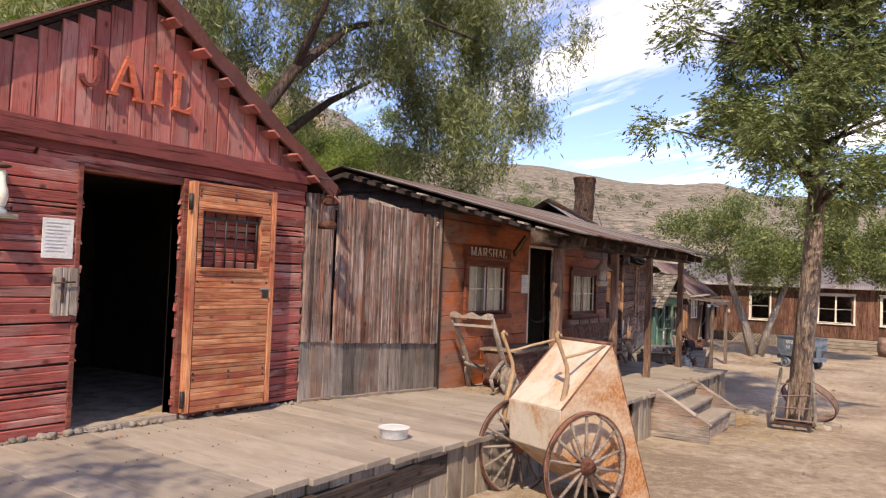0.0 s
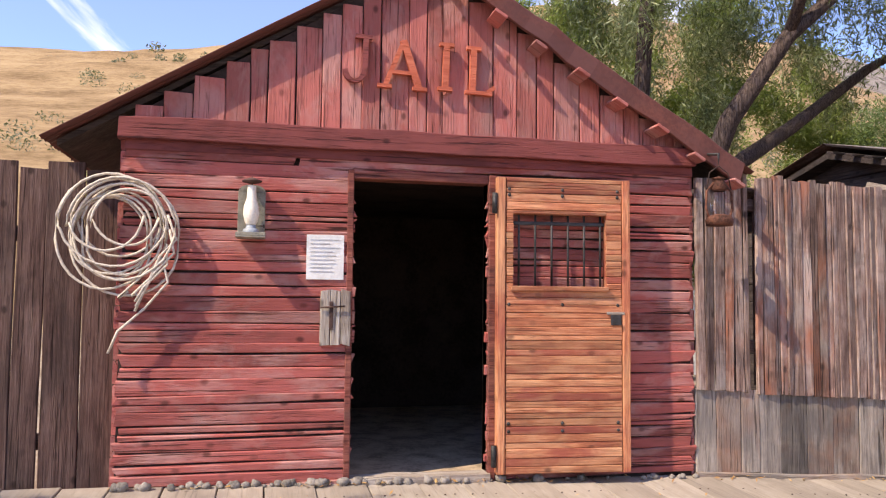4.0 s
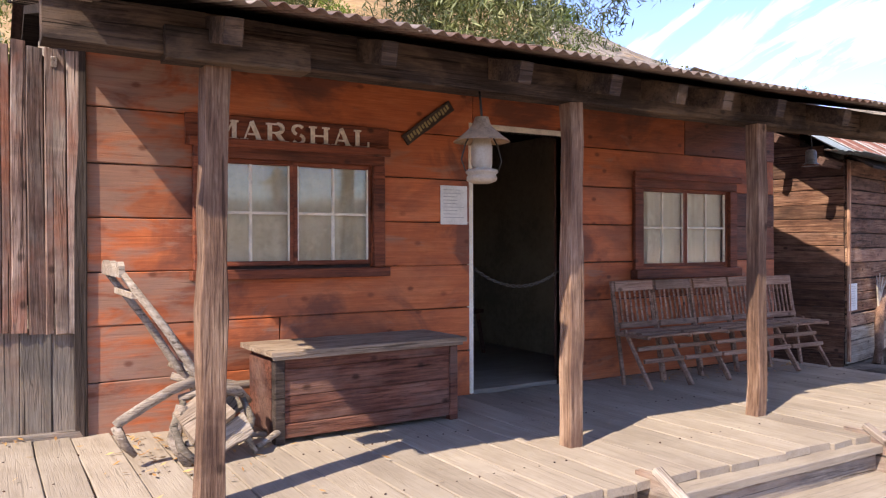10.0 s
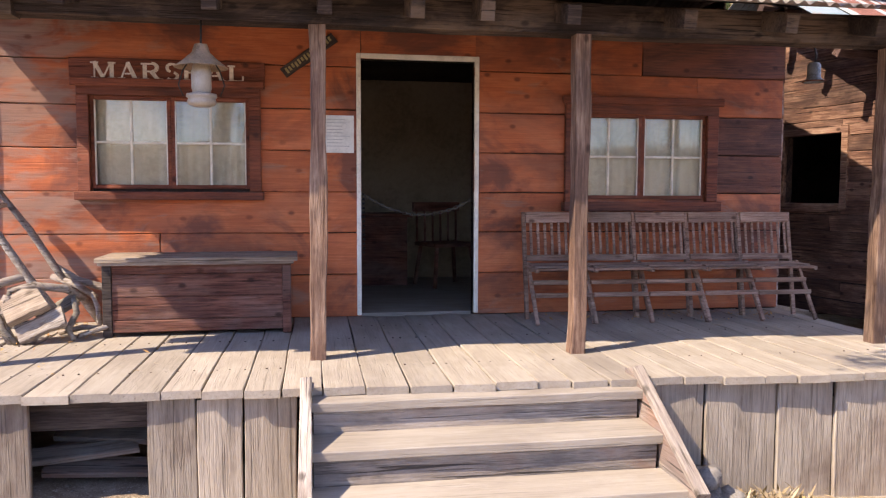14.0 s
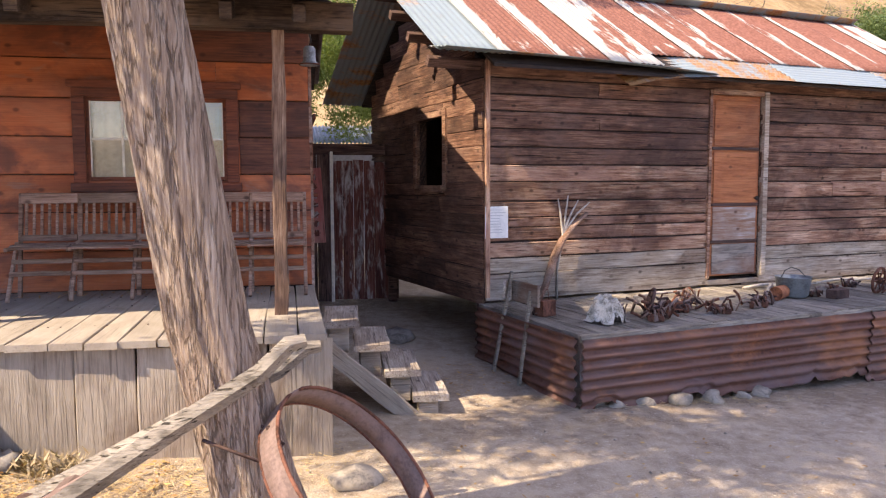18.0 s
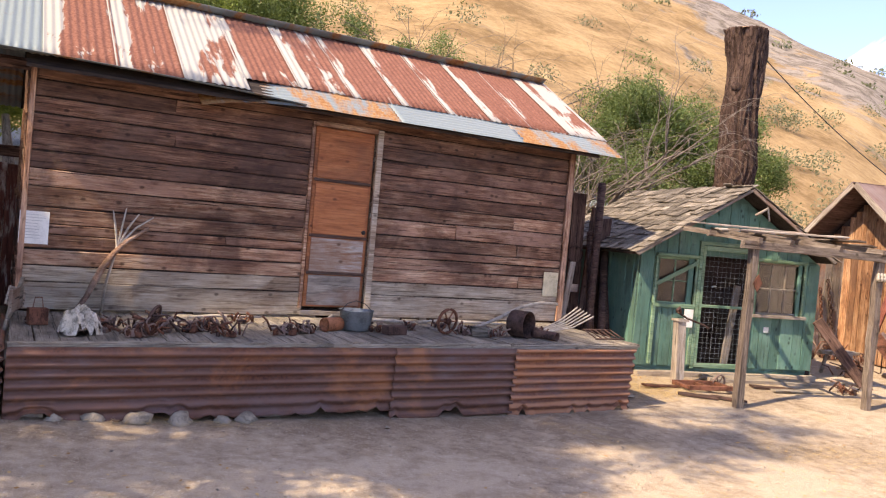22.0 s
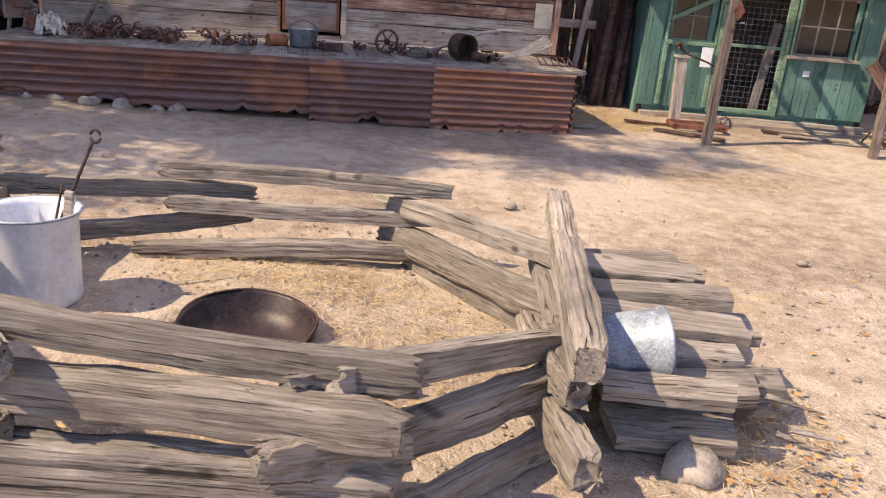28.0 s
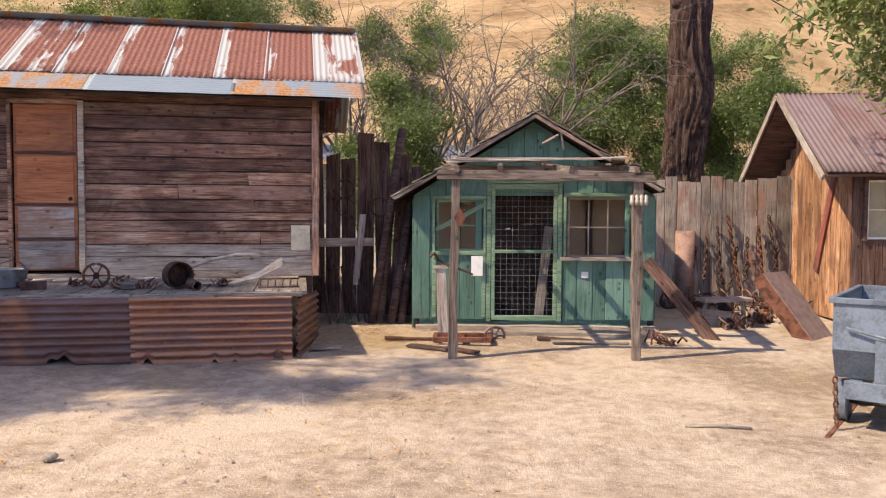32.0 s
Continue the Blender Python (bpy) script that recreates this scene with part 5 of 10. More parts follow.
notice(pose(3.15, JY - 0.035, 2.63), 0.24, 0.29, "white typed paper notice pinned to the red wall")
lock = thing("latch_board", "weathered grey board with a rusty hasp on the red wall", "latch", pose(3.24, JY - 0.03, 2.21))
for k in range(3):
    part("board", plank(0.35, 0.062, 0.03, 60 + k, 0.003, 0.01), M_OLDWOOD, lock, "", pose(0.035 + k * 0.066, -0.016, 0.175) @ UP)
part("hasp", Geo().box(0.06, 0.085, -0.04, -0.031, 0.1, 0.28).tube([(0.0, -0.045, 0.24), (0.16, -0.05, 0.25)], 0.006, 6), M_RUST2, lock)

wl = thing("wall_lantern", "tin wall lantern with a glass chimney and reflector", "lantern", pose(2.80, JY - 0.03, 2.88))
part("back_plate", Geo().box(-0.085, 0.085, -0.010, 0.0, 0.0, 0.30).prism([(0.085 * math.cos(t), 0.30 + 0.05 * math.sin(t)) for t in [math.pi * k / 12 for k in range(13)]][::-1], -0.010, 0.0), M_TIN, wl, "grey-green tin reflector")
part("tray", Geo().box(-0.09, 0.09, -0.16, -0.011, 0.0, 0.012).box(-0.09, 0.09, -0.16, -0.152, 0.012, 0.034), M_TIN, wl)
part("chimney", Geo().lathe([(0.030, 0.085), (0.038, 0.10), (0.050, 0.15), (0.046, 0.2), (0.030, 0.25), (0.026, 0.33)], 18, pose(0, -0.085, 0.0)), M_MUNTIN, wl, "white glass chimney")
part("hood", Geo().lathe([(0.028, 0.345), (0.060, 0.355), (0.062, 0.362), (0.02, 0.38), (0.0, 0.385)], 16, pose(0, -0.085, 0)), M_RUST2, wl)
part("hood_arm", Geo().tube([(0, -0.006, 0.33), (0, -0.04, 0.395), (0, -0.085, 0.384)], 0.004, 5), M_RUST2, wl)
part("font", Geo().lathe([(0.0, 0.0), (0.05, 0.002), (0.054, 0.025), (0.045, 0.045), (0.03, 0.052), (0.03, 0.07)], 16, pose(0, -0.085, 0.013)), M_GALV, wl)
part("wick_knob", Geo().tube([(0.03, -0.085, 0.078), (0.075, -0.085, 0.078)], 0.003, 5).lathe([(0.0, 0.0), (0.012, 0.002), (0.012, 0.006), (0.0, 0.008)], 10, pose(0.075, -0.085, 0.078, 0, 90, 0)), M_IRON, wl)


def coil(name, center, r, turns, material, label, seed):
    g = Geo()
    r_ = random.Random(seed)
    pts = []
    for i in range(turns * 26):
        t = 2 * math.pi * i / 26
        k = i / 26
        rr = r * (0.8 + 0.22 * math.sin(k * 2.3) + 0.05 * r_.random() * 0.3)
        pts.append((math.cos(t) * rr + 0.05 * math.sin(k * 1.7), -0.02 - 0.012 * (k % 5), math.sin(t) * rr * 1.05 - 0.10 * math.sin(k * 1.1) * (math.sin(t) < 0)))
    g.tube(pts, 0.0085, 6)
    tail = [(0.25, -0.05, -0.15), (0.3, -0.06, -0.32), (0.17, -0.05, -0.48), (0.02, -0.05, -0.62), (-0.03, -0.05, -0.75)]
    g.tube(tail, 0.0085, 6)
    for k in range(5):
        a = -0.9 + 0.3 * k
        g.tube([(0.30 * math.cos(a), -0.05 - 0.006 * k, 0.30 * math.sin(a)), (0.34 * math.cos(a - 0.25), -0.06, 0.30 * math.sin(a - 0.5)), (0.26 * math.cos(a - 0.6), -0.065, 0.42 * math.sin(a - 0.7)), (0.12 * math.cos(a), -0.06, -0.38 - 0.03 * k)], 0.0085, 6)
    return solid(name, g, material, label, "rope", center)


coil("rope_coil", pose(2.02, JY - 0.06, 2.92), 0.31, 11, M_ROPE, "coil of pale rope hung on the jail corner", 4)

lf = thing("side_fence", "tall dark board fence beside the jail", "fence", pose(0, 5.62, 0))
staves(lf, M_BROWN, -1.6, JX0 - 0.02, 1.1, 3.35, 0.19, 0, 0.025, 0.2, None, (), 61, 0.003, 0.4, "board", 0, None, 0.1)
for zz in (1.6, 2.9):
    part("rail", plank(3.6, 0.1, 0.05, 6), M_BROWN, lf, "", pose(0.2, 0.03, zz))

# ---- the tall fence between jail and office ----
fence = thing("plank_fence", "tall silvery grey fence of weathered upright boards", "fence", pose(0, 5.40, 0))


def fence_top(x):
    return 3.46 - 0.045 * (x - 6.4) + 0.012 * math.sin(x * 23) + 0.015 * math.sin(x * 57)


def fence_mid(x):
    return 1.90 - 0.055 * (x - 5.95)


def deck_z(x):
    return float(np.interp(x, [-6, 3.4, 5.9, 8.5, 9.2, 15], [1.50, 1.33, 1.27, 1.13, 1.09, 1.08]))


staves(fence, M_GREY, 6.42, 8.53, 1.9, 3.4, 0.066, -0.02, 0.03, 0.4, fence_top, (), 71, 0.0015, 0.35, "board", 0, lambda x: fence_mid(x) - 0.03, 0.03, 16)
staves(fence, M_GREY, 5.93, 6.36, 1.9, 3.4, 0.085, -0.015, 0.03, 0.3, lambda x: 3.43 + 0.04 * math.sin(x * 31), (), 72, 0.003, 1.2, "board", 0, lambda x: fence_mid(x) - 0.02, 0.03, 14)
staves(fence, M_BROWN, 6.44, 8.50, 1.9, 3.25, 0.24, 0.03, 0.02, 0.2, None, (), 74, 0.0, 0, "backing_board")
staves(fence, M_GREYLOW, 5.92, 8.54, 1.2, 1.9, 0.19, 0.0, 0.025, 0.25, fence_mid, (), 73, 0.002, 0.0, "plank", 0, lambda x: deck_z(x) + 0.03)
part("sill_board", plank(2.62, 0.05, 0.05, 75, 0.006, 0.02, 8), M_GREYLOW, fence, "", pose(7.23, -0.03, 1.205, 0, 3.0, 0))
for zz in (2.15, 3.2):
    part("rail", plank(2.6, 0.09, 0.05, 76), M_BROWN, fence, "", pose(7.23, 0.03, zz, 0, 2.4, 0))
part("end_post", plank(2.3, 0.07, 0.07, 77), M_DARK, fence, "", pose(8.5, 0.02, 2.25) @ UP)
part("tie_rod", Geo().tube([(6.25, 0.02, 3.36), (6.6, 0.02, 3.34)], 0.02, 6), M_BROWN, fence)

hl = thing("barn_lantern", "rusty hanging barn lantern on an iron bracket", "lantern", pose(5.97, 5.12, 3.04) @ Matrix.Scale(1.2, 4))
part("tank", Geo().lathe([(0, 0), (0.075, 0.0), (0.08, 0.03), (0.07, 0.055), (0.035, 0.065)], 16), M_RUST, hl)
part("globe", Geo().lathe([(0.035, 0.075), (0.055, 0.10), (0.06, 0.14), (0.045, 0.19), (0.03, 0.2)], 16), M_GLASS, hl)
part("cap", Geo().lathe([(0.03, 0.2), (0.05, 0.215), (0.035, 0.25), (0.028, 0.27), (0.04, 0.275), (0.0, 0.29)], 14), M_RUST, hl)
for s in (-1, 1):
    part("side_tube", Geo().tube([(s * 0.06, 0, 0.03), (s * 0.085, 0, 0.1), (s * 0.08, 0, 0.2), (s * 0.035, 0, 0.25)], 0.007, 6), M_RUST, hl)
part("bail", Geo().tube([(-0.08, 0, 0.2), (-0.06, 0, 0.31), (0, 0, 0.35), (0.06, 0, 0.31), (0.08, 0, 0.2)], 0.004, 5), M_RUST2, hl)
part("bracket", Geo().tube([(0, 0, 0.35), (0, 0.0, 0.42), (0.0, 0.3, 0.47)], 0.009, 6), M_IRON, hl)

# ---- the boardwalk ----
walkway = thing("boardwalk", "long raised boardwalk of sun-bleached dusty planks", "boardwalk")


def deck_front(x):
    return float(np.interp(x, [-6, 3, 6.5, 9, 15], [3.7, 3.45, 3.28, 3.22, 3.02]))


def deck_drop(x):
    """How far the front edge lies below the back of the deck."""
    return 0.075 * min(1.0, max(0.0, (9.3 - x) / 2.0))


x = -2.0
k = 0
while x < 14.82:
    w = (0.27 if x < 6.2 else 0.18) + 0.06 * rng.random()
    w = min(w, 14.88 - x)
    c = x + w / 2
    y0, y1 = deck_front(c) - 0.03 * rng.random(), (5.42 if c < 8.5 else 5.40)
    m = pose(c, (y0 + y1) / 2, deck_z(c) - 0.02 - deck_drop(c) / 2 + (rng.random() - 0.5) * 0.006, math.degrees(deck_drop(c) / (y1 - y0)), 0, 0) @ pose(0, 0, 0, 0, 0, 90) @ pose(0, 0, 0, -90, 0, 0)
    part("plank", plank(y1 - y0, w - 0.007, 0.042, rng.randrange(1 << 30), 0.004, 0.012, 5, 0.0), M_DECK, walkway, "", m)
    x += w
    k += 1
nails = Geo()
for q in range(190):
    nx_ = -1.9 + 0.088 * q
    for ny_ in (5.07 if nx_ < 6.2 else 4.95, 4.46, 3.62):
        if rng.random() < 0.8:
            jx, jy = nx_ + rng.uniform(-0.02, 0.02), ny_ + rng.uniform(-0.012, 0.012)
            zt = deck_z(jx) - deck_drop(jx) * (5.41 - jy) / 2.0
            nails.lathe([(0.0058, -0.004), (0.0058, 0.003), (0.0, 0.004)], 6, Matrix.Translation((jx, jy, zt)))
tagged(part("nail_heads", nails, M_RUST2, walkway, "rows of rusty nail heads"), kind="stuff")
for yy in (3.42, 4.3, 5.2):
    part("joist", Geo().box(-2.0, 6.3, yy - 0.05, yy + 0.05, 0.95, 1.12).box(6.3, 14.8, yy - 0.05, yy + 0.05, 0.86, 1.03), M_DARK, walkway)
x = -1.9
while x < 14.75:
    w = (0.2 if x < 12.5 else 0.34) + 0.09 * rng.random()
    gap = (10.9 < x + w / 2 < 12.6) or (9.28 < x < 9.95)
    if not gap:
        g0 = gz(x, deck_front(x)) - 0.04
        vboard(walkway, M_SKIRT, x + 0.004, x + w - 0.006, g0, deck_z(x) - deck_drop(x) - 0.045, deck_front(x) + 0.06, 0.025, "skirt_board", 0.005, 0.015)
    x += w
y = 3.1
while y < 5.3:
    w = 0.24
    m = pose(14.80, y + w / 2, (0.3 + deck_z(14.8) - 0.04) / 2, 0, 0, 90) @ UP
    part("skirt_board", plank(deck_z(14.8) - 0.34, w - 0.006, 0.025, rng.randrange(1 << 30)), M_SKIRT, walkway, "", m)
    y += w

for k, (bx, by, bz, L, a) in enumerate(((9.55, 3.62, 0.66, 0.7, 6), (9.72, 3.75, 0.72, 0.6, -14), (9.80, 3.6, 0.58, 0.75, 3), (9.5, 3.9, 0.6, 0.5, 30))):
    solid("stored_board", plank(L, 0.13, 0.03, 820 + k, 0.008, 0.03, 4), M_GREYLOW, "broken grey board stored under the boardwalk", "board", pose(bx, by, bz, 0, 0, a) @ pose(0, 0, 0, -70, 4 * (k % 3 - 1), 0), "boards under the boardwalk")

# crumbled earth and splinters along the foot of the red wall
rub = Geo()
for k in range(110):
    q = rng.random()
    rx_ = 2.05 + 3.85 * q
    if 4.5 < rx_ < 5.2 and rng.random() < 0.6:
        continue
    rr = 0.014 + 0.026 * rng.random() ** 2
    rub.rock(rr, Matrix.Translation((rx_, 5.40 - 0.055 - 0.035 * rng.random(), deck_z(rx_) + rr * 0.45)), 900 + k, 0.8)
solid("foot_rubble", rub, M_GREYROCK, "crumbled earth and stones along the wall foot", "rubble", None, "", "stuff")

# the three front steps
steps = thing("wooden_steps", "three worn grey wooden steps with sloping side boards", "steps")
for k, (ny, nz) in enumerate(((3.02, 1.045), (2.77, 0.885), (2.50, 0.71))):
    part("tread", plank(1.72, 0.30, 0.045, 80 + k, 0.004, 0.006, 6), M_DECK, steps, "", pose(11.72, ny + 0.14, nz - 0.022, -90))
    low = 0.885 if k == 0 else (0.71 if k == 1 else 0.44)
    part("riser", plank(1.68, nz - low - 0.02, 0.025, 90 + k, 0.003, 0.006, 6), M_GREYLOW, steps, "", pose(11.72, ny + 0.035, (nz + low) / 2 - 0.02))
for s in (10.84, 12.60):
    g = Geo().prism([(2.42, 0.40), (2.42, 0.72), (3.1, 1.11), (3.25, 1.11), (3.25, 0.40)], -0.022, 0.022)
    part("side_board", g, M_GREYLOW, steps, "", pose(s, 0, 0, 0, 0, 90))
    part("side_cap", plank(0.85, 0.06, 0.03, 99, 0.003, 0.005), M_OLDWOOD, steps, "", Matrix.Translation((s, 2.76, 0.93)) @ pose(0, 0, 0, 0, 0, 90) @ pose(0, 0, 0, 0, -29.5, 0) @ pose(0, 0, 0, -90))

# the four side steps down to the alley
sst = thing("side_steps", "narrow weathered side steps with open risers", "steps")
for k, (sx, sy, sz) in enumerate(((15.05, 4.22, 0.97), (15.28, 4.18, 0.79), (15.50, 4.14, 0.60), (15.70, 4.07, 0.42))):
    part("tread", plank(0.76, 0.27, 0.05, 70 + k, 0.006, 0.012, 4), M_OLDWOOD, sst, "", pose(sx, sy + 0.2, sz - 0.02, 0, 0, 86) @ pose(0, 0, 0, -90))
    part("block", Geo().box(-0.06, 0.09, -0.33, 0.32, -0.24, -0.045), M_SKIRT, sst, "", pose(sx - 0.03, sy + 0.2, sz, 0, 0, -4))
part("stringer", plank(1.1, 0.13, 0.04, 5), M_SKIRT, sst, "", pose(15.32, 3.93, 0.44, 0, 41, 0))

# ---- the marshal's office ----
MX0, MX1, MY = 8.54, 14.86, 5.40
office = thing("marshal_office", "low red-brown board office with a deep shaded porch", "building")
mh = [(9.25, 10.40, 2.10, 2.79), (11.25, 12.16, 1.0, 3.12), (13.01, 14.15, 2.03, 2.73)]
mw = wall("front_wall", office, M_SHADEBLACK, pose(0, MY, 0), MX0, MX1, 0.9, 3.62, mh, 0.09)
dark_rows = [(13.58, MX1, 3.05, 3.37), (14.26, MX1, 2.40, 2.72), (14.26, MX1, 2.08, 2.40)]
for a, b_, c, d in dark_rows:
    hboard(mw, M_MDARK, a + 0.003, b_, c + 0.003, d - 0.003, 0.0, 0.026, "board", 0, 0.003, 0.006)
siding(mw, M_MARSHAL, MX0, MX1, 1.1, 3.6, 0.325, mh + [(a, b_ + 0.05, c, d) for a, b_, c, d in dark_rows], 0.0, 0.026, 0, 0, 0, None, 0.3, 12, 0.003, [1.09, 1.43, 1.76, 2.08, 2.40, 2.72, 3.05, 3.37, 3.62], 0.006)
part("corner_board", plank(2.5, 0.07, 0.05, 4), M_DARK, office, "", pose(MX0 - 0.01, MY - 0.03, 2.34) @ UP)
rw = wall("side_wall", office, M_SHADEBLACK, pose(MX1, MY, 0, 0, 0, 90), 0, 3.6, 0.5, 3.6, [(0.5, 1.4, 1.93, 2.56)], 0.09, gable=(1.5, 4.0))
siding(rw, M_MSIDE, 0, 3.6, 0.7, 4.0, 0.33, [(0.5, 1.4, 1.93, 2.56)], 0, 0.025, 0.05, 0, 0, lambda z: (0.0, 3.6) if z < 3.55 else (max(0, (z - 3.55) * 3.5), min(3.6, 3.6 - (z - 3.55) * 5)), 0.2, 14)
window(rw, pose(0.5, 0, 1.93), 0.9, 0.63, 2, 2, M_MTRIM, M_MUNTIN, 0.06, 1, True)
lw = wall("side_wall", office, M_SHADEBLACK, pose(MX0, 9.0, 0, 0, 0, -90), 0, 3.6, 0.9, 3.6, (), 0.09, gable=(2.1, 4.0))
siding(lw, M_DARK, 0, 3.6, 1.1, 4.0, 0.2, (), 0, 0.025, 0.1, 0, 0, lambda z: (0.0, 3.6) if z < 3.55 else (min(3.6, (z - 3.55) * 4.2), max(0, 3.6 - (z - 3.55) * 3.2)), 0.1, 15)
part("barge_board", plank(1.2, 0.06, 0.03, 8), M_OLDWOOD, office, "bleached diagonal board", Matrix.Translation((8.40, 5.9, 3.45)) @ pose(0, 0, 0, 0, 0, 90) @ pose(0, 0, 0, 0, -17, 0))
wall("back_wall", office, M_SHADEBLACK, pose(0, 8.95, 0), MX0, MX1, 0.9, 3.6, (), 0.09)
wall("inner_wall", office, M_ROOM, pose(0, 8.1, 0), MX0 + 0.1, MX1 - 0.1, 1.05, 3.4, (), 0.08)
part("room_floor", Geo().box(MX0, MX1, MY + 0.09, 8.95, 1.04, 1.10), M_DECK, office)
part("room_ceiling", Geo().box(MX0, MX1, MY + 0.09, 8.95, 3.35, 3.40), M_SHADEBLACK, office)
part("partition", Geo().box(13.04, 13.10, MY + 0.1, 8.1, 1.1, 3.35), M_ROOM, office)
part("door_trim", Geo().box(11.215, 11.25, MY - 0.035, MY + 0.09, 1.10, 3.16), M_MUNTIN, office, "worn pale door trim")
part("door_trim", Geo().box(12.16, 12.195, MY - 0.035, MY + 0.09, 1.10, 3.16), M_MUNTIN, office, "worn pale door trim")
part("door_trim", Geo().box(11.25, 12.16, MY - 0.035, MY + 0.09, 3.12, 3.16), M_MUNTIN, office, "worn pale door trim")
part("inner_door", Geo().box(0, 0.85, 0, 0.04, 1.12, 3.1).box(0.1, 0.75, -0.012, 0.0, 1.3, 2.0).box(0.1, 0.75, -0.012, 0.0, 2.15, 2.95), M_CHEST, office, "dark inner door swung into the room", pose(12.2, MY + 0.12, 0, 0, 0, 14))
window(office, pose(9.25, MY - 0.027, 2.10), 1.15, 0.69, 2, 2, M_MTRIM, M_MUNTIN, 0.085, 2)
window(office, pose(13.01, MY - 0.027, 2.03), 1.14, 0.70, 2, 2, M_MTRIM, M_MUNTIN, 0.10, 2)

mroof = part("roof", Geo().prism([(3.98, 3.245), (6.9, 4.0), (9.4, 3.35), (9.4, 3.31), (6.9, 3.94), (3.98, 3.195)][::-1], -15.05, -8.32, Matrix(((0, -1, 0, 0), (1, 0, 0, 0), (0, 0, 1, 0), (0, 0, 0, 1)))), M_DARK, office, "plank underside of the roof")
sheet_roof("roof_sheet", mroof, M_MROOF, 8.28, 15.12, 3.36, 3.165, 6.90, 4.085, 0.66, 0.16, 0.011, "", 0.03, 8)
sheet_roof("roof_sheet", mroof, M_MROOF, 8.28, 15.12, 9.5, 3.42, 6.90, 4.085, 0.66, 0.1)
for q in range(14):
    f = (q + 0.5) / 14
    part("roof_lath_end", Geo().box(-0.09, 0.12, -0.05, 0.05, -0.022, 0.0), M_OLDWOOD if q in (1, 2, 3, 5, 8, 10) else M_DARK, mroof, "", pose(8.30, 3.45 + 3.4 * f, 3.10 + 0.88 * f + 0.03, 14.5, 0, 0))
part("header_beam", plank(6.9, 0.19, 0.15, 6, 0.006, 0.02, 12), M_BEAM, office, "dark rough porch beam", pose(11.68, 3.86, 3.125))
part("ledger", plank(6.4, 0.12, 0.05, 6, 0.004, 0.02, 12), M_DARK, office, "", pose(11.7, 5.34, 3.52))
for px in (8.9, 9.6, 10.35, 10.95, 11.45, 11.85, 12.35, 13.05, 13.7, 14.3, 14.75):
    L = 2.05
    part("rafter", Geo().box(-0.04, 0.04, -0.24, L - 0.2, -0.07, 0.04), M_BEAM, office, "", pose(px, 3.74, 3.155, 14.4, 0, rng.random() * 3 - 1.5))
for kx, (px, py, r) in enumerate(((8.90, 3.86, 0.057), (10.91, 3.83, 0.048), (12.49, 3.80, 0.047), (14.61, 3.85, 0.047))):
    h0, h1 = deck_z(px) - 0.01, 3.03
    m = pose(px, py, (h0 + h1) / 2, 0, (0.8, 0.3, 0.2, 0.4)[kx], 0) @ UP
    part("porch_post", plank(h1 - h0, r * 2, r * 2, 40 + kx, 0.008, 0.004, 9), M_POST, office, "rough square weathered post", m)
part("post_cap", plank(0.62, 0.13, 0.13, 3, 0.006, 0.01), M_BEAM, office, "", pose(9.0, 3.80, 3.07))

# sign over the window
sign = thing("marshal_sign", "dark red board sign with pale letters reading MARSHAL", "sign", pose(9.12, MY - 0.032, 2.86))
part("board", plank(1.40, 0.20, 0.025, 12, 0.003, 0.004, 4), M_MTRIM, sign, "", pose(0.70, -0.013, 0.10))

letters, wide = serif_word("MARSHAL", 0.125, 0.133, 0.022)
for g, lx, ch_ in letters:
    part("letter", g, M_LETTER, sign, "worn cream letter " + ch_, pose(0.155 + lx * 1.10 / wide, 0, 0.045) @ Matrix.Diagonal((1.10 / wide, 1, 1, 1)))

dg = thing("slanted_board", "small slanted dark board with worn yellowish lettering", "sign", pose(10.85, MY - 0.03, 3.125, 0, -37, 0))
part("board", plank(0.48, 0.085, 0.022, 5, 0.004, 0.008), M_DARK, dg, "", pose(0, -0.011, 0))
for k in range(15):
    xx = -0.21 + k * 0.029
    part("letter_mark", Geo().box(xx, xx + 0.018, -0.0255, -0.0225, -0.022 + 0.006 * (k % 3), 0.024 - 0.005 * (k % 2), None, 0), plain("ochre_marks", (0.35, 0.28, 0.13), 0.8) if k == 0 else bpy.data.materials["ochre_marks"], dg)
notice(pose(10.96, MY - 0.03, 2.385), 0.235, 0.29, "white typed paper notice beside the office door")

# porch lamp
lamp = thing("hanging_lamp", "old hanging oil lamp with a wide tin shade", "lamp", pose(10.27, 3.79, 2.55))
part("shade", Geo().lathe([(0.035, 0.345), (0.05, 0.30), (0.11, 0.245), (0.145, 0.22), (0.148, 0.216), (0.11, 0.238), (0.06, 0.29), (0.03, 0.315)], 28), M_LAMPSH, lamp)
part("chimney", Geo().lathe([(0.045, 0.06), (0.055, 0.10), (0.055, 0.14), (0.056, 0.19), (0.04, 0.25), (0.03, 0.30)], 20), M_FRETTED, lamp)
part("oil_font", Geo().lathe([(0, 0), (0.045, 0.0), (0.075, 0.012), (0.08, 0.03), (0.072, 0.045), (0.085, 0.055), (0.083, 0.07), (0.04, 0.08)], 24), M_FRETTED, lamp, "white fluted oil font")
for s in (-1, 1):
    part("side_wire", Geo().tube([(s * 0.1, 0, 0.06), (s * 0.125, 0, 0.12), (s * 0.10, 0, 0.2), (s * 0.02, 0, 0.33)], 0.004, 5), M_IRON, lamp)
part("hanger", Geo().tube([(0, 0, 0.32), (0.0, 0.0, 0.36), (0.0, 0.02, 0.49)], 0.006, 6), M_IRON, lamp)

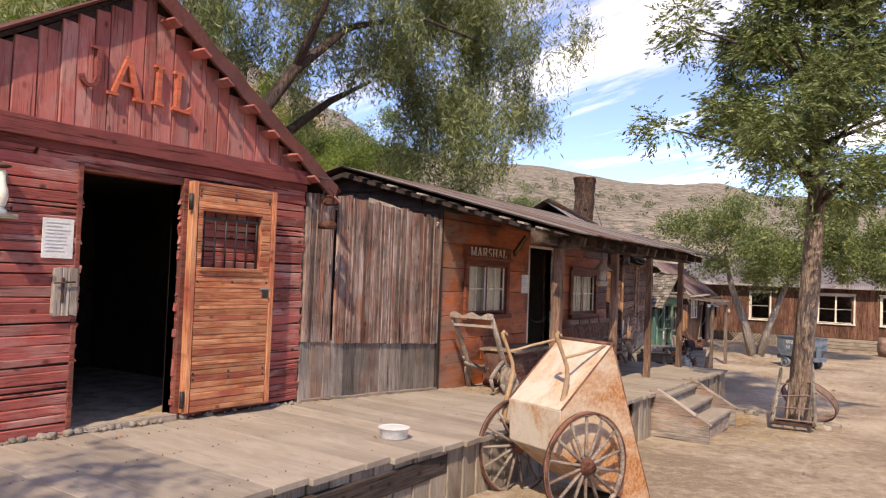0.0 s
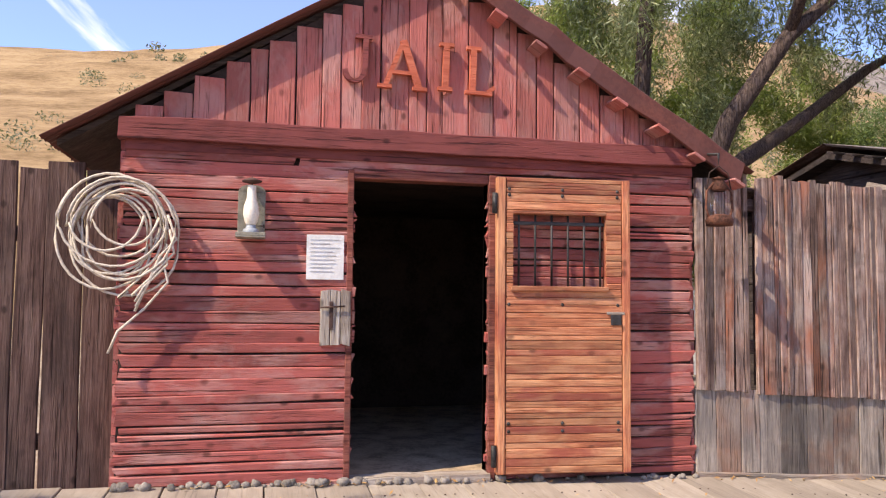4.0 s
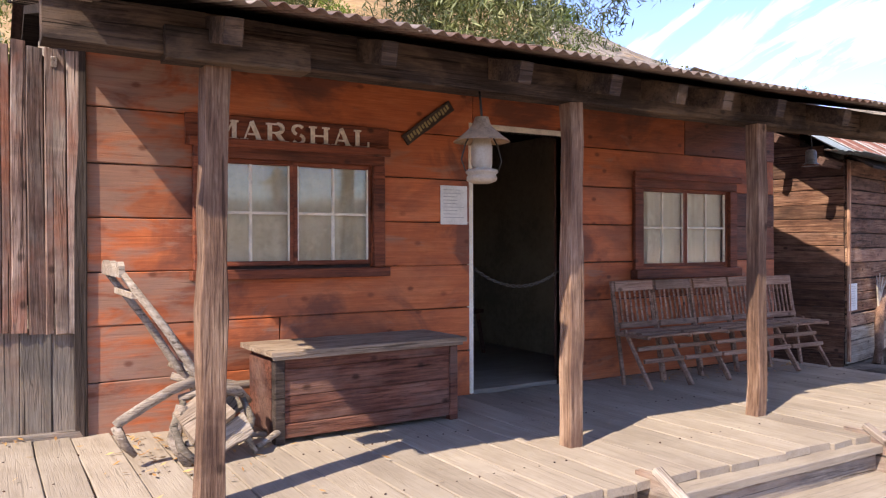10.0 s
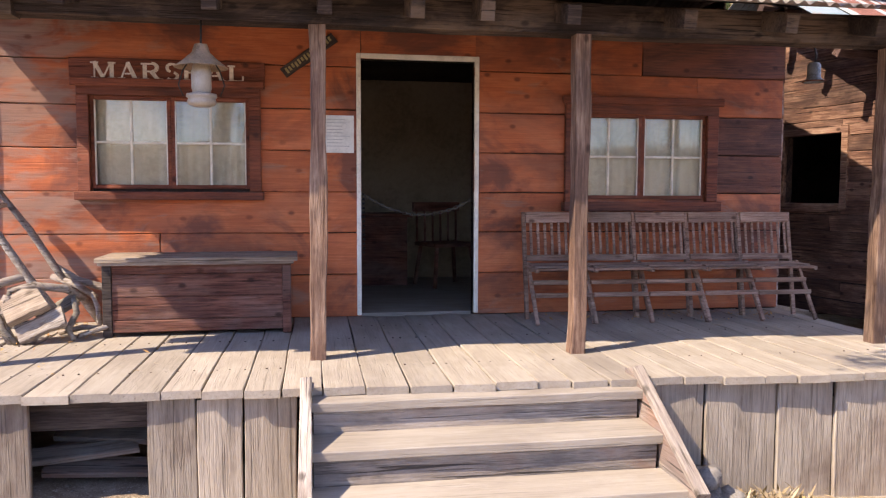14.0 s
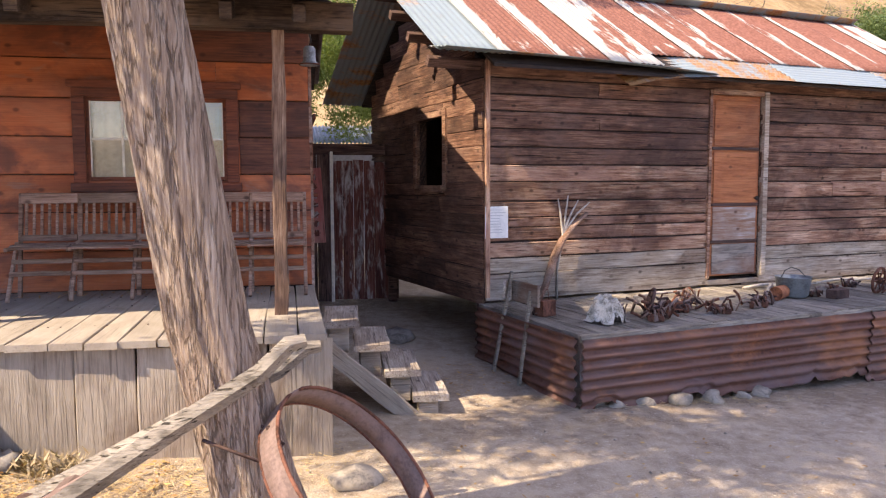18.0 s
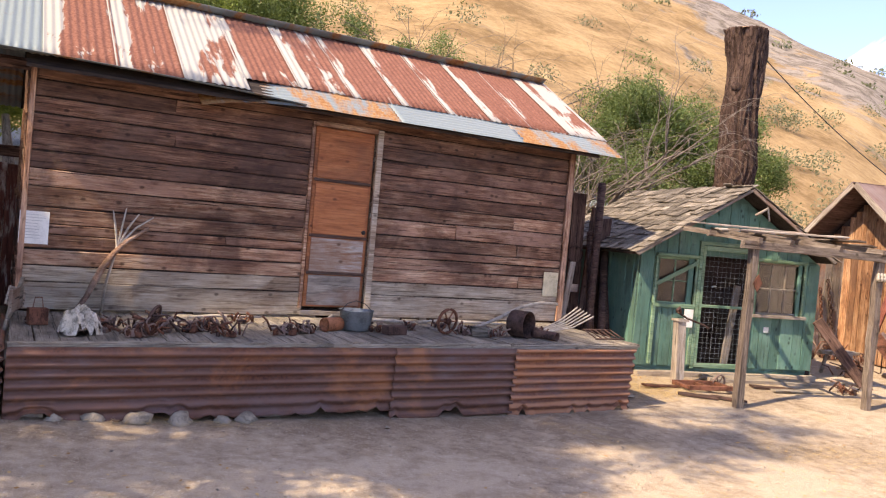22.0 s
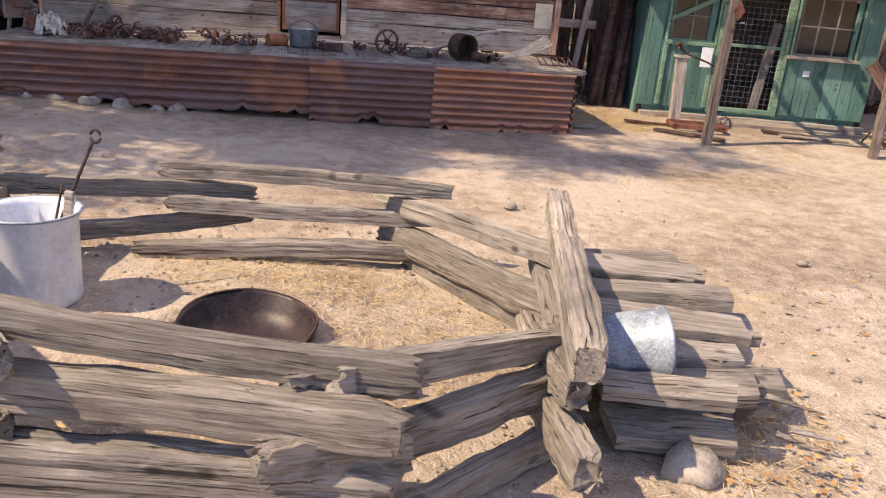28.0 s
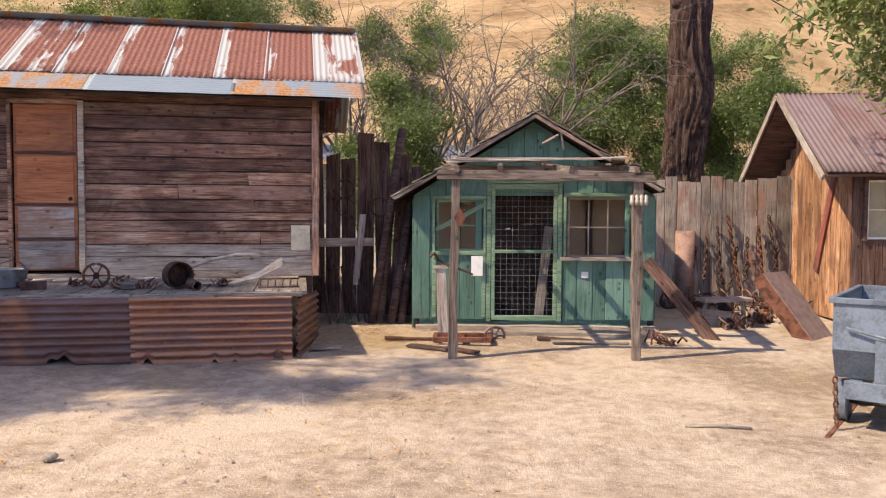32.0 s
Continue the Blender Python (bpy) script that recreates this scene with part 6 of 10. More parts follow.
# chest under the window
chest = thing("wooden_chest", "long dark brown wooden chest with a paler lid", "chest", pose(9.47, 4.72, deck_z(10), 0, 0, 1.5))
part("body", Geo().box(0.02, 1.23, 0.02, 0.47, 0.03, 0.5), M_CHEST, chest)
part("lid", plank(1.33, 0.55, 0.03, 3, 0.003, 0.006, 6), M_CHESTTOP, chest, "pale plank lid", pose(0.63, 0.23, 0.525, -90))
part("lid_edge", Geo().box(-0.02, 1.27, -0.04, -0.015, 0.49, 0.512), M_CHESTTOP, chest)
for a in (0.0, 1.19):
    part("corner_post", Geo().box(a, a + 0.06, -0.005, 0.055, 0.0, 0.5), M_DARK if a == 0 else M_CHEST, chest)
part("bottom_rail", Geo().box(0.06, 1.19, 0.003, 0.02, 0.03, 0.11), M_CHEST, chest)
part("top_rail", Geo().box(0.06, 1.19, 0.003, 0.02, 0.43, 0.5), M_CHEST, chest)
part("side_panel", Geo().box(-0.006, 0.02, 0.06, 0.43, 0.05, 0.48), M_CHEST, chest)
for k in range(2):
    hboard(chest, M_CHEST, 0.06, 1.19, 0.115 + k * 0.157, 0.268 + k * 0.157, 0.02, 0.01, "panel_board", 0, 0.001, 0.001)

# broken armchair
ac = thing("broken_armchair", "broken grey wooden armchair tipped back against the office wall", "chair", pose(8.98, 4.93, deck_z(9), 0, 0, 0))
for s, dy in ((-1, -0.28), (1, 0.28)):
    part("back_post", Geo().tube([(0.22, dy, 0.18), (0.05, dy, 0.42), (-0.12, dy * 1.02, 0.70), (-0.33, dy * 1.05, 0.99)], [0.046, 0.046, 0.042, 0.036], 8, rough=0.06, flat=0.5), M_OLDWOOD, ac)
    part("arm", Geo().tube([(0.04, dy * 1.05, 0.42), (-0.10, dy * 1.1, 0.38), (-0.24, dy * 1.15, 0.31), (-0.35, dy * 1.18, 0.25), (-0.37, dy * 1.18, 0.23)] if s < 0 else [(0.02, dy * 1.1, 0.44), (0.2, dy * 1.0, 0.33), (0.40, dy * 0.9, 0.27), (0.58, dy * 0.85, 0.275)], 0.027, 8, rough=0.05), M_OLDWOOD, ac)
    part("leg", Geo().tube([(-0.05 + 0.2 * (s > 0), dy * 1.2, 0.30), (-0.1 + 0.35 * (s > 0), dy * 1.3, 0.13), (-0.02 + 0.35 * (s > 0), dy * 1.35, 0.0)], [0.03, 0.036, 0.03], 8, rough=0.15), M_OLDWOOD, ac)
vs, fs = [], []
for i in range(25):
    f = i / 24
    y_ = -0.32 + 0.64 * f
    z_ = 1.03 + 0.022 * math.sin(f * math.pi * 5)
    vs += [(-0.35, y_, 0.972), (-0.322, y_, 0.972), (-0.322, y_, z_), (-0.35, y_, z_)]
for i in range(24):
    for k in range(4):
        fs.append((i * 4 + k, (i + 1) * 4 + k, (i + 1) * 4 + (k + 1) % 4, i * 4 + (k + 1) % 4))
fs += [(3, 2, 1, 0), (96, 97, 98, 99)]
g = Geo().add(vs, fs)
part("crest_rail", g, M_OLDWOOD, ac, "scalloped top rail")
part("lower_rail", Geo().box(-0.29, -0.25, -0.29, 0.29, 0.86, 0.895), M_OLDWOOD, ac)
part("seat", plank(0.24, 0.20, 0.06, 9, 0.008, 0.02, 5), M_CHESTTOP, ac, "loose pale plank seat", pose(0.05, -0.36, 0.245, -40, -24, 14))
part("seat_board", plank(0.30, 0.13, 0.05, 10, 0.01, 0.02, 5), M_OLDWOOD, ac, "", pose(0.16, -0.38, 0.11, -30, -24, 12))
part("seat_board", plank(0.26, 0.10, 0.035, 11, 0.01, 0.02, 5), M_RAIL, ac, "", pose(0.20, -0.18, 0.18, -60, -30, 30))
part("seat_rail", Geo().tube([(-0.06, -0.30, 0.33), (0.10, -0.31, 0.36), (0.27, -0.24, 0.33), (0.36, -0.14, 0.25)], [0.02, 0.026, 0.026, 0.02], 8, rough=0.08), M_OLDWOOD, ac)
part("seat_rail", Geo().tube([(0.02, 0.28, 0.36), (0.20, 0.24, 0.30), (0.36, 0.14, 0.22)], [0.022, 0.026, 0.02], 8, rough=0.08), M_OLDWOOD, ac)
part("front_leg", Geo().tube([(-0.04, -0.33, 0.32), (-0.10, -0.37, 0.20), (-0.07, -0.40, 0.09), (0.02, -0.42, 0.0)], [0.016, 0.022, 0.024, 0.018], 9, rough=0.1), M_RAIL, ac, "bowed front leg")
part("front_leg", Geo().tube([(0.30, -0.20, 0.30), (0.34, -0.26, 0.17), (0.30, -0.31, 0.07), (0.34, -0.34, 0.0)], [0.015, 0.021, 0.021, 0.017], 9, rough=0.1), M_RAIL, ac, "bowed front leg")
part("arm_support", Geo().tube([(-0.37, -0.33, 0.23), (-0.33, -0.34, 0.13), (-0.28, -0.33, 0.07)], [0.026, 0.022, 0.014], 8, rough=0.1), M_OLDWOOD, ac)
part("stretcher", Geo().tube([(-0.04, -0.36, 0.10), (0.12, -0.37, 0.13), (0.30, -0.30, 0.08)], [0.018, 0.022, 0.016], 7, rough=0.12), M_OLDWOOD, ac)
part("arm_support", Geo().tube([(0.56, 0.22, 0.275), (0.63, 0.12, 0.17), (0.62, 0.05, 0.08), (0.70, 0.0, 0.0)], [0.026, 0.028, 0.024, 0.016], 8, rough=0.1), M_OLDWOOD, ac)
for k, (a, b_) in enumerate((((0.10, -0.36, 0.0), (0.16, -0.30, 0.20)), ((0.40, 0.05, 0.0), (0.34, 0.10, 0.26)), ((0.18, -0.10, 0.01), (0.46, -0.16, 0.05)), ((0.36, -0.30, 0.02), (0.60, -0.12, 0.06)))):
    a, b_ = Vector(a), Vector(b_)
    part("broken_stick", Geo().tube([a, (a + b_) / 2 + Vector((0.02, 0.0, 0.02)), b_], [0.016, 0.02, 0.012], 7, rough=0.15, seed=k), M_OLDWOOD, ac)

# the row of five folding seats
row = thing("folding_seat", "weathered brown slatted folding seat in a joined row", "chair", pose(12.53, 5.20, deck_z(13)), "row of folding seats")
SW = 0.445
part("back_rail", plank(SW - 0.02, 0.085, 0.022, 3, 0.002, 0.003), M_CHAIR, row, "", pose(SW / 2, 0.0, 0.80, -8))
part("mid_rail", plank(SW - 0.02, 0.05, 0.02, 4, 0.002, 0.003), M_CHAIR, row, "", pose(SW / 2, -0.06, 0.48, -8))
for k in range(7):
    xx = 0.05 + k * (SW - 0.1) / 6
    part("back_slat", Geo().box(-0.011, 0.011, -0.006, 0.006, 0, 0.29), M_CHAIR, row, "", pose(xx, -0.056, 0.50, -10))
for a in (0.0, SW):
    part("back_upright", Geo().box(-0.016, 0.016, -0.014, 0.014, 0, 0.92), M_CHAIR, row, "", pose(a, -0.13, -0.065, -10) @ pose(0, 0, 0.0))
    part("front_leg", Geo().box(-0.014, 0.014, -0.014, 0.014, -0.03, 0.50), M_CHAIR, row, "", pose(a, -0.40, 0.03, -33))
    part("seat_side", Geo().box(-0.014, 0.014, -0.40, -0.02, 0.395, 0.425), M_CHAIR, row, "", pose(a, 0, 0))
for k in range(4):
    part("seat_slat", plank(SW - 0.01, 0.075, 0.018, 20 + k, 0.002, 0.003), M_CHAIR, row, "", pose(SW / 2, -0.10 - k * 0.09, 0.432 - 0.012 * (k == 3), -90))
for zz, yy in ((0.29, -0.27), (0.20, -0.34)):
    part("stretcher", Geo().box(0, SW, yy - 0.012, yy + 0.012, zz, zz + 0.035), M_CHAIR, row)
for k in range(1, 5):
    c_ = copy_thing(row, pose(12.53 + k * 0.456, 5.20 - 0.01 * k, deck_z(13), 0, 0, (0, 0.6, -0.5, 0.8, -1.2)[k]))

# white basin on the boardwalk
wp = thing("enamel_basin", "white enamel basin with rusty chips standing on the boards", "basin", pose(5.36, 3.77, deck_z(5.36) - 0.058) @ Matrix.Diagonal((0.8, 0.8, 0.62, 1)))
part("bowl", Geo().lathe([(0.0, 0.004), (0.135, 0.0), (0.145, 0.02), (0.155, 0.13), (0.168, 0.142), (0.172, 0.15), (0.16, 0.152), (0.148, 0.13), (0.138, 0.02), (0.0, 0.014)], 32), M_ENAMEL, wp)
part("lid", Geo().lathe([(0.0, 0.152), (0.10, 0.150), (0.16, 0.145)], 32), M_ENAMEL, wp)

# chain across the doorway, and dim furniture inside
ch = thing("door_chain", "sagging steel chain across the dark doorway", "chain")
chain("chain_strand", (11.26, MY + 0.02, 2.07), (12.15, MY + 0.02, 2.03), 0.15, ch, plain("chain_grey", (0.15, 0.14, 0.13), 0.6, 0.3, 0.2, 9), 0.04, 0.0034)
chain("hanging_end", (11.27, MY + 0.0, 2.06), (11.27, MY + 0.0, 1.60), 0.0, ch, M_IRON)
ic = thing("office_chair", "dim wooden armchair inside the office", "chair", pose(12.25, 7.3, 1.10, 0, 0, 20))
part("seat", Geo().box(-0.25, 0.25, -0.23, 0.23, 0.42, 0.46), M_CHEST, ic)
for a in (-0.2, 0.2):
    for b_ in (-0.18, 0.18):
        part("leg", Geo().tube([(a, b_, 0.42), (a * 1.25, b_ * 1.25, 0.0)], 0.022, 8), M_CHEST, ic)
part("back_rail", Geo().box(-0.28, 0.28, 0.18, 0.23, 0.78, 0.88), M_CHEST, ic)
for k in range(6):
    part("spindle", Geo().tube([(-0.24 + 0.096 * k, 0.19, 0.46), (-0.24 + 0.096 * k, 0.2, 0.78)], 0.012, 6), M_CHEST, ic)
desk = thing("dark_desk", "dark wooden desk in the dim office", "desk", pose(11.35, 7.6, 1.10))
part("top", Geo().box(-0.1, 0.55, -0.3, 0.3, 0.72, 0.76), M_CHEST, desk)
part("body", Geo().box(-0.05, 0.5, -0.25, 0.25, 0.0, 0.72), M_CHEST, desk)

# small bell-shaped insulator lamp under the porch end
pb = thing("porch_bell", "small grey metal bell hung under the porch roof", "bell", pose(14.86, 4.97, 2.98))
part("dome", Geo().lathe([(0.0, 0.15), (0.035, 0.15), (0.05, 0.13), (0.052, 0.03), (0.085, 0.0), (0.08, -0.005), (0.045, 0.03), (0.042, 0.12), (0.0, 0.14)], 22), M_GALV, pb)
part("rim", Geo().tube([(0.083 * math.cos(t), 0.083 * math.sin(t), 0.0) for t in [2 * math.pi * k / 24 for k in range(25)]], 0.006, 6, cap=False), M_RUST, pb, "rusty rim")
part("hook", Geo().tube([(0, 0, 0.15), (0.015, 0, 0.2), (0, 0, 0.26), (0, 0, 0.5)], 0.007, 6), M_IRON, pb)

# dead leaves and splinters blown under the broken chair and the seats
r_ = np.random.default_rng(31)
C, A, B = [], [], []
for (x_, y_, rx, ry, n) in ((9.1, 4.95, 0.35, 0.3, 130), (9.0, 4.6, 0.4, 0.3, 40), (14.2, 5.0, 0.4, 0.25, 60), (13.2, 5.1, 0.7, 0.2, 50), (4.0, 4.6, 2.0, 0.8, 50), (8.0, 4.3, 2.0, 0.8, 50), (3.6, 5.32, 1.2, 0.06, 90), (7.2, 5.3, 1.2, 0.06, 60)):
    px, py = x_ + rx * r_.uniform(-1, 1, n), y_ + ry * r_.uniform(-1, 1, n)
    a = r_.random(n) * 2 * math.pi
    L = 0.012 + 0.018 * r_.random(n)
    C.append(np.stack([px, py, np.array([deck_z(q) - deck_drop(q) * max(0.0, (5.4 - w_)) / 2.05 for q, w_ in zip(px, py)]) + 0.012 + 0.012 * r_.random(n)], 1))
    A.append(np.stack([np.cos(a) * L, np.sin(a) * L, (r_.random(n) - 0.5) * L], 1))
    B.append(np.stack([-np.sin(a) * L * 0.6, np.cos(a) * L * 0.6, (r_.random(n) - 0.5) * L * 0.6], 1))
tagged(quads("deck_leaves", np.concatenate(C), np.concatenate(A), np.concatenate(B), M_LITTER), "dry curled leaves blown onto the boardwalk", "leaves", kind="stuff")


# ---- the tipped two-wheeled cart ----
cart = thing("dump_cart", "rusty cream two-wheeled dump cart tipped on its nose beside the boardwalk", "cart")


def spoked_wheel(parent, m, r, spokes=14, wide=0.045, name="wheel"):
    w = part(name, Geo().tube([(r * 0.955 * math.cos(t), 0, r * 0.955 * math.sin(t)) for t in [2 * math.pi * k / 40 for k in range(41)]], 0.022, 8, cap=False), M_SPOKE, parent, "", m)
    n = 40
    vs, fs = [], []
    for k in range(n):
        t = 2 * math.pi * k / n
        for rr, yy in ((r, -wide / 2), (r, wide / 2), (r * 0.955, wide / 2), (r * 0.955, -wide / 2)):
            vs.append((rr * math.cos(t), yy, rr * math.sin(t)))
    for k in range(n):
        k2 = (k + 1) % n
        for q in range(4):
            q2 = (q + 1) % 4
            fs.append((k * 4 + q, k2 * 4 + q, k2 * 4 + q2, k * 4 + q2))
    part("tyre", Geo().add(vs, fs, None, True), M_RUST, w, "rusted iron tyre")
    part("hub", Geo().lathe([(0.0, -0.085), (0.035, -0.085), (0.045, -0.06), (0.075, -0.03), (0.08, 0.0), (0.07, 0.035), (0.045, 0.07), (0.035, 0.09), (0.0, 0.09)], 18, pose(0, 0, 0, 90)), M_RUST, w, "rusted iron hub")
    for k in range(spokes):
        t = 2 * math.pi * k / spokes
        part("spoke", Geo().tube([(0.06 * math.cos(t), 0, 0.06 * math.sin(t)), (0.25 * r * math.cos(t), 0, 0.25 * r * math.sin(t)), (0.94 * r * math.cos(t), 0, 0.94 * r * math.sin(t))], [0.02, 0.018, 0.015], 6, flat=0.8), M_SPOKE, w)
    return w


# its own frame: x forwards along the body, y along the axle
cart.matrix_basis = pose(6.48, 2.69, 0, 0, 0, -25)
spoked_wheel(cart, pose(-0.19, -0.47, 1.075, 0, 12, 0), 0.45)
spoked_wheel(cart, pose(-0.19, 0.43, 1.065, 0, 3, 0), 0.45)
part("axle", Geo().tube([(-0.19, -0.49, 1.075), (-0.19, 0.45, 1.065)], 0.03, 10), M_RUST2, cart)
prof = [(0.74, 0.58), (0.18, 2.05), (-0.38, 1.52), (-0.36, 1.16), (0.12, 0.82)]
for yy in (-0.36, 0.33):
    part("side_plate", Geo().prism(prof[::-1], yy - 0.008, yy + 0.008), M_CARTSIDE, cart, "orange-rusted side plate")
for a, b_ in ((1, 2), (2, 3), (3, 4), (4, 0)):
    (xa, za), (xb, zb) = prof[a], prof[b_]
    L = math.hypot(xb - xa, zb - za)
    ang = -math.degrees(math.atan2(zb - za, xb - xa))
    part("end_plate", Geo().box(0, L, -0.336, 0.336, -0.008, 0.008), M_CART, cart, "cream painted end plate", pose(xa, -0.015, za, 0, ang, 0))
for yy in (-0.36, 0.33):
    part("rim", Geo().tube([(0.75, yy, 0.56), (0.19, yy, 2.06)], 0.009, 8), M_CARTDARK, cart, "dark rusty rim bar")
    part("rim", Geo().tube([(0.19, yy, 2.06), (-0.38, yy, 1.53)], 0.010, 6), M_CARTDARK, cart)
part("rim", Geo().tube([(0.19, -0.38, 2.065), (0.19, 0.35, 2.065)], 0.016, 8), M_CARTDARK, cart)
part("rim", Geo().tube([(0.75, -0.38, 0.57), (0.75, 0.35, 0.57)], 0.018, 8), M_CARTDARK, cart)
part("inner_plate", Geo().box(0, 1.5, -0.33, 0.33, -0.006, 0.006), M_CARTDARK, cart, "dark rusted inner plate", pose(0.14, -0.015, 2.0, 0, 69.5, 0))
for yy in (-0.28, 0.46):
    dz = 0.05 if yy < 0 else 0.0
    hp = [(-0.19, yy, 1.10), (-0.34, yy, 1.30), (-0.32, yy, 1.48), (-0.275, yy, 1.62 + dz), (-0.25, yy, 1.74 + dz), (-0.262, yy, 1.83 + dz), (-0.305, yy, 1.92 + dz), (-0.352, yy, 2.02 + dz), (-0.380, yy, 2.07 + dz), (-0.385, yy, 2.10 + dz), (-0.368, yy, 2.115 + dz), (-0.345, yy, 2.105 + dz), (-0.33, yy, 2.075 + dz)]
    part("handle", Geo().tube(hp, [0.026, 0.026, 0.025, 0.024, 0.022, 0.018, 0.016, 0.018, 0.018, 0.018, 0.017, 0.016, 0.012], 12, rough=0.004), M_HANDLE, cart, "curved pale wooden handle")
    part("brace", Geo().tube([(-0.29, yy, 1.93 + 0.02 * (yy < 0)), (-0.06, yy * 0.95, 1.985), (0.17, yy * 0.85 - 0.06, 2.05)], 0.0125, 8, rough=0.004), M_HANDLE, cart)
    part("iron_strap", Geo().tube([(-0.33, yy, 1.27), (-0.19, yy, 1.07)], 0.018, 6), M_RUST2, cart)
part("cross_bar", Geo().tube([(-0.34, -0.32, 1.30), (-0.34, 0.50, 1.30)], 0.02, 8), M_HANDLE, cart)

# ---- the cedar by the porch ----
def limb(pts, radii, n=12, rough=0.05, seed=0):
    return Geo().tube(pts, radii, n, rough=rough, seed=seed)


def furrowed(path, radii, n=120, seg=84, deep=0.12, seed=0):
    """A trunk whose bark runs in broken ridges."""
    vs, fs = [], []
    path = [Vector(p) for p in path]
    for i in range(seg + 1):
        f = i / seg * (len(path) - 1)
        k = min(int(f), len(path) - 2)
        p = path[k].lerp(path[k + 1], f - k)
        r = radii[k] + (radii[k + 1] - radii[k]) * (f - k)
        for j in range(n):
            t = 2 * math.pi * j / n
            a1 = t + 0.35 * noise.noise(Vector((math.cos(t), math.sin(t), p.z * 0.9 + seed)))
            d = 1 + deep * 0.5 * noise.noise(Vector((math.cos(a1) * 2.2, math.sin(a1) * 2.2, p.z * 0.5 + seed))) + deep * (0.55 - 1.6 * abs(noise.noise(Vector((math.cos(a1) * 4.6, math.sin(a1) * 4.6, p.z * 0.55 + seed))))) * 0.6 + deep * (0.3 - abs(noise.noise(Vector((math.cos(a1) * 11, math.sin(a1) * 11, p.z * 1.3 + seed))))) * 0.5
            d += deep * (0.16 - 0.75 * abs(noise.noise(Vector((math.cos(a1) * 9.5, math.sin(a1) * 9.5, p.z * 0.8 + seed + 5)))))
            vs.append((p.x + math.cos(t) * r * d, p.y + math.sin(t) * r * d, p.z))
    for i in range(seg):
        for j in range(n):
            j2 = (j + 1) % n
            fs.append((i * n + j, i * n + j2, (i + 1) * n + j2, (i + 1) * n + j))
    fs.append(tuple(range(seg * n, seg * n + n)))
    return Geo().add(vs, fs, None, True)


def crown(name, clumps, per, leaf, material, parent, seed, droop=0.0, spread=1.0, fan=False):
    """Leaves in many small sprays. clumps: (x, y, z, rx, ry, rz, weight)."""
    r_ = np.random.default_rng(seed)
    C, A, B = [], [], []
    for (x, y, z, rx, ry, rz, wgt) in clumps:
        n_sp = max(3, int(per * wgt))
        d = unit(n_sp, r_)
        rad = r_.random(n_sp) ** 0.42
        ctr = np.array([x, y, z]) + d * rad[:, None] * np.array([rx, ry, rz])
        keep = np.array([noise.noise(Vector(p) * (1.25 if fan else 0.9) + Vector((seed, 0, 0))) > (0.07 if fan else -0.08 if droop > 0.6 else -0.22) for p in ctr])
        ctr, d = ctr[keep], d[keep]
        m = 16
        if fan:
            # flat drooping fronds: leaflets set along a spine, outwards and down
            out_ = d * np.array([1, 1, 0.35]) + 0.5 * unit(len(ctr), r_)
            out_[:, 2] -= 0.25
            out_ /= np.linalg.norm(out_, axis=1)[:, None]
            side = np.cross(out_, np.array([0.05, 0.03, 1.0]) + 0.35 * unit(len(ctr), r_))
            side /= np.linalg.norm(side, axis=1)[:, None]
            for k in range(m):
                u_, v_ = (k + 0.5) / m, (1 if k % 2 else -1)
                reach = 0.30 * spread * (0.7 + 0.6 * r_.random(len(ctr)))
                p = ctr + out_ * (u_ * reach)[:, None] + side * (v_ * 0.30 * (1.05 - u_) * reach)[:, None]
                p[:, 2] -= 0.10 * u_ * u_
                a = out_ * 0.8 + side * v_ * 0.6 + 0.25 * unit(len(ctr), r_)
                a /= np.linalg.norm(a, axis=1)[:, None]
                s = leaf * (0.75 + 0.6 * r_.random(len(ctr)))
                C.append(p)
                A.append(a * s[:, None] * 1.25)
                B.append(np.cross(a, unit(len(ctr), r_)) * (s * 0.75)[:, None])
            continue
        for k in range(m):
            ax = unit(len(ctr), r_)
            off = ax * (r_.random(len(ctr)) ** 0.5 * 0.26 * spread)[:, None]
            off[:, 2] -= droop * r_.random(len(ctr)) * 0.35
            if droop > 0.6:
                off[:, :2] *= 0.5
                off[:, 2] -= 0.55 * r_.random(len(ctr))
            a = unit(len(ctr), r_)
            a[:, 2] -= droop
            a /= np.linalg.norm(a, axis=1)[:, None]
            b = np.cross(a, unit(len(ctr), r_))
            s = leaf * (0.6 + 0.8 * r_.random(len(ctr)))
            C.append(ctr + off)
            A.append(a * s[:, None] * (1.45 if droop > 0.6 else 1.0))
            B.append(b * (s * (0.5 if droop > 0.6 else 0.8))[:, None])
    return quads(name, np.concatenate(C), np.concatenate(A), np.concatenate(B), material, parent)


def blobs(center, radius, n, size, seed, squash=0.8):
    r_ = random.Random(seed)
    out = []
    for _ in range(n):
        while True:
            p = Vector((r_.uniform(-1, 1), r_.uniform(-1, 1), r_.uniform(-1, 1)))
            if 0.25 < p.length < 1:
                break
        s = size * (0.6 + 0.8 * r_.random())
        out.append((center[0] + p.x * radius[0], center[1] + p.y * radius[1], center[2] + p.z * radius[2], s, s, s * squash, 1.0))
    return out


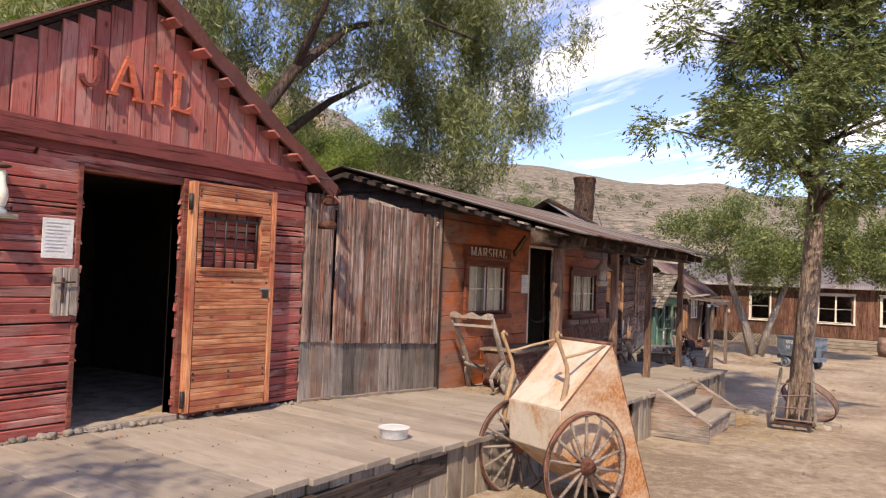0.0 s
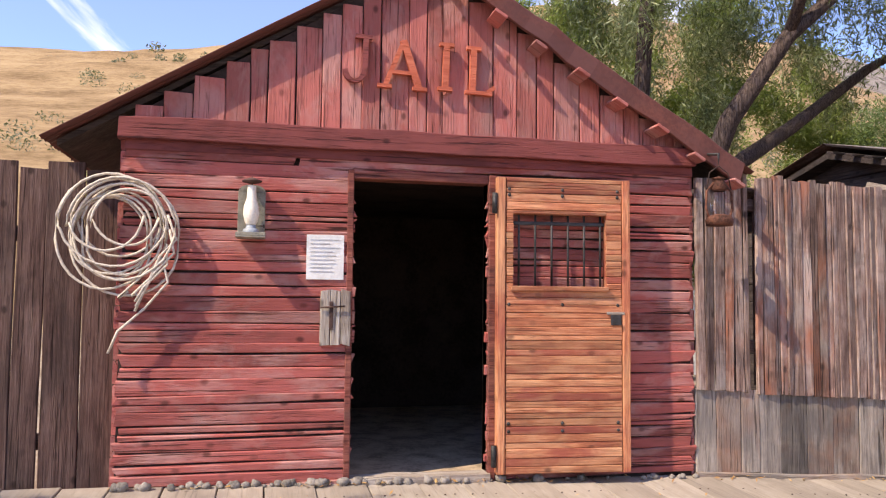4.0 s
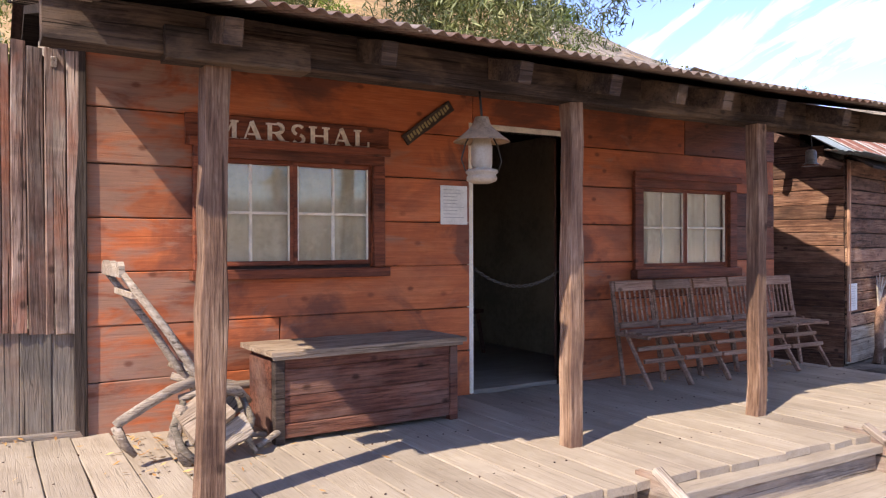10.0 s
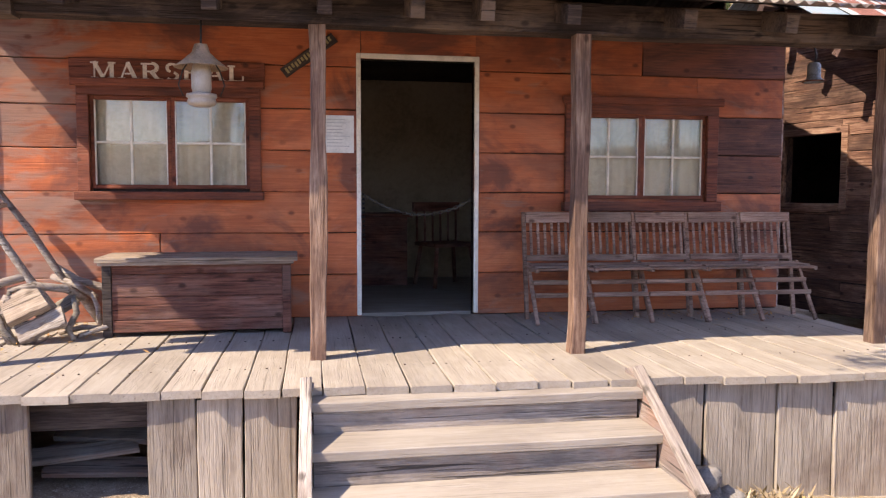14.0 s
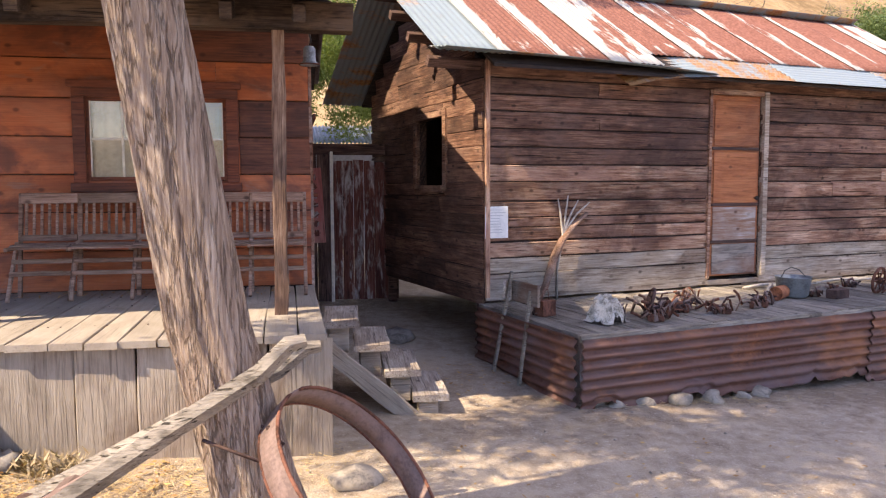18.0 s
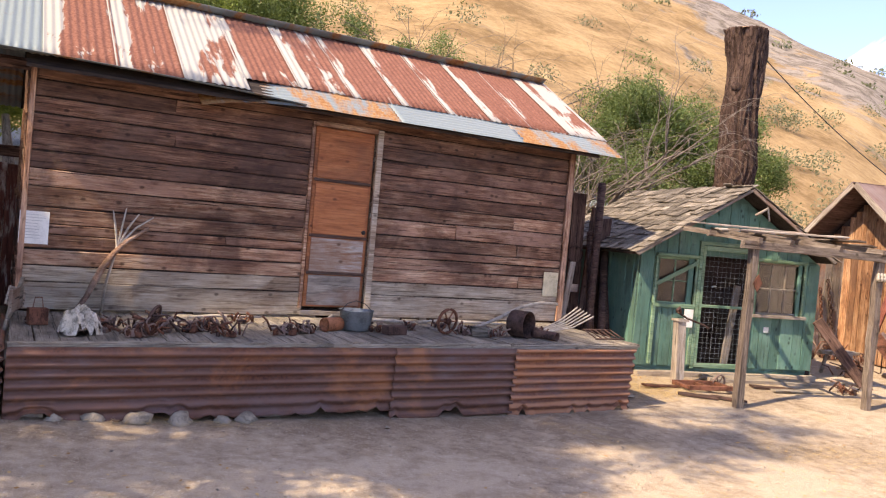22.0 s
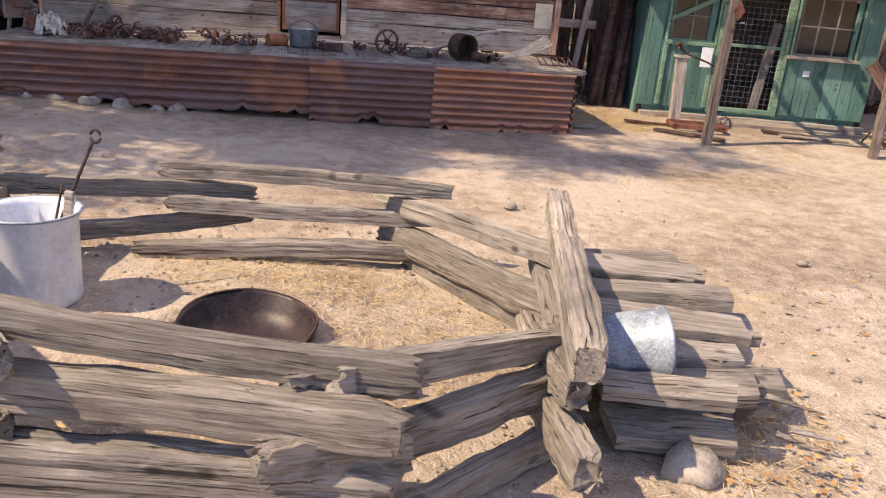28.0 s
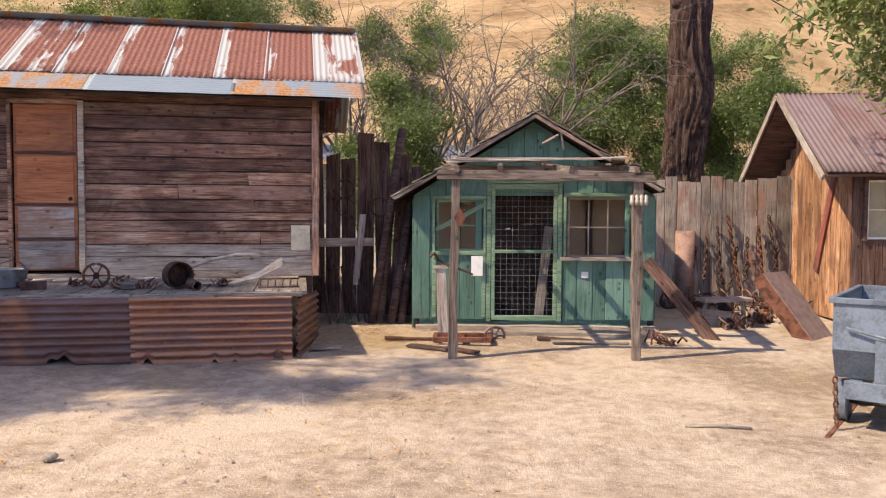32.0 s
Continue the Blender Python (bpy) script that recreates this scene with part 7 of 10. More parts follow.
cedar = thing("cedar_tree", "tall green cedar with a leaning furrowed grey-brown trunk", "tree")
part("trunk", furrowed([(14.59, 1.81, 0.25), (14.48, 1.77, 0.7), (14.315, 1.71, 1.4), (14.12, 1.58, 2.75), (13.94, 1.50, 4.2), (13.82, 1.5, 6.0), (13.8, 1.6, 8.5)], [0.225, 0.183, 0.165, 0.148, 0.125, 0.09, 0.04]), M_BARK, cedar)
cl = []
r_ = random.Random(3)
for k in range(64):
    z0 = 4.0 + 5.9 * (k / 64) + r_.random() * 0.4
    a = r_.random() * 2 * math.pi
    reach = (2.35 - 0.65 * max(0, (z0 - 5.5) / 4)) * (0.55 + 0.5 * r_.random()) * (0.9 if z0 < 4.5 else 1.0)
    tx, ty = 13.95 - 0.02 * z0, 1.55
    b0 = Vector((tx, ty, z0 - 0.35))
    b1 = b0 + Vector((math.cos(a) * reach, math.sin(a) * reach, 0.35 + 0.35 * r_.random()))
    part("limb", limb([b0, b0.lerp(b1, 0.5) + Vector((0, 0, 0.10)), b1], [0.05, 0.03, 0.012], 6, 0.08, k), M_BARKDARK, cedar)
    for q in range(3):
        f = 0.45 + 0.28 * q
        p = b0.lerp(b1, f)
        s = 0.42 + 0.25 * r_.random()
        cl.append((p.x + r_.uniform(-0.3, 0.3), p.y + r_.uniform(-0.3, 0.3), p.z + 0.1, s, s, s * 0.78, 1.0))
crown("crown", cl, 112, 0.037, L_CEDAR, cedar, 5, 0.35, 1.0, True)

# ---- hand truck leaning on the cedar ----
ht = thing("hand_truck", "old wooden hand truck with iron cross bars leaning on the cedar", "hand truck")
for dy, top in ((-0.24, (14.72, 1.60, 1.33)), (0.22, (14.80, 2.10, 1.20))):
    base = Vector((13.35, 1.72 + dy * 1.35, 0.50))
    tp = Vector(top)
    part("side_rail", Geo().tube([base, base.lerp(tp, 0.3), base.lerp(tp, 0.62), base.lerp(tp, 0.86) + Vector((0, 0, -0.01)), base.lerp(tp, 0.95) + Vector((0, 0, 0.03)), tp], [0.034, 0.036, 0.034, 0.032, 0.029, 0.022], 4, rough=0.0, flat=1.3, smooth=False), M_RAIL, ht, "bleached wooden rail with a curved grip")
for f, wd in ((0.04, 0.05), (0.24, 0.055), (0.45, 0.055), (0.68, 0.05)):
    a = Vector((13.35, 1.72 - 0.24 * 1.35, 0.50)).lerp(Vector((14.72, 1.60, 1.33)), f)
    b_ = Vector((13.35, 1.72 + 0.22 * 1.35, 0.50)).lerp(Vector((14.80, 2.10, 1.20)), f)
    part("cross_bar", Geo().tube([a, b_], wd * 0.8, 4, flat=0.3, smooth=False), M_RUSTPINK, ht, "dusty pink-rusted iron cross bar")
for s in (-0.09, 0.09):
    a = Vector((13.38, 1.72 + s, 0.53))
    part("centre_bar", Geo().tube([a, Vector((14.3, 1.80 + s, 1.0))], 0.016, 6, flat=0.5), M_RUSTPINK, ht)
for dy in (-0.3, 0.3):
    part("small_wheel", Geo().lathe([(0.03, -0.02), (0.09, -0.02), (0.095, 0), (0.09, 0.02), (0.03, 0.02)], 18, pose(13.5, 1.73 + dy, 0.52, 90)), M_RUST2, ht)
part("toe_plate", Geo().box(-0.03, 0.16, -0.3, 0.3, -0.008, 0.008), M_RUST2, ht, "", pose(13.30, 1.72, 0.47, 0, -10, 0))
part("wire_loop", Geo().tube([(14.3, 1.55, 0.95), (14.55, 1.50, 0.85), (14.62, 1.58, 0.9), (14.5, 1.62, 1.0)], 0.008, 5), M_RUST2, ht)

hoop = thing("iron_hoop", "wide rusty iron wheel band leaning on the tree", "hoop", Matrix.Translation((14.917, 1.648, 0.687)) @ Vector((0.65, -0.33, 0.68)).to_track_quat('Y', 'Z').to_matrix().to_4x4())
n = 44
vs, fs = [], []
for k in range(n):
    t = 2 * math.pi * k / n
    for rr, yy in ((0.473, -0.06), (0.473, 0.06), (0.465, 0.06), (0.465, -0.06)):
        vs.append((rr * math.cos(t), yy, rr * math.sin(t)))
for k in range(n):
    k2 = (k + 1) % n
    for q in range(4):
        q2 = (q + 1) % 4
        fs.append((k * 4 + q, k2 * 4 + q, k2 * 4 + q2, k * 4 + q2))
part("band", Geo().add(vs, fs, None, True), M_RUSTPINK, hoop)
for yy in (-0.057, 0.057):
    part("rolled_edge", Geo().tube([(0.469 * math.cos(t), yy, 0.469 * math.sin(t)) for t in [2 * math.pi * k / 44 for k in range(45)]], 0.0085, 6, cap=False, rough=0.06), M_RUST, hoop, "rust-flaked rolled edge")
part("lap_plate", Geo().box(-0.075, 0.075, -0.05, 0.05, 0.471, 0.479), M_RUST, hoop, "riveted lap plate", pose(0, 0, 0, 0, 200, 0))
for k in range(8):
    t = 2 * math.pi * (k + 0.3) / 8
    part("rivet", Geo().lathe([(0.0, 0.010), (0.008, 0.007), (0.012, 0.0)], 8, pose(0.472 * math.cos(t), 0.0, 0.472 * math.sin(t), 0, 90 - math.degrees(t), 0)), M_RUST2, hoop)

# ---- the weathered cabin, in its own frame: x along its front, y into it ----
CM = pose(16.54, 5.66, 0, 0, 0, 12.3)
cabin = thing("weathered_cabin", "long weathered board cabin with a patched red and silver iron roof", "building", CM)
CW, CD = 6.46, 3.35
chs = [(2.80, 3.56, 0.9, 2.98)]
cw_ = wall("front_wall", cabin, M_SHADEBLACK, pose(0, 0, 0), 0, CW, 0.84, 3.2, chs, 0.09)
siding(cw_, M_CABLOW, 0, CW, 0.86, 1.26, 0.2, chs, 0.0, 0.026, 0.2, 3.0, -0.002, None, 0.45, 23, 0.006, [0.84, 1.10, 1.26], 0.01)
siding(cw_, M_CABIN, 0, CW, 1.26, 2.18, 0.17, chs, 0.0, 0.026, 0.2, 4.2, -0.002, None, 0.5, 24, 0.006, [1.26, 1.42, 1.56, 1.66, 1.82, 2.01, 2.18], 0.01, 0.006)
# rows below the eave use the colour with shade mixed in
siding(cw_, M_CABSHADE, 0, CW, 2.18, 3.2, 0.17, chs, 0.0, 0.026, 0.2, 4.2, -0.002, None, 0.4, 29, 0.006, [2.18, 2.35, 2.53, 2.70, 2.86, 3.02, 3.2], 0.01, 0.006)
part("corner_board", plank(2.35, 0.09, 0.03, 5), M_CABIN, cabin, "", pose(CW - 0.03, -0.05, 2.02) @ UP)
part("corner_board", plank(2.3, 0.05, 0.03, 6), M_CABIN, cabin, "", pose(0.01, -0.045, 2.02) @ UP)


def cabin_gable(z):
    d = max(0.0, (z - 3.15) / 0.63)
    return (d, CD - d)


sw_ = wall("side_wall", cabin, M_SHADEBLACK, pose(0, CD, 0, 0, 0, -90), 0, CD, 0.84, 3.15, [(CD - 1.68, CD - 0.92, 1.98, 2.72)], 0.09, gable=(CD / 2, 4.2))
# this side is darkened all over in place of the roof's shadow
siding(sw_, M_CABSHADE, 0, CD, 0.80, 4.15, 0.17, [(CD - 1.68, CD - 0.92, 1.98, 2.72)], 0.0, 0.028, 0.15, 6.0, 0.0, lambda z: cabin_gable(z), 0.2, 25, 0.006)
part("window_frame", Geo().box(CD - 1.76, CD - 1.68, -0.05, 0.09, 1.92, 2.8).box(CD - 0.92, CD - 0.84, -0.05, 0.09, 1.92, 2.8).box(CD - 1.68, CD - 0.92, -0.05, 0.09, 2.72, 2.8).box(CD - 1.68, CD - 0.92, -0.07, 0.09, 1.90, 1.98), M_CABIN, cabin, "rough open window frame", pose(0, CD, 0, 0, 0, -90))
rs_ = wall("side_wall", cabin, M_SHADEBLACK, pose(CW, 0, 0, 0, 0, 90), 0, CD, 0.84, 3.15, (), 0.09, gable=(CD / 2, 4.2))
siding(rs_, M_CABIN, 0, CD, 0.86, 4.1, 0.19, (), 0.0, 0.024, 0.1, 3.0, 0.02, lambda z: cabin_gable(z), 0.1, 26)
wall("back_wall", cabin, M_SHADEBLACK, pose(0, CD - 0.09, 0), 0, CW, 0.84, 3.2, (), 0.09)
part("room_floor", Geo().box(0, CW, 0.09, CD - 0.09, 0.84, 0.9), M_DECK, cabin)
part("room_ceiling", Geo().box(0.09, CW - 0.09, 0.09, CD - 0.09, 3.1, 3.14), M_SHADEBLACK, cabin)
for px in (0.15, 2.2, 4.3, 6.3):
    for py in (0.2, CD - 0.2):
        part("pier", Geo().box(px - 0.09, px + 0.09, py - 0.09, py + 0.09, -0.1, 0.84), M_BROWN, cabin)
part("door", Geo().box(0.02, 0.74, 0, 0.03, 0.0, 2.03), M_CABDOOR, cabin, "orange-brown panelled door with a worn grey foot", pose(2.80, -0.005, 0.94))
for a, b_, c, d, mt in ((0.06, 0.70, 1.47, 1.97, M_CABDOOR), (0.06, 0.70, 0.83, 1.40, M_CABDOOR), (0.06, 0.70, 0.40, 0.78, M_DOORWORN)):
    part("door_panel", Geo().box(a, b_, -0.010, 0.0, c, d), mt, cabin, "paint worn away in streaks" if mt is M_DOORWORN else "", pose(2.80, -0.007, 0.94))
part("door_foot", Geo().box(0.06, 0.70, -0.010, 0.0, 0.02, 0.36), M_GREYLOW, cabin, "grey weathered lower panel", pose(2.80, -0.007, 0.94))
for zz in (0.79, 0.37, 1.42):
    part("door_rail", Geo().box(0.03, 0.73, -0.018, 0.0, zz, zz + 0.035), M_BROWN, cabin, "", pose(2.80, -0.007, 0.94))
part("door_knob", Geo().lathe([(0, 0.06), (0.022, 0.055), (0.026, 0.04), (0.01, 0.02), (0.012, 0)], 12, pose(3.47, -0.015, 1.82, 90)), M_IRON, cabin)
part("door_jamb", Geo().box(2.76, 2.80, -0.05, 0.09, 0.92, 3.02), M_CABIN, cabin)
part("door_jamb", Geo().box(3.56, 3.63, -0.06, 0.09, 0.92, 3.02), M_CABLOW, cabin)
part("door_lintel", Geo().box(2.80, 3.56, -0.05, 0.09, 2.975, 3.03), M_CABIN, cabin)
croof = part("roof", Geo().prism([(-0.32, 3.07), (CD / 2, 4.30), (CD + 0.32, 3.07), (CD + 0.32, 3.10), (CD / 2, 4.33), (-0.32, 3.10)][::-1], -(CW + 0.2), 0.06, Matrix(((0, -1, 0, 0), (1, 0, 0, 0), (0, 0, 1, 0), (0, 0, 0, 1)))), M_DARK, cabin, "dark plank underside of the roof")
RX0, RX1 = -0.58, CW + 0.6
k = 0
nsh = 12
for k in range(nsh):
    w = (RX1 - RX0) / nsh
    xa = RX0 + k * w
    y0, z0, y1, z1 = (-0.12, 3.262, CD / 2 + 0.03, 4.40) if k < 4 else (0.05, 3.368, CD / 2 + 0.03, 4.40)
    L = math.hypot(y1 - y0, z1 - z0)
    d = Vector((0, y0 - y1, z0 - z1)).normalized()
    up = Vector((0, -d.z, d.y))
    if up.z < 0:
        up = -up
    side = up.cross(d)
    org = Vector((xa if side.x > 0 else xa + w + 0.02, y1, z1)) + up * 0.006 * (k % 2)
    m = Matrix(((d.x, side.x, up.x, org.x), (d.y, side.y, up.y, org.y), (d.z, side.z, up.z, org.z), (0, 0, 0, 1))) @ pose(0, 0, 0, 0, 0, 0.6 * (rng.random() - 0.5))
    part("roof_sheet", Geo().sheet(L + (0.10 if k < 4 else 0.0), w + 0.03, 0.076, 0.0065, 0.003, 8, None, 0.01, 200 + k), M_EAVE if k == 0 else M_ROOF, croof, "", m)
for k, (a, b_) in enumerate(((1.50, 3.75), (3.70, 5.45), (5.40, RX1))):
    # ridges run along the eave; the first sheet has come loose and droops
    g = Geo().sheet(b_ - a, 0.53, 0.076, 0.007, 0.003, 24, None, 0.02, 300 + k)
    droop = 0.16 if k == 0 else 0.0
    g.v = [(p[0], p[1], p[2] - droop * max(0.0, 1 - p[0] / 1.1) ** 2 + 0.012 * noise.noise(Vector((p[0] * 1.7, p[1] * 2, k)))) for p in g.v]
    part("eave_sheet", g, M_EAVE, croof, "pale blue-grey eave sheet streaked with rust", pose(a, -0.385, 3.098 + 0.004 * k, 30.5, 0, 0))
g = Geo().sheet(3.15, 0.42, 0.076, 0.007, 0.003, 24, None, 0.03, 310)
g.v = [(p[0], p[1], p[2] - 0.05 * max(0.0, p[0] / 3.15) ** 3) for p in g.v]
part("eave_sheet", g, M_EAVE, croof, "loose pale iron sheet under the roof edge", pose(RX0, -0.40, 3.205, 9, 0.6, 0))
sheet_roof("roof_sheet", croof, M_EAVE, RX0, RX0 + 0.62, CD + 0.38, 3.09, CD / 2 - 0.03, 4.40, 0.66)
sheet_roof("roof_sheet", croof, M_ROOF, RX0 + 0.62, RX1, CD + 0.38, 3.09, CD / 2 - 0.03, 4.40, 0.66)
part("ridge_cap", Geo().sheet(RX1 - RX0, 0.25, 0.25, 0.03, 0.003, 10, pose(RX0, CD / 2 - 0.125, 4.405)), M_EAVE, croof, "pale ridge capping")
for q in range(4):
    part("barge_purlin", Geo().box(-0.58, 0.2, -0.04, 0.04, -0.045, 0.045), M_BROWN, croof, "", pose(0, 0.05 + 0.5 * q, 3.14 + 0.31 * q, 32, 0, 0))
notice(CM @ pose(-0.02, -0.05, 1.46), 0.25, 0.31, "white paper notice on the cabin corner")
notice(CM @ pose(6.12, -0.05, 1.18), 0.24, 0.32, "yellowed paper notice on the cabin boards", 0, plain("old_paper", (0.58, 0.50, 0.34), 0.85, 0, 0.15, 9, 0.1))

# platform in front with its iron skirt
plat = thing("low_platform", "low plank platform skirted with rusty corrugated iron sheets", "platform", CM)
x = -0.05
while x < 6.2:
    w = 0.16 + 0.05 * rng.random()
    m = pose(x + w / 2, -0.86, 0.80 + (rng.random() - 0.5) * 0.012, 0, 0, 90) @ pose(0, 0, 0, -90)
    part("plank", plank(1.72 + 0.08 * rng.random(), w - 0.006, 0.035, rng.randrange(1 << 30), 0.004, 0.02, 4), M_RAIL, plat, "", m)
    x += w
part("edge_board", plank(6.3, 0.05, 0.05, 3, 0.008, 0.02, 14), M_RAIL, plat, "", pose(3.1, -1.74, 0.785))
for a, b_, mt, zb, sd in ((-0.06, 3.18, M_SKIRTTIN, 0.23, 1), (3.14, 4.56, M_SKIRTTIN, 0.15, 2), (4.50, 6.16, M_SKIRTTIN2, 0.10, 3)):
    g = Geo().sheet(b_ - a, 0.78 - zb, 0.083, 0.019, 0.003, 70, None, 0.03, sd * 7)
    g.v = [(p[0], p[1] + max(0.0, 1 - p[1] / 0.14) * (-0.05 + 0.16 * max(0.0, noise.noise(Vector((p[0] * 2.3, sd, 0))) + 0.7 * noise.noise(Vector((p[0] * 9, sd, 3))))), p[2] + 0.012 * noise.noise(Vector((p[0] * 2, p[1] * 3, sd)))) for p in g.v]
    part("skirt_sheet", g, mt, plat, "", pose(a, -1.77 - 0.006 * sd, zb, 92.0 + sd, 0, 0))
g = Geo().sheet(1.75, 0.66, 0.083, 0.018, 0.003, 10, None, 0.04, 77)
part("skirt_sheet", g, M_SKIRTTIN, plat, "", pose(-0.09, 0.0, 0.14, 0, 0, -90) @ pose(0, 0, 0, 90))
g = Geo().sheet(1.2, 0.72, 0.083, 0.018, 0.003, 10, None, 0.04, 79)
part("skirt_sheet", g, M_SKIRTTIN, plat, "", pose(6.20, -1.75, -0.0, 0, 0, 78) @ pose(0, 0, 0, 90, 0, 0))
for px in (0.1, 2.0, 4.2, 6.0):
    part("block", Geo().box(px - 0.12, px + 0.12, -1.70, -1.45, -0.1, 0.76), M_GREYLOW, plat)

# junk on the platform: (kind, x, y) in the cabin's frame
PZ = 0.82


def junk_gear(m, r, mat_, sp=6, name="gear_wheel", label="rusty iron gear wheel"):
    w = thing(name, label, "wheel", m, "scrap iron on the platform")
    part("rim", Geo().tube([(r * math.cos(2 * math.pi * k / 22), 0, r * math.sin(2 * math.pi * k / 22)) for k in range(23)], 0.016, 6, cap=False), mat_, w)
    part("hub", Geo().lathe([(0, -0.04), (0.03, -0.035), (0.035, 0.03), (0, 0.04)], 10, pose(0, 0, 0, 90)), mat_, w)
    for k in range(sp):
        t = 2 * math.pi * k / sp
        part("spoke", Geo().tube([(0.02 * math.cos(t), 0, 0.02 * math.sin(t)), (r * math.cos(t), 0, r * math.sin(t))], 0.009, 5), mat_, w)
    return w


def scrap(m, size, seed, label="tangle of rusty iron machine parts", mat_=None):
    """A rusted machine fragment: castings, rods, bolts and bent straps."""
    r_ = random.Random(seed)
    t = thing("scrap_iron", label, "scrap metal", m, "scrap iron on the platform")
    mats = (M_RUST, M_RUST2, M_RUSTPINK)
    for k in range(4):
        s = size * (0.2 + 0.25 * r_.random())
        mm = pose(r_.uniform(-size, size) * 0.5, r_.uniform(-size, size) * 0.4, s * 0.5, 0, 0, r_.uniform(0, 180))
        part("casting", Geo().box(-s * 0.6, s * 0.6, -s * 0.35, s * 0.35, -s * 0.5, s * 0.4, None, s * 0.12).lathe([(s * 0.2, s * 0.4), (s * 0.22, s * 0.6), (s * 0.1, s * 0.62), (s * 0.1, s * 0.4)], 10), mats[k % 3], t, "", mm)
    for k in range(10):
        a = Vector((r_.uniform(-size, size), r_.uniform(-size, size) * 0.6, 0.02))
        b_ = a + Vector((r_.uniform(-1, 1) * size, r_.uniform(-1, 1) * size * 0.6, r_.uniform(0, 0.9) * size))
        c = (a + b_) / 2 + Vector((0, 0, r_.uniform(0, 0.4) * size))
        part("rod", Geo().tube([a, c, b_], 0.006 + 0.008 * r_.random(), 6, rough=0.1), mats[r_.randrange(3)], t)
    for k in range(4):
        c = Vector((r_.uniform(-size, size) * 0.6, r_.uniform(-size, size) * 0.5, size * 0.35))
        rr = size * (0.2 + 0.15 * r_.random())
        ax = pose(0, 0, 0, r_.uniform(0, 90), r_.uniform(0, 90), 0)
        part("ring", Geo().tube([c + ax @ Vector((rr * math.cos(q * math.pi / 8), rr * math.sin(q * math.pi / 8), 0)) for q in range(17)], 0.008, 6, cap=False), mats[r_.randrange(3)], t)
    return t


for k, (jx, jy, s) in enumerate(((0.62, -1.28, 0.13), (0.86, -1.52, 0.15), (0.72, -1.05, 0.12), (0.13, -0.84, 0.09), (0.95, -1.45, 0.16), (1.10, -1.22, 0.2), (1.38, -1.25, 0.22), (1.62, -1.05, 0.18), (1.62, -1.48, 0.15), (2.2, -1.32, 0.17), (2.45, -1.2, 0.13), (3.25, -1.05, 0.1), (4.25, -1.2, 0.14), (4.55, -1.35, 0.12), (3.75, -0.9, 0.09), (2.0, -0.6, 0.1), (4.2, -0.7, 0.1), (5.35, -1.1, 0.08))):
    scrap(CM @ pose(jx, jy, PZ), s, 500 + k)
junk_gear(CM @ pose(4.03, -1.20, PZ + 0.145, 8, 0, 12), 0.13, M_RUST)
junk_gear(CM @ pose(1.05, -1.2, PZ + 0.12, 20, 0, 60), 0.11, M_RUST2)
pot = thing("grey_pot", "grey galvanised pot with a wire bail on the platform", "pot", CM @ pose(3.08, -0.95, PZ))
part("body", Geo().lathe([(0, 0.004), (0.13, 0.0), (0.15, 0.02), (0.175, 0.2), (0.185, 0.21), (0.17, 0.205), (0.145, 0.02), (0, 0.012)], 28), plain("dull_zinc", (0.24, 0.26, 0.27), 0.55, 0.35, 0.25, 8), pot)
part("bail", Geo().tube([(-0.17, 0, 0.2), (-0.1, 0.02, 0.27), (0, 0.03, 0.3), (0.1, 0.02, 0.27), (0.17, 0, 0.2)], 0.005, 5), M_IRON, pot)
can = thing("orange_can", "rusty orange tin can lying on its side", "can", CM @ pose(2.68, -1.1, PZ + 0.07, 0, 90, 25))
part("body", Geo().lathe([(0.0, 0.01), (0.062, 0.01), (0.065, 0.0), (0.07, 0.0), (0.068, 0.22), (0.06, 0.22), (0.06, 0.02)], 20), plain("orange_rust", (0.36, 0.13, 0.06), 0.8, 0.1, 0.3, 8), can)
part("plank_bit", plank(0.35, 0.09, 0.03, 3), M_RAIL, can, "", pose(0.05, 0.12, 0.1, 0, 60, 0))
solid("rusty_drum", Geo().lathe([(0.0, 0.02), (0.13, 0.02), (0.14, 0.0), (0.15, 0.02), (0.15, 0.21), (0.14, 0.21), (0.135, 0.04)], 26), M_RUST2, "short dark rusty drum lying open on its side", "drum", CM @ pose(4.86, -1.22, PZ + 0.15, 0, 90, -65))
solid("rusty_pipe", Geo().lathe([(0.045, 0), (0.06, 0), (0.06, 0.04), (0.05, 0.06), (0.05, 0.3), (0.042, 0.3), (0.042, 0.01)], 16), M_RUST2, "short flanged rusty pipe on the platform", "pipe", CM @ pose(5.05, -1.38, PZ + 0.06, 0, 90, -70))
solid("brick_block", Geo().box(-0.12, 0.12, -0.06, 0.06, 0, 0.09), M_RUST2, "dark rusty iron block on the platform", "block", CM @ pose(3.40, -1.22, PZ, 0, 0, 12))
solid("wooden_block", Geo().box(-0.1, 0.1, -0.07, 0.07, 0, 0.1), M_RAIL, "grey wooden block on the platform", "block", CM @ pose(4.42, -1.25, PZ, 0, 0, -20))
solid("rusty_tin", Geo().box(-0.11, 0.11, -0.08, 0.08, 0, 0.12).tube([(-0.06, 0, 0.12), (-0.04, 0, 0.2), (0.04, 0, 0.2), (0.06, 0, 0.12)], 0.006, 5), M_RUST, "small rusty lidded tin with a wire handle", "tin", CM @ pose(0.16, -0.88, PZ, 0, 0, 10) @ Matrix.Diagonal((0.68, 0.7, 1.15, 1)))
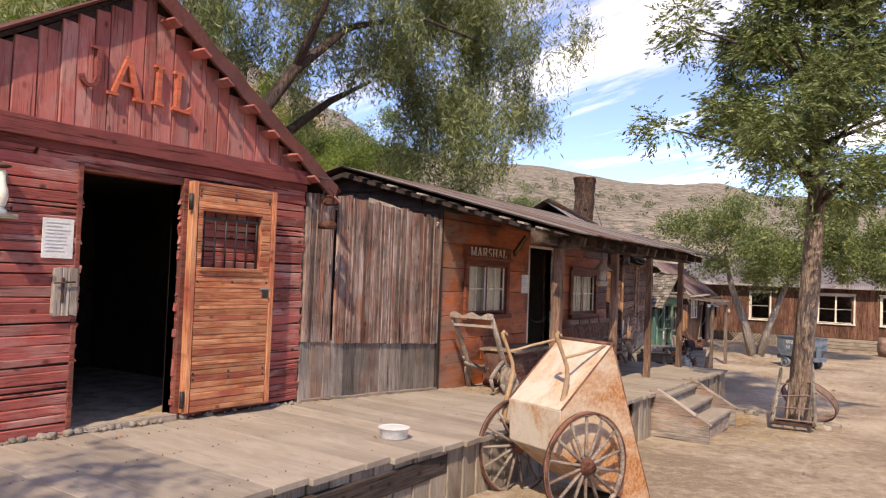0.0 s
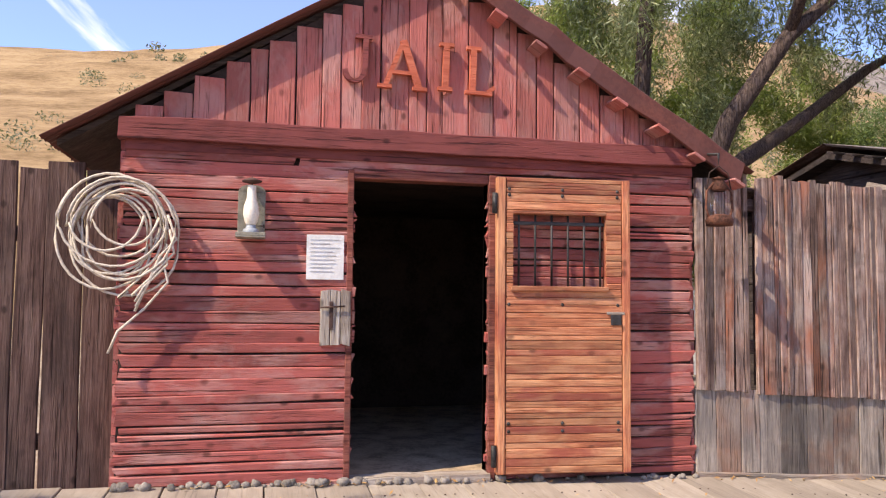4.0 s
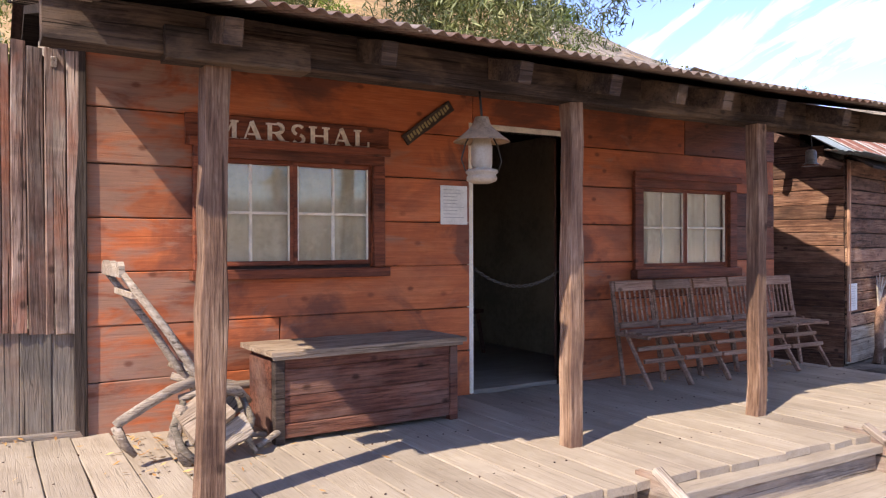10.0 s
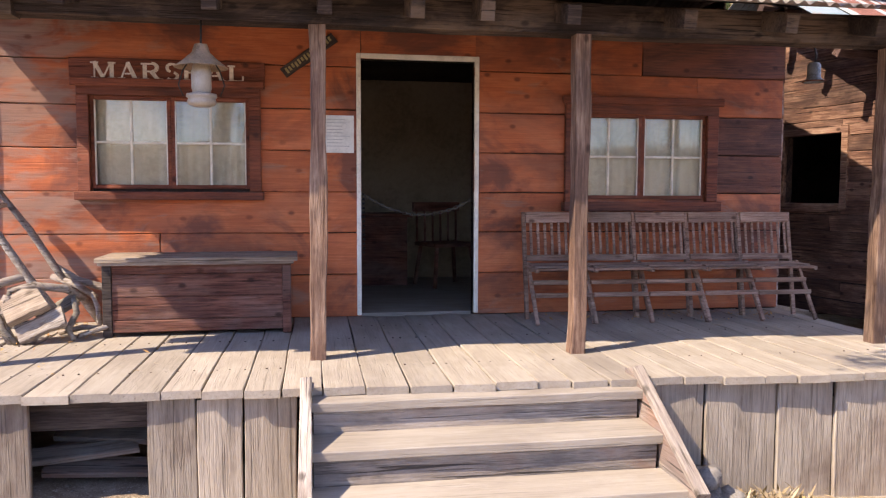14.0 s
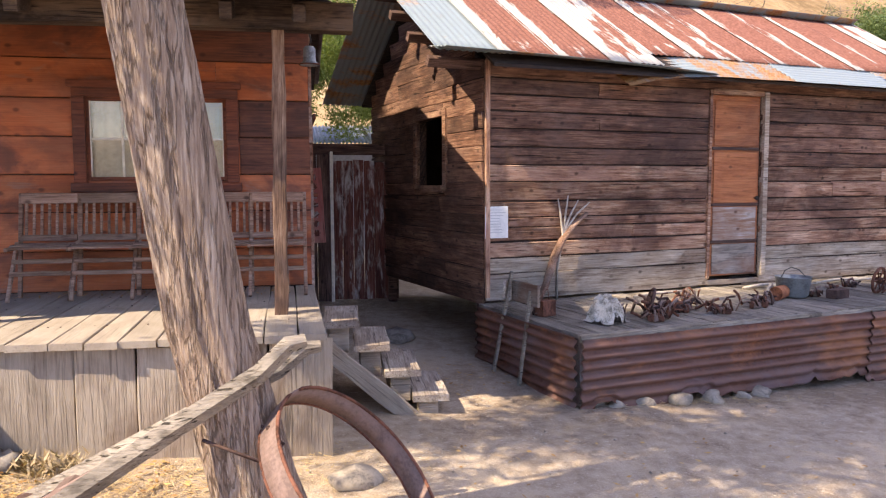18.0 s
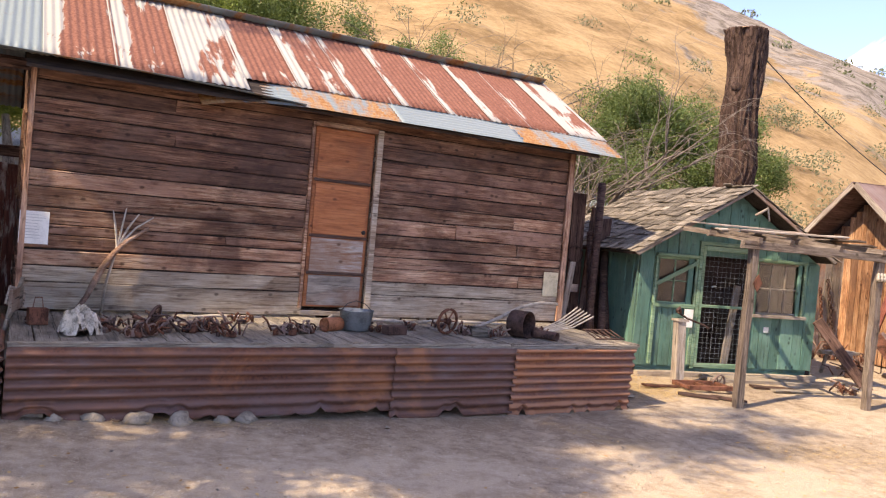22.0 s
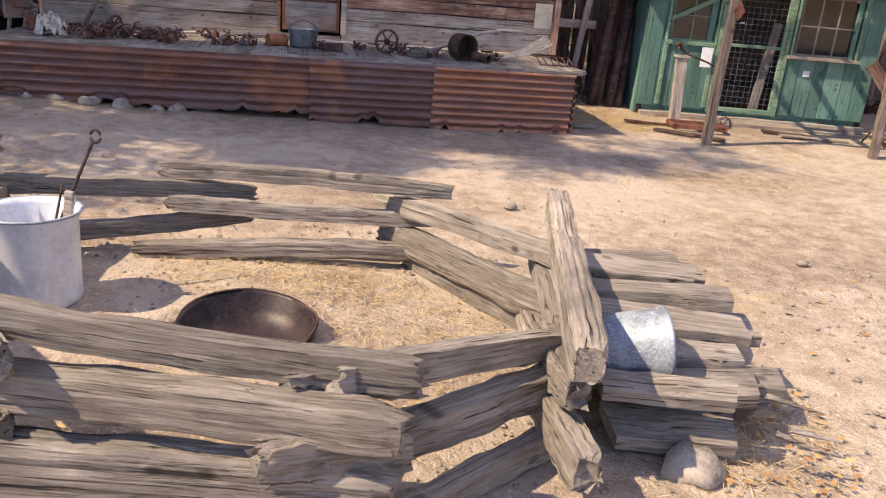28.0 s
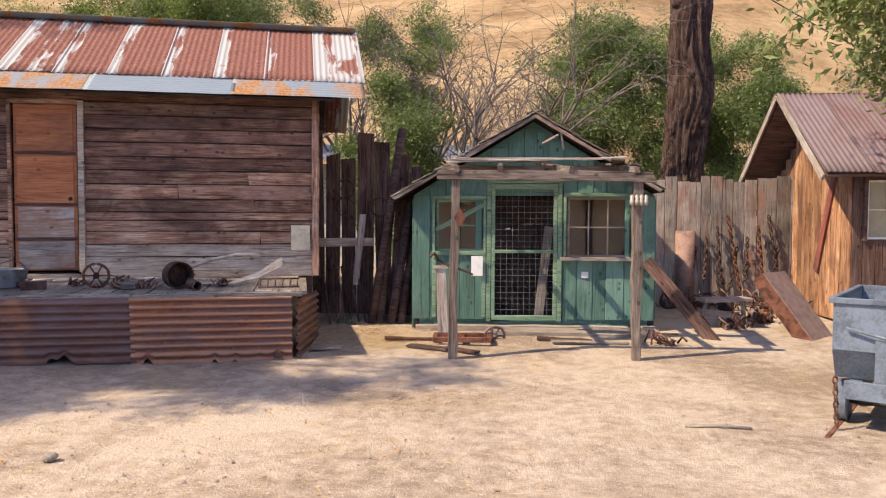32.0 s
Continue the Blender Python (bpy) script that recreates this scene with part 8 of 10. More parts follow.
# bleached rag draped over scrap
g = Geo()
vs, fs = [], []
for i in range(33):
    for j in range(25):
        u_, v_ = i / 32 - 0.5, j / 24 - 0.5
        z_ = 0.24 - 0.75 * (u_ * u_ * 0.8 + v_ * v_ * 0.9) + 0.035 * math.sin(u_ * 14 + v_ * 5) + 0.03 * noise.noise(Vector((u_ * 5, v_ * 5, 2)))
        vs.append((u_ * (0.46 - 0.14 * abs(v_)) + 0.02 * noise.noise(Vector((u_ * 4, v_ * 4, 7))), v_ * 0.38, max(0.008, z_ * 1.0 - 0.2 * max(0, abs(u_) - 0.3) + 0.034 * math.sin(u_ * 31 + 9 * v_) + 0.022 * math.sin(v_ * 37 - 8 * u_) * (abs(v_) + 0.2) + 0.03 * noise.noise(Vector((u_ * 9, v_ * 7, 1))))))
for i in range(32):
    for j in range(24):
        fs.append((i * 25 + j, (i + 1) * 25 + j, (i + 1) * 25 + j + 1, i * 25 + j + 1))
solid("pale_rag", g.add(vs, fs, None, True), M_CLOTH, "bleached white rag draped over scrap iron", "rag", CM @ pose(0.46, -1.36, PZ, 0, 0, 14) @ Matrix.Diagonal((0.72, 0.8, 0.85, 1)))
tines = thing("hay_tines", "fan of curved pale metal hay tines on the platform", "hay rake", CM @ pose(5.35, -1.05, PZ))
for k in range(6):
    part("tine", Geo().tube([(-0.35, 0.02 * k, 0.02), (0.1, -0.05 + 0.03 * k, 0.03), (0.42, -0.12 + 0.05 * k, 0.10 + 0.01 * k), (0.68, -0.16 + 0.06 * k, 0.24 + 0.015 * k)], 0.009, 6), M_BONE, tines)
part("curved_bar", Geo().tube([(-1.15, 0.02, 0.03), (-0.75, 0.08, 0.07), (-0.45, 0.13, 0.17), (-0.15, 0.17, 0.29), (0.15, 0.2, 0.345), (0.42, 0.22, 0.335)], [0.015, 0.018, 0.02, 0.021, 0.021, 0.021], 10), M_BONE, tines, "long bent pale bar")
for k, (sx, sy, L, a) in enumerate(((3.45, -0.32, 0.9, 4), (3.7, -0.42, 0.7, -6), (4.6, -0.35, 1.0, 3), (4.9, -0.45, 0.8, -4), (1.9, -0.35, 0.8, 5))):
    solid("bleached_stick", Geo().tube([(-L / 2, 0, 0.02), (-L / 6, 0.02, 0.035), (L / 6, 0.0, 0.03), (L / 2, 0.03, 0.022)], [0.014, 0.018, 0.016, 0.01], 7, rough=0.12, seed=k), M_BONE, "bleached crooked stick lying along the cabin wall", "stick", CM @ pose(sx, sy, PZ, 0, 0, a), "sticks on the platform")
grate = thing("iron_grate", "small rusty iron grate propped on the platform edge", "grate", CM @ pose(6.0, -1.45, PZ))
for k in range(6):
    part("bar", Geo().tube([(-0.2 + 0.08 * k, -0.12, 0.03), (-0.2 + 0.08 * k, 0.12, 0.10)], 0.008, 5), M_RUST2, grate)
for yy, zz in ((-0.12, 0.03), (0.12, 0.10)):
    part("end_bar", Geo().tube([(-0.22, yy, zz), (0.22, yy, zz)], 0.01, 5), M_RUST2, grate)
# fork of antler-like bleached roots leaning on the wall
root = thing("bleached_branch", "forked bleached branch leaning on the cabin wall", "branch", CM @ pose(0.49, -0.20, PZ))
part("stem", Geo().tube([(0, 0.02, 0.0), (0.10, 0.02, 0.17), (0.16, 0.04, 0.31), (0.23, 0.06, 0.46), (0.32, 0.08, 0.60), (0.45, 0.09, 0.74), (0.63, 0.10, 0.87)], [0.048, 0.05, 0.052, 0.053, 0.052, 0.045, 0.028], 8, rough=0.02, flat=0.5), M_CHAIR, root, "brown curved plank")
for k, (dx, dz) in enumerate(((-0.02, 1.02), (0.10, 1.05), (0.22, 1.0), (0.36, 0.98))):
    part("prong", Geo().tube([(0.24, 0.05, 0.0), (0.27, 0.09, 0.3), (0.35, 0.11, 0.66), (0.33 + dx * 0.5, 0.11, 0.86), (0.31 + dx, 0.11, dz)], [0.014, 0.014, 0.013, 0.011, 0.006], 7, rough=0.08), M_BONE, root)
# little sign on two stakes beside the platform
ss = thing("stake_sign", "small grey weathered board sign on two leaning stakes", "sign", pose(16.47, 4.98, 0.2))
part("stake", Geo().tube([(-0.01, 0.10, 0.0), (0.21, 0.21, 0.98)], 0.032, 5, flat=0.6, smooth=False), M_RAIL, ss)
part("stake", Geo().tube([(0.11, -0.33, 0.0), (0.24, -0.26, 0.86)], 0.03, 5, flat=0.6, smooth=False), M_RAIL, ss)
part("board", plank(0.62, 0.19, 0.025, 4, 0.004, 0.01), M_GREYLOW, ss, "", pose(0.235, -0.12, 0.82, 0, -2, -86))
part("side_board", plank(0.2, 0.17, 0.025, 5, 0.004, 0.01), M_GREYLOW, ss, "", pose(0.16, 0.22, 0.80, 0, 15, 60))

# alley gate
gate = thing("alley_gate", "peeling dark red plank door set in a dark fence", "gate", pose(15.0, 8.45, 0))
staves(gate, M_BLACKBD, -0.1, 0.22, 0.4, 2.45, 0.16, 0.02, 0.03, 0.2, None, (), 91)
staves(gate, M_GATEDOOR, 0.24, 0.95, 0.5, 2.30, 0.12, 0.0, 0.03, 0.2, None, (), 92)
part("frame", Geo().box(0.20, 0.24, -0.05, 0.03, 0.45, 2.42), M_MUNTIN, gate, "peeling pale frame edge")
part("header", Geo().box(-0.1, 1.1, -0.04, 0.05, 2.38, 2.52), M_BLACKBD, gate)
part("post", Geo().box(0.95, 1.06, -0.04, 0.05, 0.4, 2.45), M_BLACKBD, gate)
sg_ = part("red_sign", plank(0.96, 0.21, 0.015, 4), M_REDGABLE, gate, "faded red board with worn lettering", pose(0.005, -0.06, 1.735, 0, -3, 0) @ UP)
for k in range(7):
    part("letter_bar", Geo().box(-0.04, 0.04, -0.002, 0.002, -0.028, 0.028).box(-0.006, 0.006, -0.002, 0.002, -0.045, 0.045), M_GATEDOOR, sg_, "", pose(-0.36 + 0.12 * k, -0.011, 0.0, 0, 30 * k, 0))


# ---- burnt boards leaning between cabin and green shed ----
lean = thing("leaning_fence", "ragged fence of dark scorched boards with planks leaning on it", "fence", pose(0, 8.15, 0))
for k, (x0, w, z1, ln) in enumerate(((22.55, 0.2, 2.85, -1), (22.76, 0.22, 2.5, 0.5), (22.99, 0.22, 2.45, 0), (23.22, 0.25, 2.82, 0.3), (23.48, 0.24, 2.68, -0.8), (23.74, 0.2, 2.5, 3), (23.95, 0.18, 2.35, 2))):
    vboard(lean, M_BLACKBD, x0, x0 + w - 0.015, gz(x0, 8.1) - 0.05, z1, 0.0, 0.03, "board", 0.006, 0.03, ln)
part("rail", plank(1.0, 0.12, 0.035, 6), M_GREYLOW, lean, "pale grey cross rail", pose(23.0, -0.35, 1.25, 0, -1, 0))
part("pale_stake", plank(1.0, 0.09, 0.03, 8), M_OLDWOOD, lean, "bleached leaning board", pose(23.3, -0.42, 1.15, 0, 6, 0) @ UP)
for k, (xa, xb, z1, r) in enumerate(((23.5, 23.88, 2.85, 0.06), (23.62, 23.75, 2.1, 0.055), (23.76, 24.02, 1.9, 0.06), (23.9, 24.05, 1.5, 0.05))):
    part("leaning_pole", Geo().tube([(xa, -0.75, 0.08), ((xa + xb) / 2, -0.45, z1 / 2), (xb, -0.12, z1)], r, 7, rough=0.06), M_BLACKBD, lean)
for k in range(7):
    x0 = 22.75 + 0.09 * k
    part("thin_stick", Geo().tube([(x0 + 0.25, -0.95 + 0.05 * k, 0.08), (x0, -0.25, 0.9 + 0.12 * (k % 3))], 0.014, 5), M_RUST2 if k % 2 else M_BLACKBD, lean)
for k in range(3):
    part("iron_ring", Geo().tube([(23.05 + 0.5 * (k == 2) + 0.13 * math.cos(q * math.pi / 9), -0.08, 1.75 + 0.25 * (k == 1) + 0.13 * math.sin(q * math.pi / 9)) for q in range(19)], 0.01, 5, cap=False), M_RUST2, lean)

# ---- the green shed ----
shed = thing("green_shed", "small peeling green board shed with a sagging shingle roof", "building")
GX0, GX1, GY = 24.10, 27.25, 7.15
ghs = [(25.11, 25.99, 0.25, 2.06), (26.11, 26.92, 1.10, 1.88), (24.40, 25.00, 1.17, 1.84)]
gw = wall("front_wall", shed, M_GREEN, pose(0, GY, 0), GX0, GX1, 0.05, 1.9, ghs, 0.08, gable=(25.66, 2.86))


def shed_top(x):
    return 2.84 - 0.60 * abs(x - 25.66)


staves(gw, M_GREEN, GX0, GX1, 0.28, 2.8, 0.21, 0.0, 0.022, 0.2, shed_top, [(25.11, 25.99, 0.0, 2.06), (26.11, 26.92, 1.10, 1.88), (24.40, 25.00, 1.17, 1.84)], 101)
part("sill_beam", plank(3.1, 0.16, 0.10, 4, 0.008, 0.02, 8), M_SKIRT, shed, "weathered sill timber", pose(25.7, GY - 0.10, 0.13))
part("step_plank", plank(1.75, 0.26, 0.055, 5, 0.012, 0.04, 8), M_SKIRT, shed, "bleached step plank", pose(26.0, GY - 0.29, 0.15, -86, 1, 1))
for px in (25.3, 26.0, 26.7):
    part("step_block", Geo().box(px - 0.09, px + 0.09, GY - 0.38, GY - 0.17, -0.02, 0.12), M_BROWN, shed)
for mm, L, sd in ((pose(GX0, 9.9, 0, 0, 0, -90), 2.75, 103), (pose(GX1, GY, 0, 0, 0, 90), 2.75, 104)):
    w_ = wall("side_wall", shed, M_SHADEBLACK, mm, 0, L, 0.05, 1.85, (), 0.08)
    staves(w_, M_GREEN, 0, L, 0.15, 1.85, 0.2, 0.0, 0.022, 0.2, None, (), sd)
wall("back_wall", shed, M_SHADEBLACK, pose(0, 9.82, 0), GX0, GX1, 0.05, 1.9, (), 0.08, gable=(25.66, 2.86))
part("room_floor", Geo().box(GX0, GX1, GY + 0.08, 9.82, 0.16, 0.22), M_BROWN, shed)
# door and window trim
for a, b_, c, d in ((25.06, 25.115, 0.25, 2.10), (25.985, 26.04, 0.25, 2.10), (26.06, 26.11, 1.05, 1.92), (26.92, 26.97, 1.05, 1.92), (24.35, 24.40, 0.3, 1.88), (25.0, 25.05, 0.3, 1.88)):
    part("trim", Geo().box(a, b_, GY - 0.05, GY + 0.0, c, d), M_GTRIM, shed)
for a, b_, c in ((25.06, 26.04, 2.06), (26.06, 26.97, 1.88), (24.35, 25.05, 1.84), (24.35, 25.05, 1.12)):
    part("trim", Geo().box(a, b_, GY - 0.055, GY + 0.0, c, c + 0.055), M_GTRIM, shed)
part("window_sill", Geo().box(26.02, 27.0, GY - 0.11, GY, 1.055, 1.10), M_OLDWOOD, shed)
window(shed, pose(26.11, GY - 0.005, 1.10), 0.81, 0.78, 3, 2, M_GTRIM, M_OLDWOOD, 0.0 + 0.02, 1, False, 0.1, False)
window(shed, pose(24.40, GY - 0.005, 1.17), 0.60, 0.67, 2, 2, M_GTRIM, M_GTRIM, 0.0 + 0.02, 1, False, 0.1, False)
part("brace_board", plank(0.75, 0.06, 0.02, 5), M_GTRIM, shed, "", pose(24.72, GY - 0.04, 1.62, 0, -28, 0))
# screen door of wire mesh
sd_ = part("screen_door", Geo().box(25.12, 25.17, GY - 0.045, GY - 0.01, 0.27, 2.05).box(25.93, 25.98, GY - 0.045, GY - 0.01, 0.27, 2.05).box(25.17, 25.93, GY - 0.045, GY - 0.01, 0.27, 0.33).box(25.17, 25.93, GY - 0.045, GY - 0.01, 1.98, 2.05).box(25.17, 25.93, GY - 0.045, GY - 0.01, 1.15, 1.19), M_GTRIM, shed)
for k in range(1, 10):
    xx = 25.17 + 0.76 * k / 10
    part("mesh_wire", Geo().tube([(xx, GY - 0.03, 0.33), (xx, GY - 0.03, 1.98)], 0.0014, 4, cap=False), M_GALV, sd_)
for k in range(1, 22):
    zz = 0.33 + 1.65 * k / 22
    part("mesh_wire", Geo().tube([(25.17, GY - 0.027, zz), (25.93, GY - 0.027, zz)], 0.0014, 4, cap=False), M_GALV, sd_)
part("leaning_board", plank(1.3, 0.12, 0.03, 6), M_GREYLOW, shed, "", pose(25.82, GY + 0.12, 0.85, 0, 6, 0) @ UP)
# added dark sheet behind the openings, standing for the dim interior
part("inner_partition", Geo().box(GX0 + 0.1, GX1 - 0.1, GY + 0.7, GY + 0.74, 0.22, 1.9), M_SHADEBLACK, shed)
for k, yy in enumerate((6.1, 6.75)):
    part("roof_board", plank(2.1 - 0.25 * (k % 3), 0.15, 0.02, 300 + k, 0.012, 0.05, 6), M_GREYLOW if k % 2 else M_OLDWOOD, shed, "", pose(25.62 - 0.07 * k, yy, 2.21 + 0.088 * (yy - 5.5) + 0.035, -85, 1.5 * (k % 3 - 1), 2 * (k % 2)))
part("hasp_bolt", Geo().tube([(25.3, GY - 0.07, 1.46), (25.36, GY - 0.07, 1.47)], 0.012, 6), M_GALV, shed)
# gable sticks
part("gable_ornament", Geo().tube([(25.75, GY - 0.3, 2.55), (25.95, GY - 0.3, 2.66)], 0.02, 6), M_OLDWOOD, shed)
part("gable_ornament", Geo().tube([(25.98, GY - 0.25, 2.72), (26.02, GY - 0.27, 2.48)], 0.015, 6), M_OLDWOOD, shed)
# shingle roof
groof = part("roof", Geo().prism([(23.88, 1.84), (25.66, 2.88), (27.29, 1.94), (27.29, 1.97), (25.66, 2.92), (23.88, 1.87)][::-1], GY - 0.30, 10.05), M_DARK, shed)
for s in (-1, 1):
    rows = 13
    for k in range(rows):
        d0 = (2.07 if s < 0 else 1.88) * (1 - k / rows)
        y = GY - 0.34
        while y < 10.05:
            w = 0.12 + 0.12 * rng.random()
            if s < 0 or y < GY + 0.2:
                d = d0 + 0.03 * rng.random()
                lift = 0.02 + 0.022 * rng.random() ** 2
                m = pose(25.66 + s * (d - 0.11) * 0.862, y + w / 2, 2.925 - (d - 0.11) * 0.508 + lift) @ pose(0, 0, 0, 0, s * (30.5 - 3 - 3 * rng.random()), 0) @ pose(0, 0, 0, -90, 0, (rng.random() - 0.5) * 11)
                part("shingle", plank(0.25 + 0.05 * rng.random(), w - 0.012, 0.012, rng.randrange(1 << 30), 0.007, 0.022, 2), M_SHINGLE, groof, "", m)
            y += w
    if s > 0:
        part("shingle_field", Geo().box(0, 1.9, GY + 0.2, 10.05, 0.005, 0.03), M_SHINGLE, groof, "", pose(25.66, 0, 2.92, 0, 30.3, 0))
for s in (-1, 1):
    part("barge_board", plank(2.1 if s < 0 else 1.86, 0.05, 0.025, 41 + s, 0.006, 0.03, 7), M_GREYLOW, groof, "", pose(25.66 + s * (0.9 if s < 0 else 0.80), GY - 0.31, 2.37 if s < 0 else 2.43, 0, s * 30.4, 0))
# awning
awn = thing("shed_awning", "rickety grey pole awning in front of the green shed", "awning")
for px, h in ((24.66, 2.05), (26.66, 2.02)):
    m = pose(px, 5.50, h / 2 - 0.02, 0, 0.7 if px < 25 else -0.3, 0) @ UP
    part("post", plank(h + 0.06, 0.10, 0.09, int(px), 0.012, 0.01, 8), M_AWNING, awn, "weathered post", m)
part("beam", plank(2.35, 0.11, 0.08, 9, 0.01, 0.03, 8), M_AWNING, awn, "weathered cross beam", pose(25.65, 5.46, 2.08, 0, 0.6, 0))
part("beam", plank(2.2, 0.07, 0.05, 10, 0.006, 0.03, 8), M_AWNING, awn, "", pose(25.6, 6.2, 2.20, 0, 0, 0))
for px, a in ((24.62, 4), (25.2, -3), (25.85, 5), (26.6, 2)):
    part("rafter", plank(1.75, 0.07, 0.06, int(px * 7), 0.006, 0.02, 5), M_AWNING, awn, "", pose(px, 6.28, 2.22, 0, 0, 90 + a) @ pose(0, 0, 0, 0, -5, 0))
part("loose_board", plank(0.75, 0.17, 0.02, 3), M_AWNING, awn, "", pose(24.95, 5.9, 2.27, -85, 0, 14))
part("loose_board", plank(0.5, 0.17, 0.02, 4), M_AWNING, awn, "", pose(25.55, 6.2, 2.28, -85, 0, -8))
part("roof_board", plank(0.95, 0.15, 0.02, 5), M_AWNING, awn, "", pose(26.55, 6.1, 2.27, -85, 0, 80))
part("roof_board", plank(0.95, 0.12, 0.02, 6), M_AWNING, awn, "", pose(26.72, 6.1, 2.22, -80, 0, 84))
part("diamond_plate", Geo().prism([(0, -0.11), (0.065, 0), (0, 0.11), (-0.065, 0)], -0.01, 0.0), M_RUST, awn, "rusty diamond plate", pose(24.72, 5.44, 1.62))
for k in range(4):
    part("insulator", Geo().lathe([(0, 0), (0.02, 0), (0.03, 0.05), (0.018, 0.06), (0.026, 0.1), (0.0, 0.12)], 10), M_FRETTED, awn, "", pose(26.58 + 0.05 * k, 5.42, 1.76))
# pump, bits and wheel by the shed
pump = thing("hand_pump", "grey boxed hand pump with an iron lever", "pump", pose(24.50, 6.6, 0.05))
part("box", plank(0.95, 0.13, 0.12, 4, 0.004, 0.004, 4), M_OLDWOOD, pump, "", pose(0, 0, 0.47, 0, -3, 0) @ UP)
part("cap", Geo().box(-0.09, 0.09, -0.08, 0.08, 0.93, 0.96), M_OLDWOOD, pump, "", pose(-0.02, 0, 0))
part("lever", Geo().tube([(-0.1, -0.02, 1.06), (0.05, -0.05, 0.98), (0.3, -0.1, 0.9), (0.38, -0.1, 0.86)], 0.015, 6), M_RUST2, pump)
part("spout", Geo().tube([(-0.06, -0.05, 1.05), (-0.1, -0.08, 1.12), (-0.16, -0.1, 1.08)], 0.02, 6), M_RUST2, pump)
notice(pose(24.86, 7.07, 0.85), 0.15, 0.26, "pale paper notice on the green half door", 0)
notice(pose(26.3, GY - 0.03, 0.83), 0.09, 0.08, "small white paper tag on the green boards", 2)
fb = thing("flat_grating", "rusty flat iron frame lying by the green shed", "scrap metal", pose(24.75, 6.35, gz(24.7, 6.4)))
part("frame_bar", Geo().box(-0.35, 0.35, -0.2, -0.15, 0.02, 0.08), M_RUST, fb)
part("frame_bar", Geo().box(-0.35, 0.35, 0.15, 0.2, 0.02, 0.08), M_RUST, fb)
for xx in (-0.33, 0.0, 0.33):
    part("cross_bar", Geo().box(xx - 0.03, xx + 0.03, -0.15, 0.15, 0.03, 0.07), M_RUST, fb)
junk_gear(pose(25.15, 6.55, 0.14, 10, 0, 15), 0.13, M_RUSTPINK, 6, "cog_wheel", "small spoked rusty iron wheel")
scrap(pose(27.2, 6.35, gz(27.2, 6.3)), 0.22, 801, "pile of rusty springs and iron beside the shed")
scrap(pose(28.9, 7.9, gz(28.9, 7.9)), 0.4, 802, "heap of rusty chain and harness iron")
for k, (px, py, sz) in enumerate(((28.0, 8.95, 0.34), (28.6, 9.0, 0.42), (29.2, 8.9, 0.36), (29.6, 8.6, 0.3))):
    scrap(pose(px, py, gz(px, py)), sz, 810 + k, "tangle of dark harness iron heaped at the fence foot")
scrap(pose(28.4, 7.4, gz(28.4, 7.4)), 0.3, 803, "tangle of rusty iron and boards")
solid("leaning_plank", plank(1.5, 0.16, 0.04, 4), M_BLACKBD, "dark plank leaning against the green shed", "plank", pose(27.55, 6.75, 0.5, 0, 0, -20) @ pose(0, 0, 0, 0, 50, 0))
solid("clay_pipe", Geo().lathe([(0.0, 0.0), (0.15, 0), (0.15, 1.3), (0.13, 1.3), (0.13, 0.05)], 24), M_TERRA, "upright reddish clay pipe by the big trunk", "pipe", pose(28.28, 9.4, gz(28.3, 9.4) - 0.12))

# ---- the big cut-off trunk ----
stump = thing("cut_trunk", "tall dark pine trunk sawn off high up", "tree trunk")
part("trunk", furrowed([(28.95, 11.6, 0.0), (28.84, 11.55, 1.4), (28.80, 11.5, 2.6), (28.92, 11.5, 3.9), (28.86, 11.5, 5.0), (28.93, 11.5, 6.1), (28.86, 11.5, 6.75)], [0.52, 0.40, 0.35, 0.375, 0.335, 0.345, 0.40], 96, 90, 0.34, 9), M_PINEBARK, stump)
for k, (a, z_) in enumerate(((-100, 4.2), (-150, 5.5), (-60, 3.3))):
    part("knot", Geo().lathe([(0.0, 0.10), (0.07, 0.09), (0.10, 0.03), (0.13, -0.05)], 14, pose(28.88 + 0.33 * math.cos(radians(a)), 11.5 + 0.33 * math.sin(radians(a)), z_) @ Vector((math.cos(radians(a)), math.sin(radians(a)), 0.3)).to_track_quat('Z', 'Y').to_matrix().to_4x4()), M_PINEBARK, stump, "healed branch knot")
part("cut_face", Geo().lathe([(0.0, 0.03), (0.25, 0.02), (0.40, -0.03)], 20, pose(28.86, 11.5, 6.76)), M_ORANGE, stump, "pale sawn top")

# back fence behind shed and trunk
bf = thing("back_fence", "tall grey board fence behind the sheds", "fence", pose(0, 9.45, 0))
staves(bf, M_GREYLOW, 27.4, 31.0, 0.2, 2.22, 0.17, 0, 0.025, 0.25, None, (), 111, 0.003, 0.5, "board", 0, None, 0.12)
part("rail", plank(3.5, 0.09, 0.05, 3), M_BROWN, bf, "", pose(29.2, 0.03, 1.7))

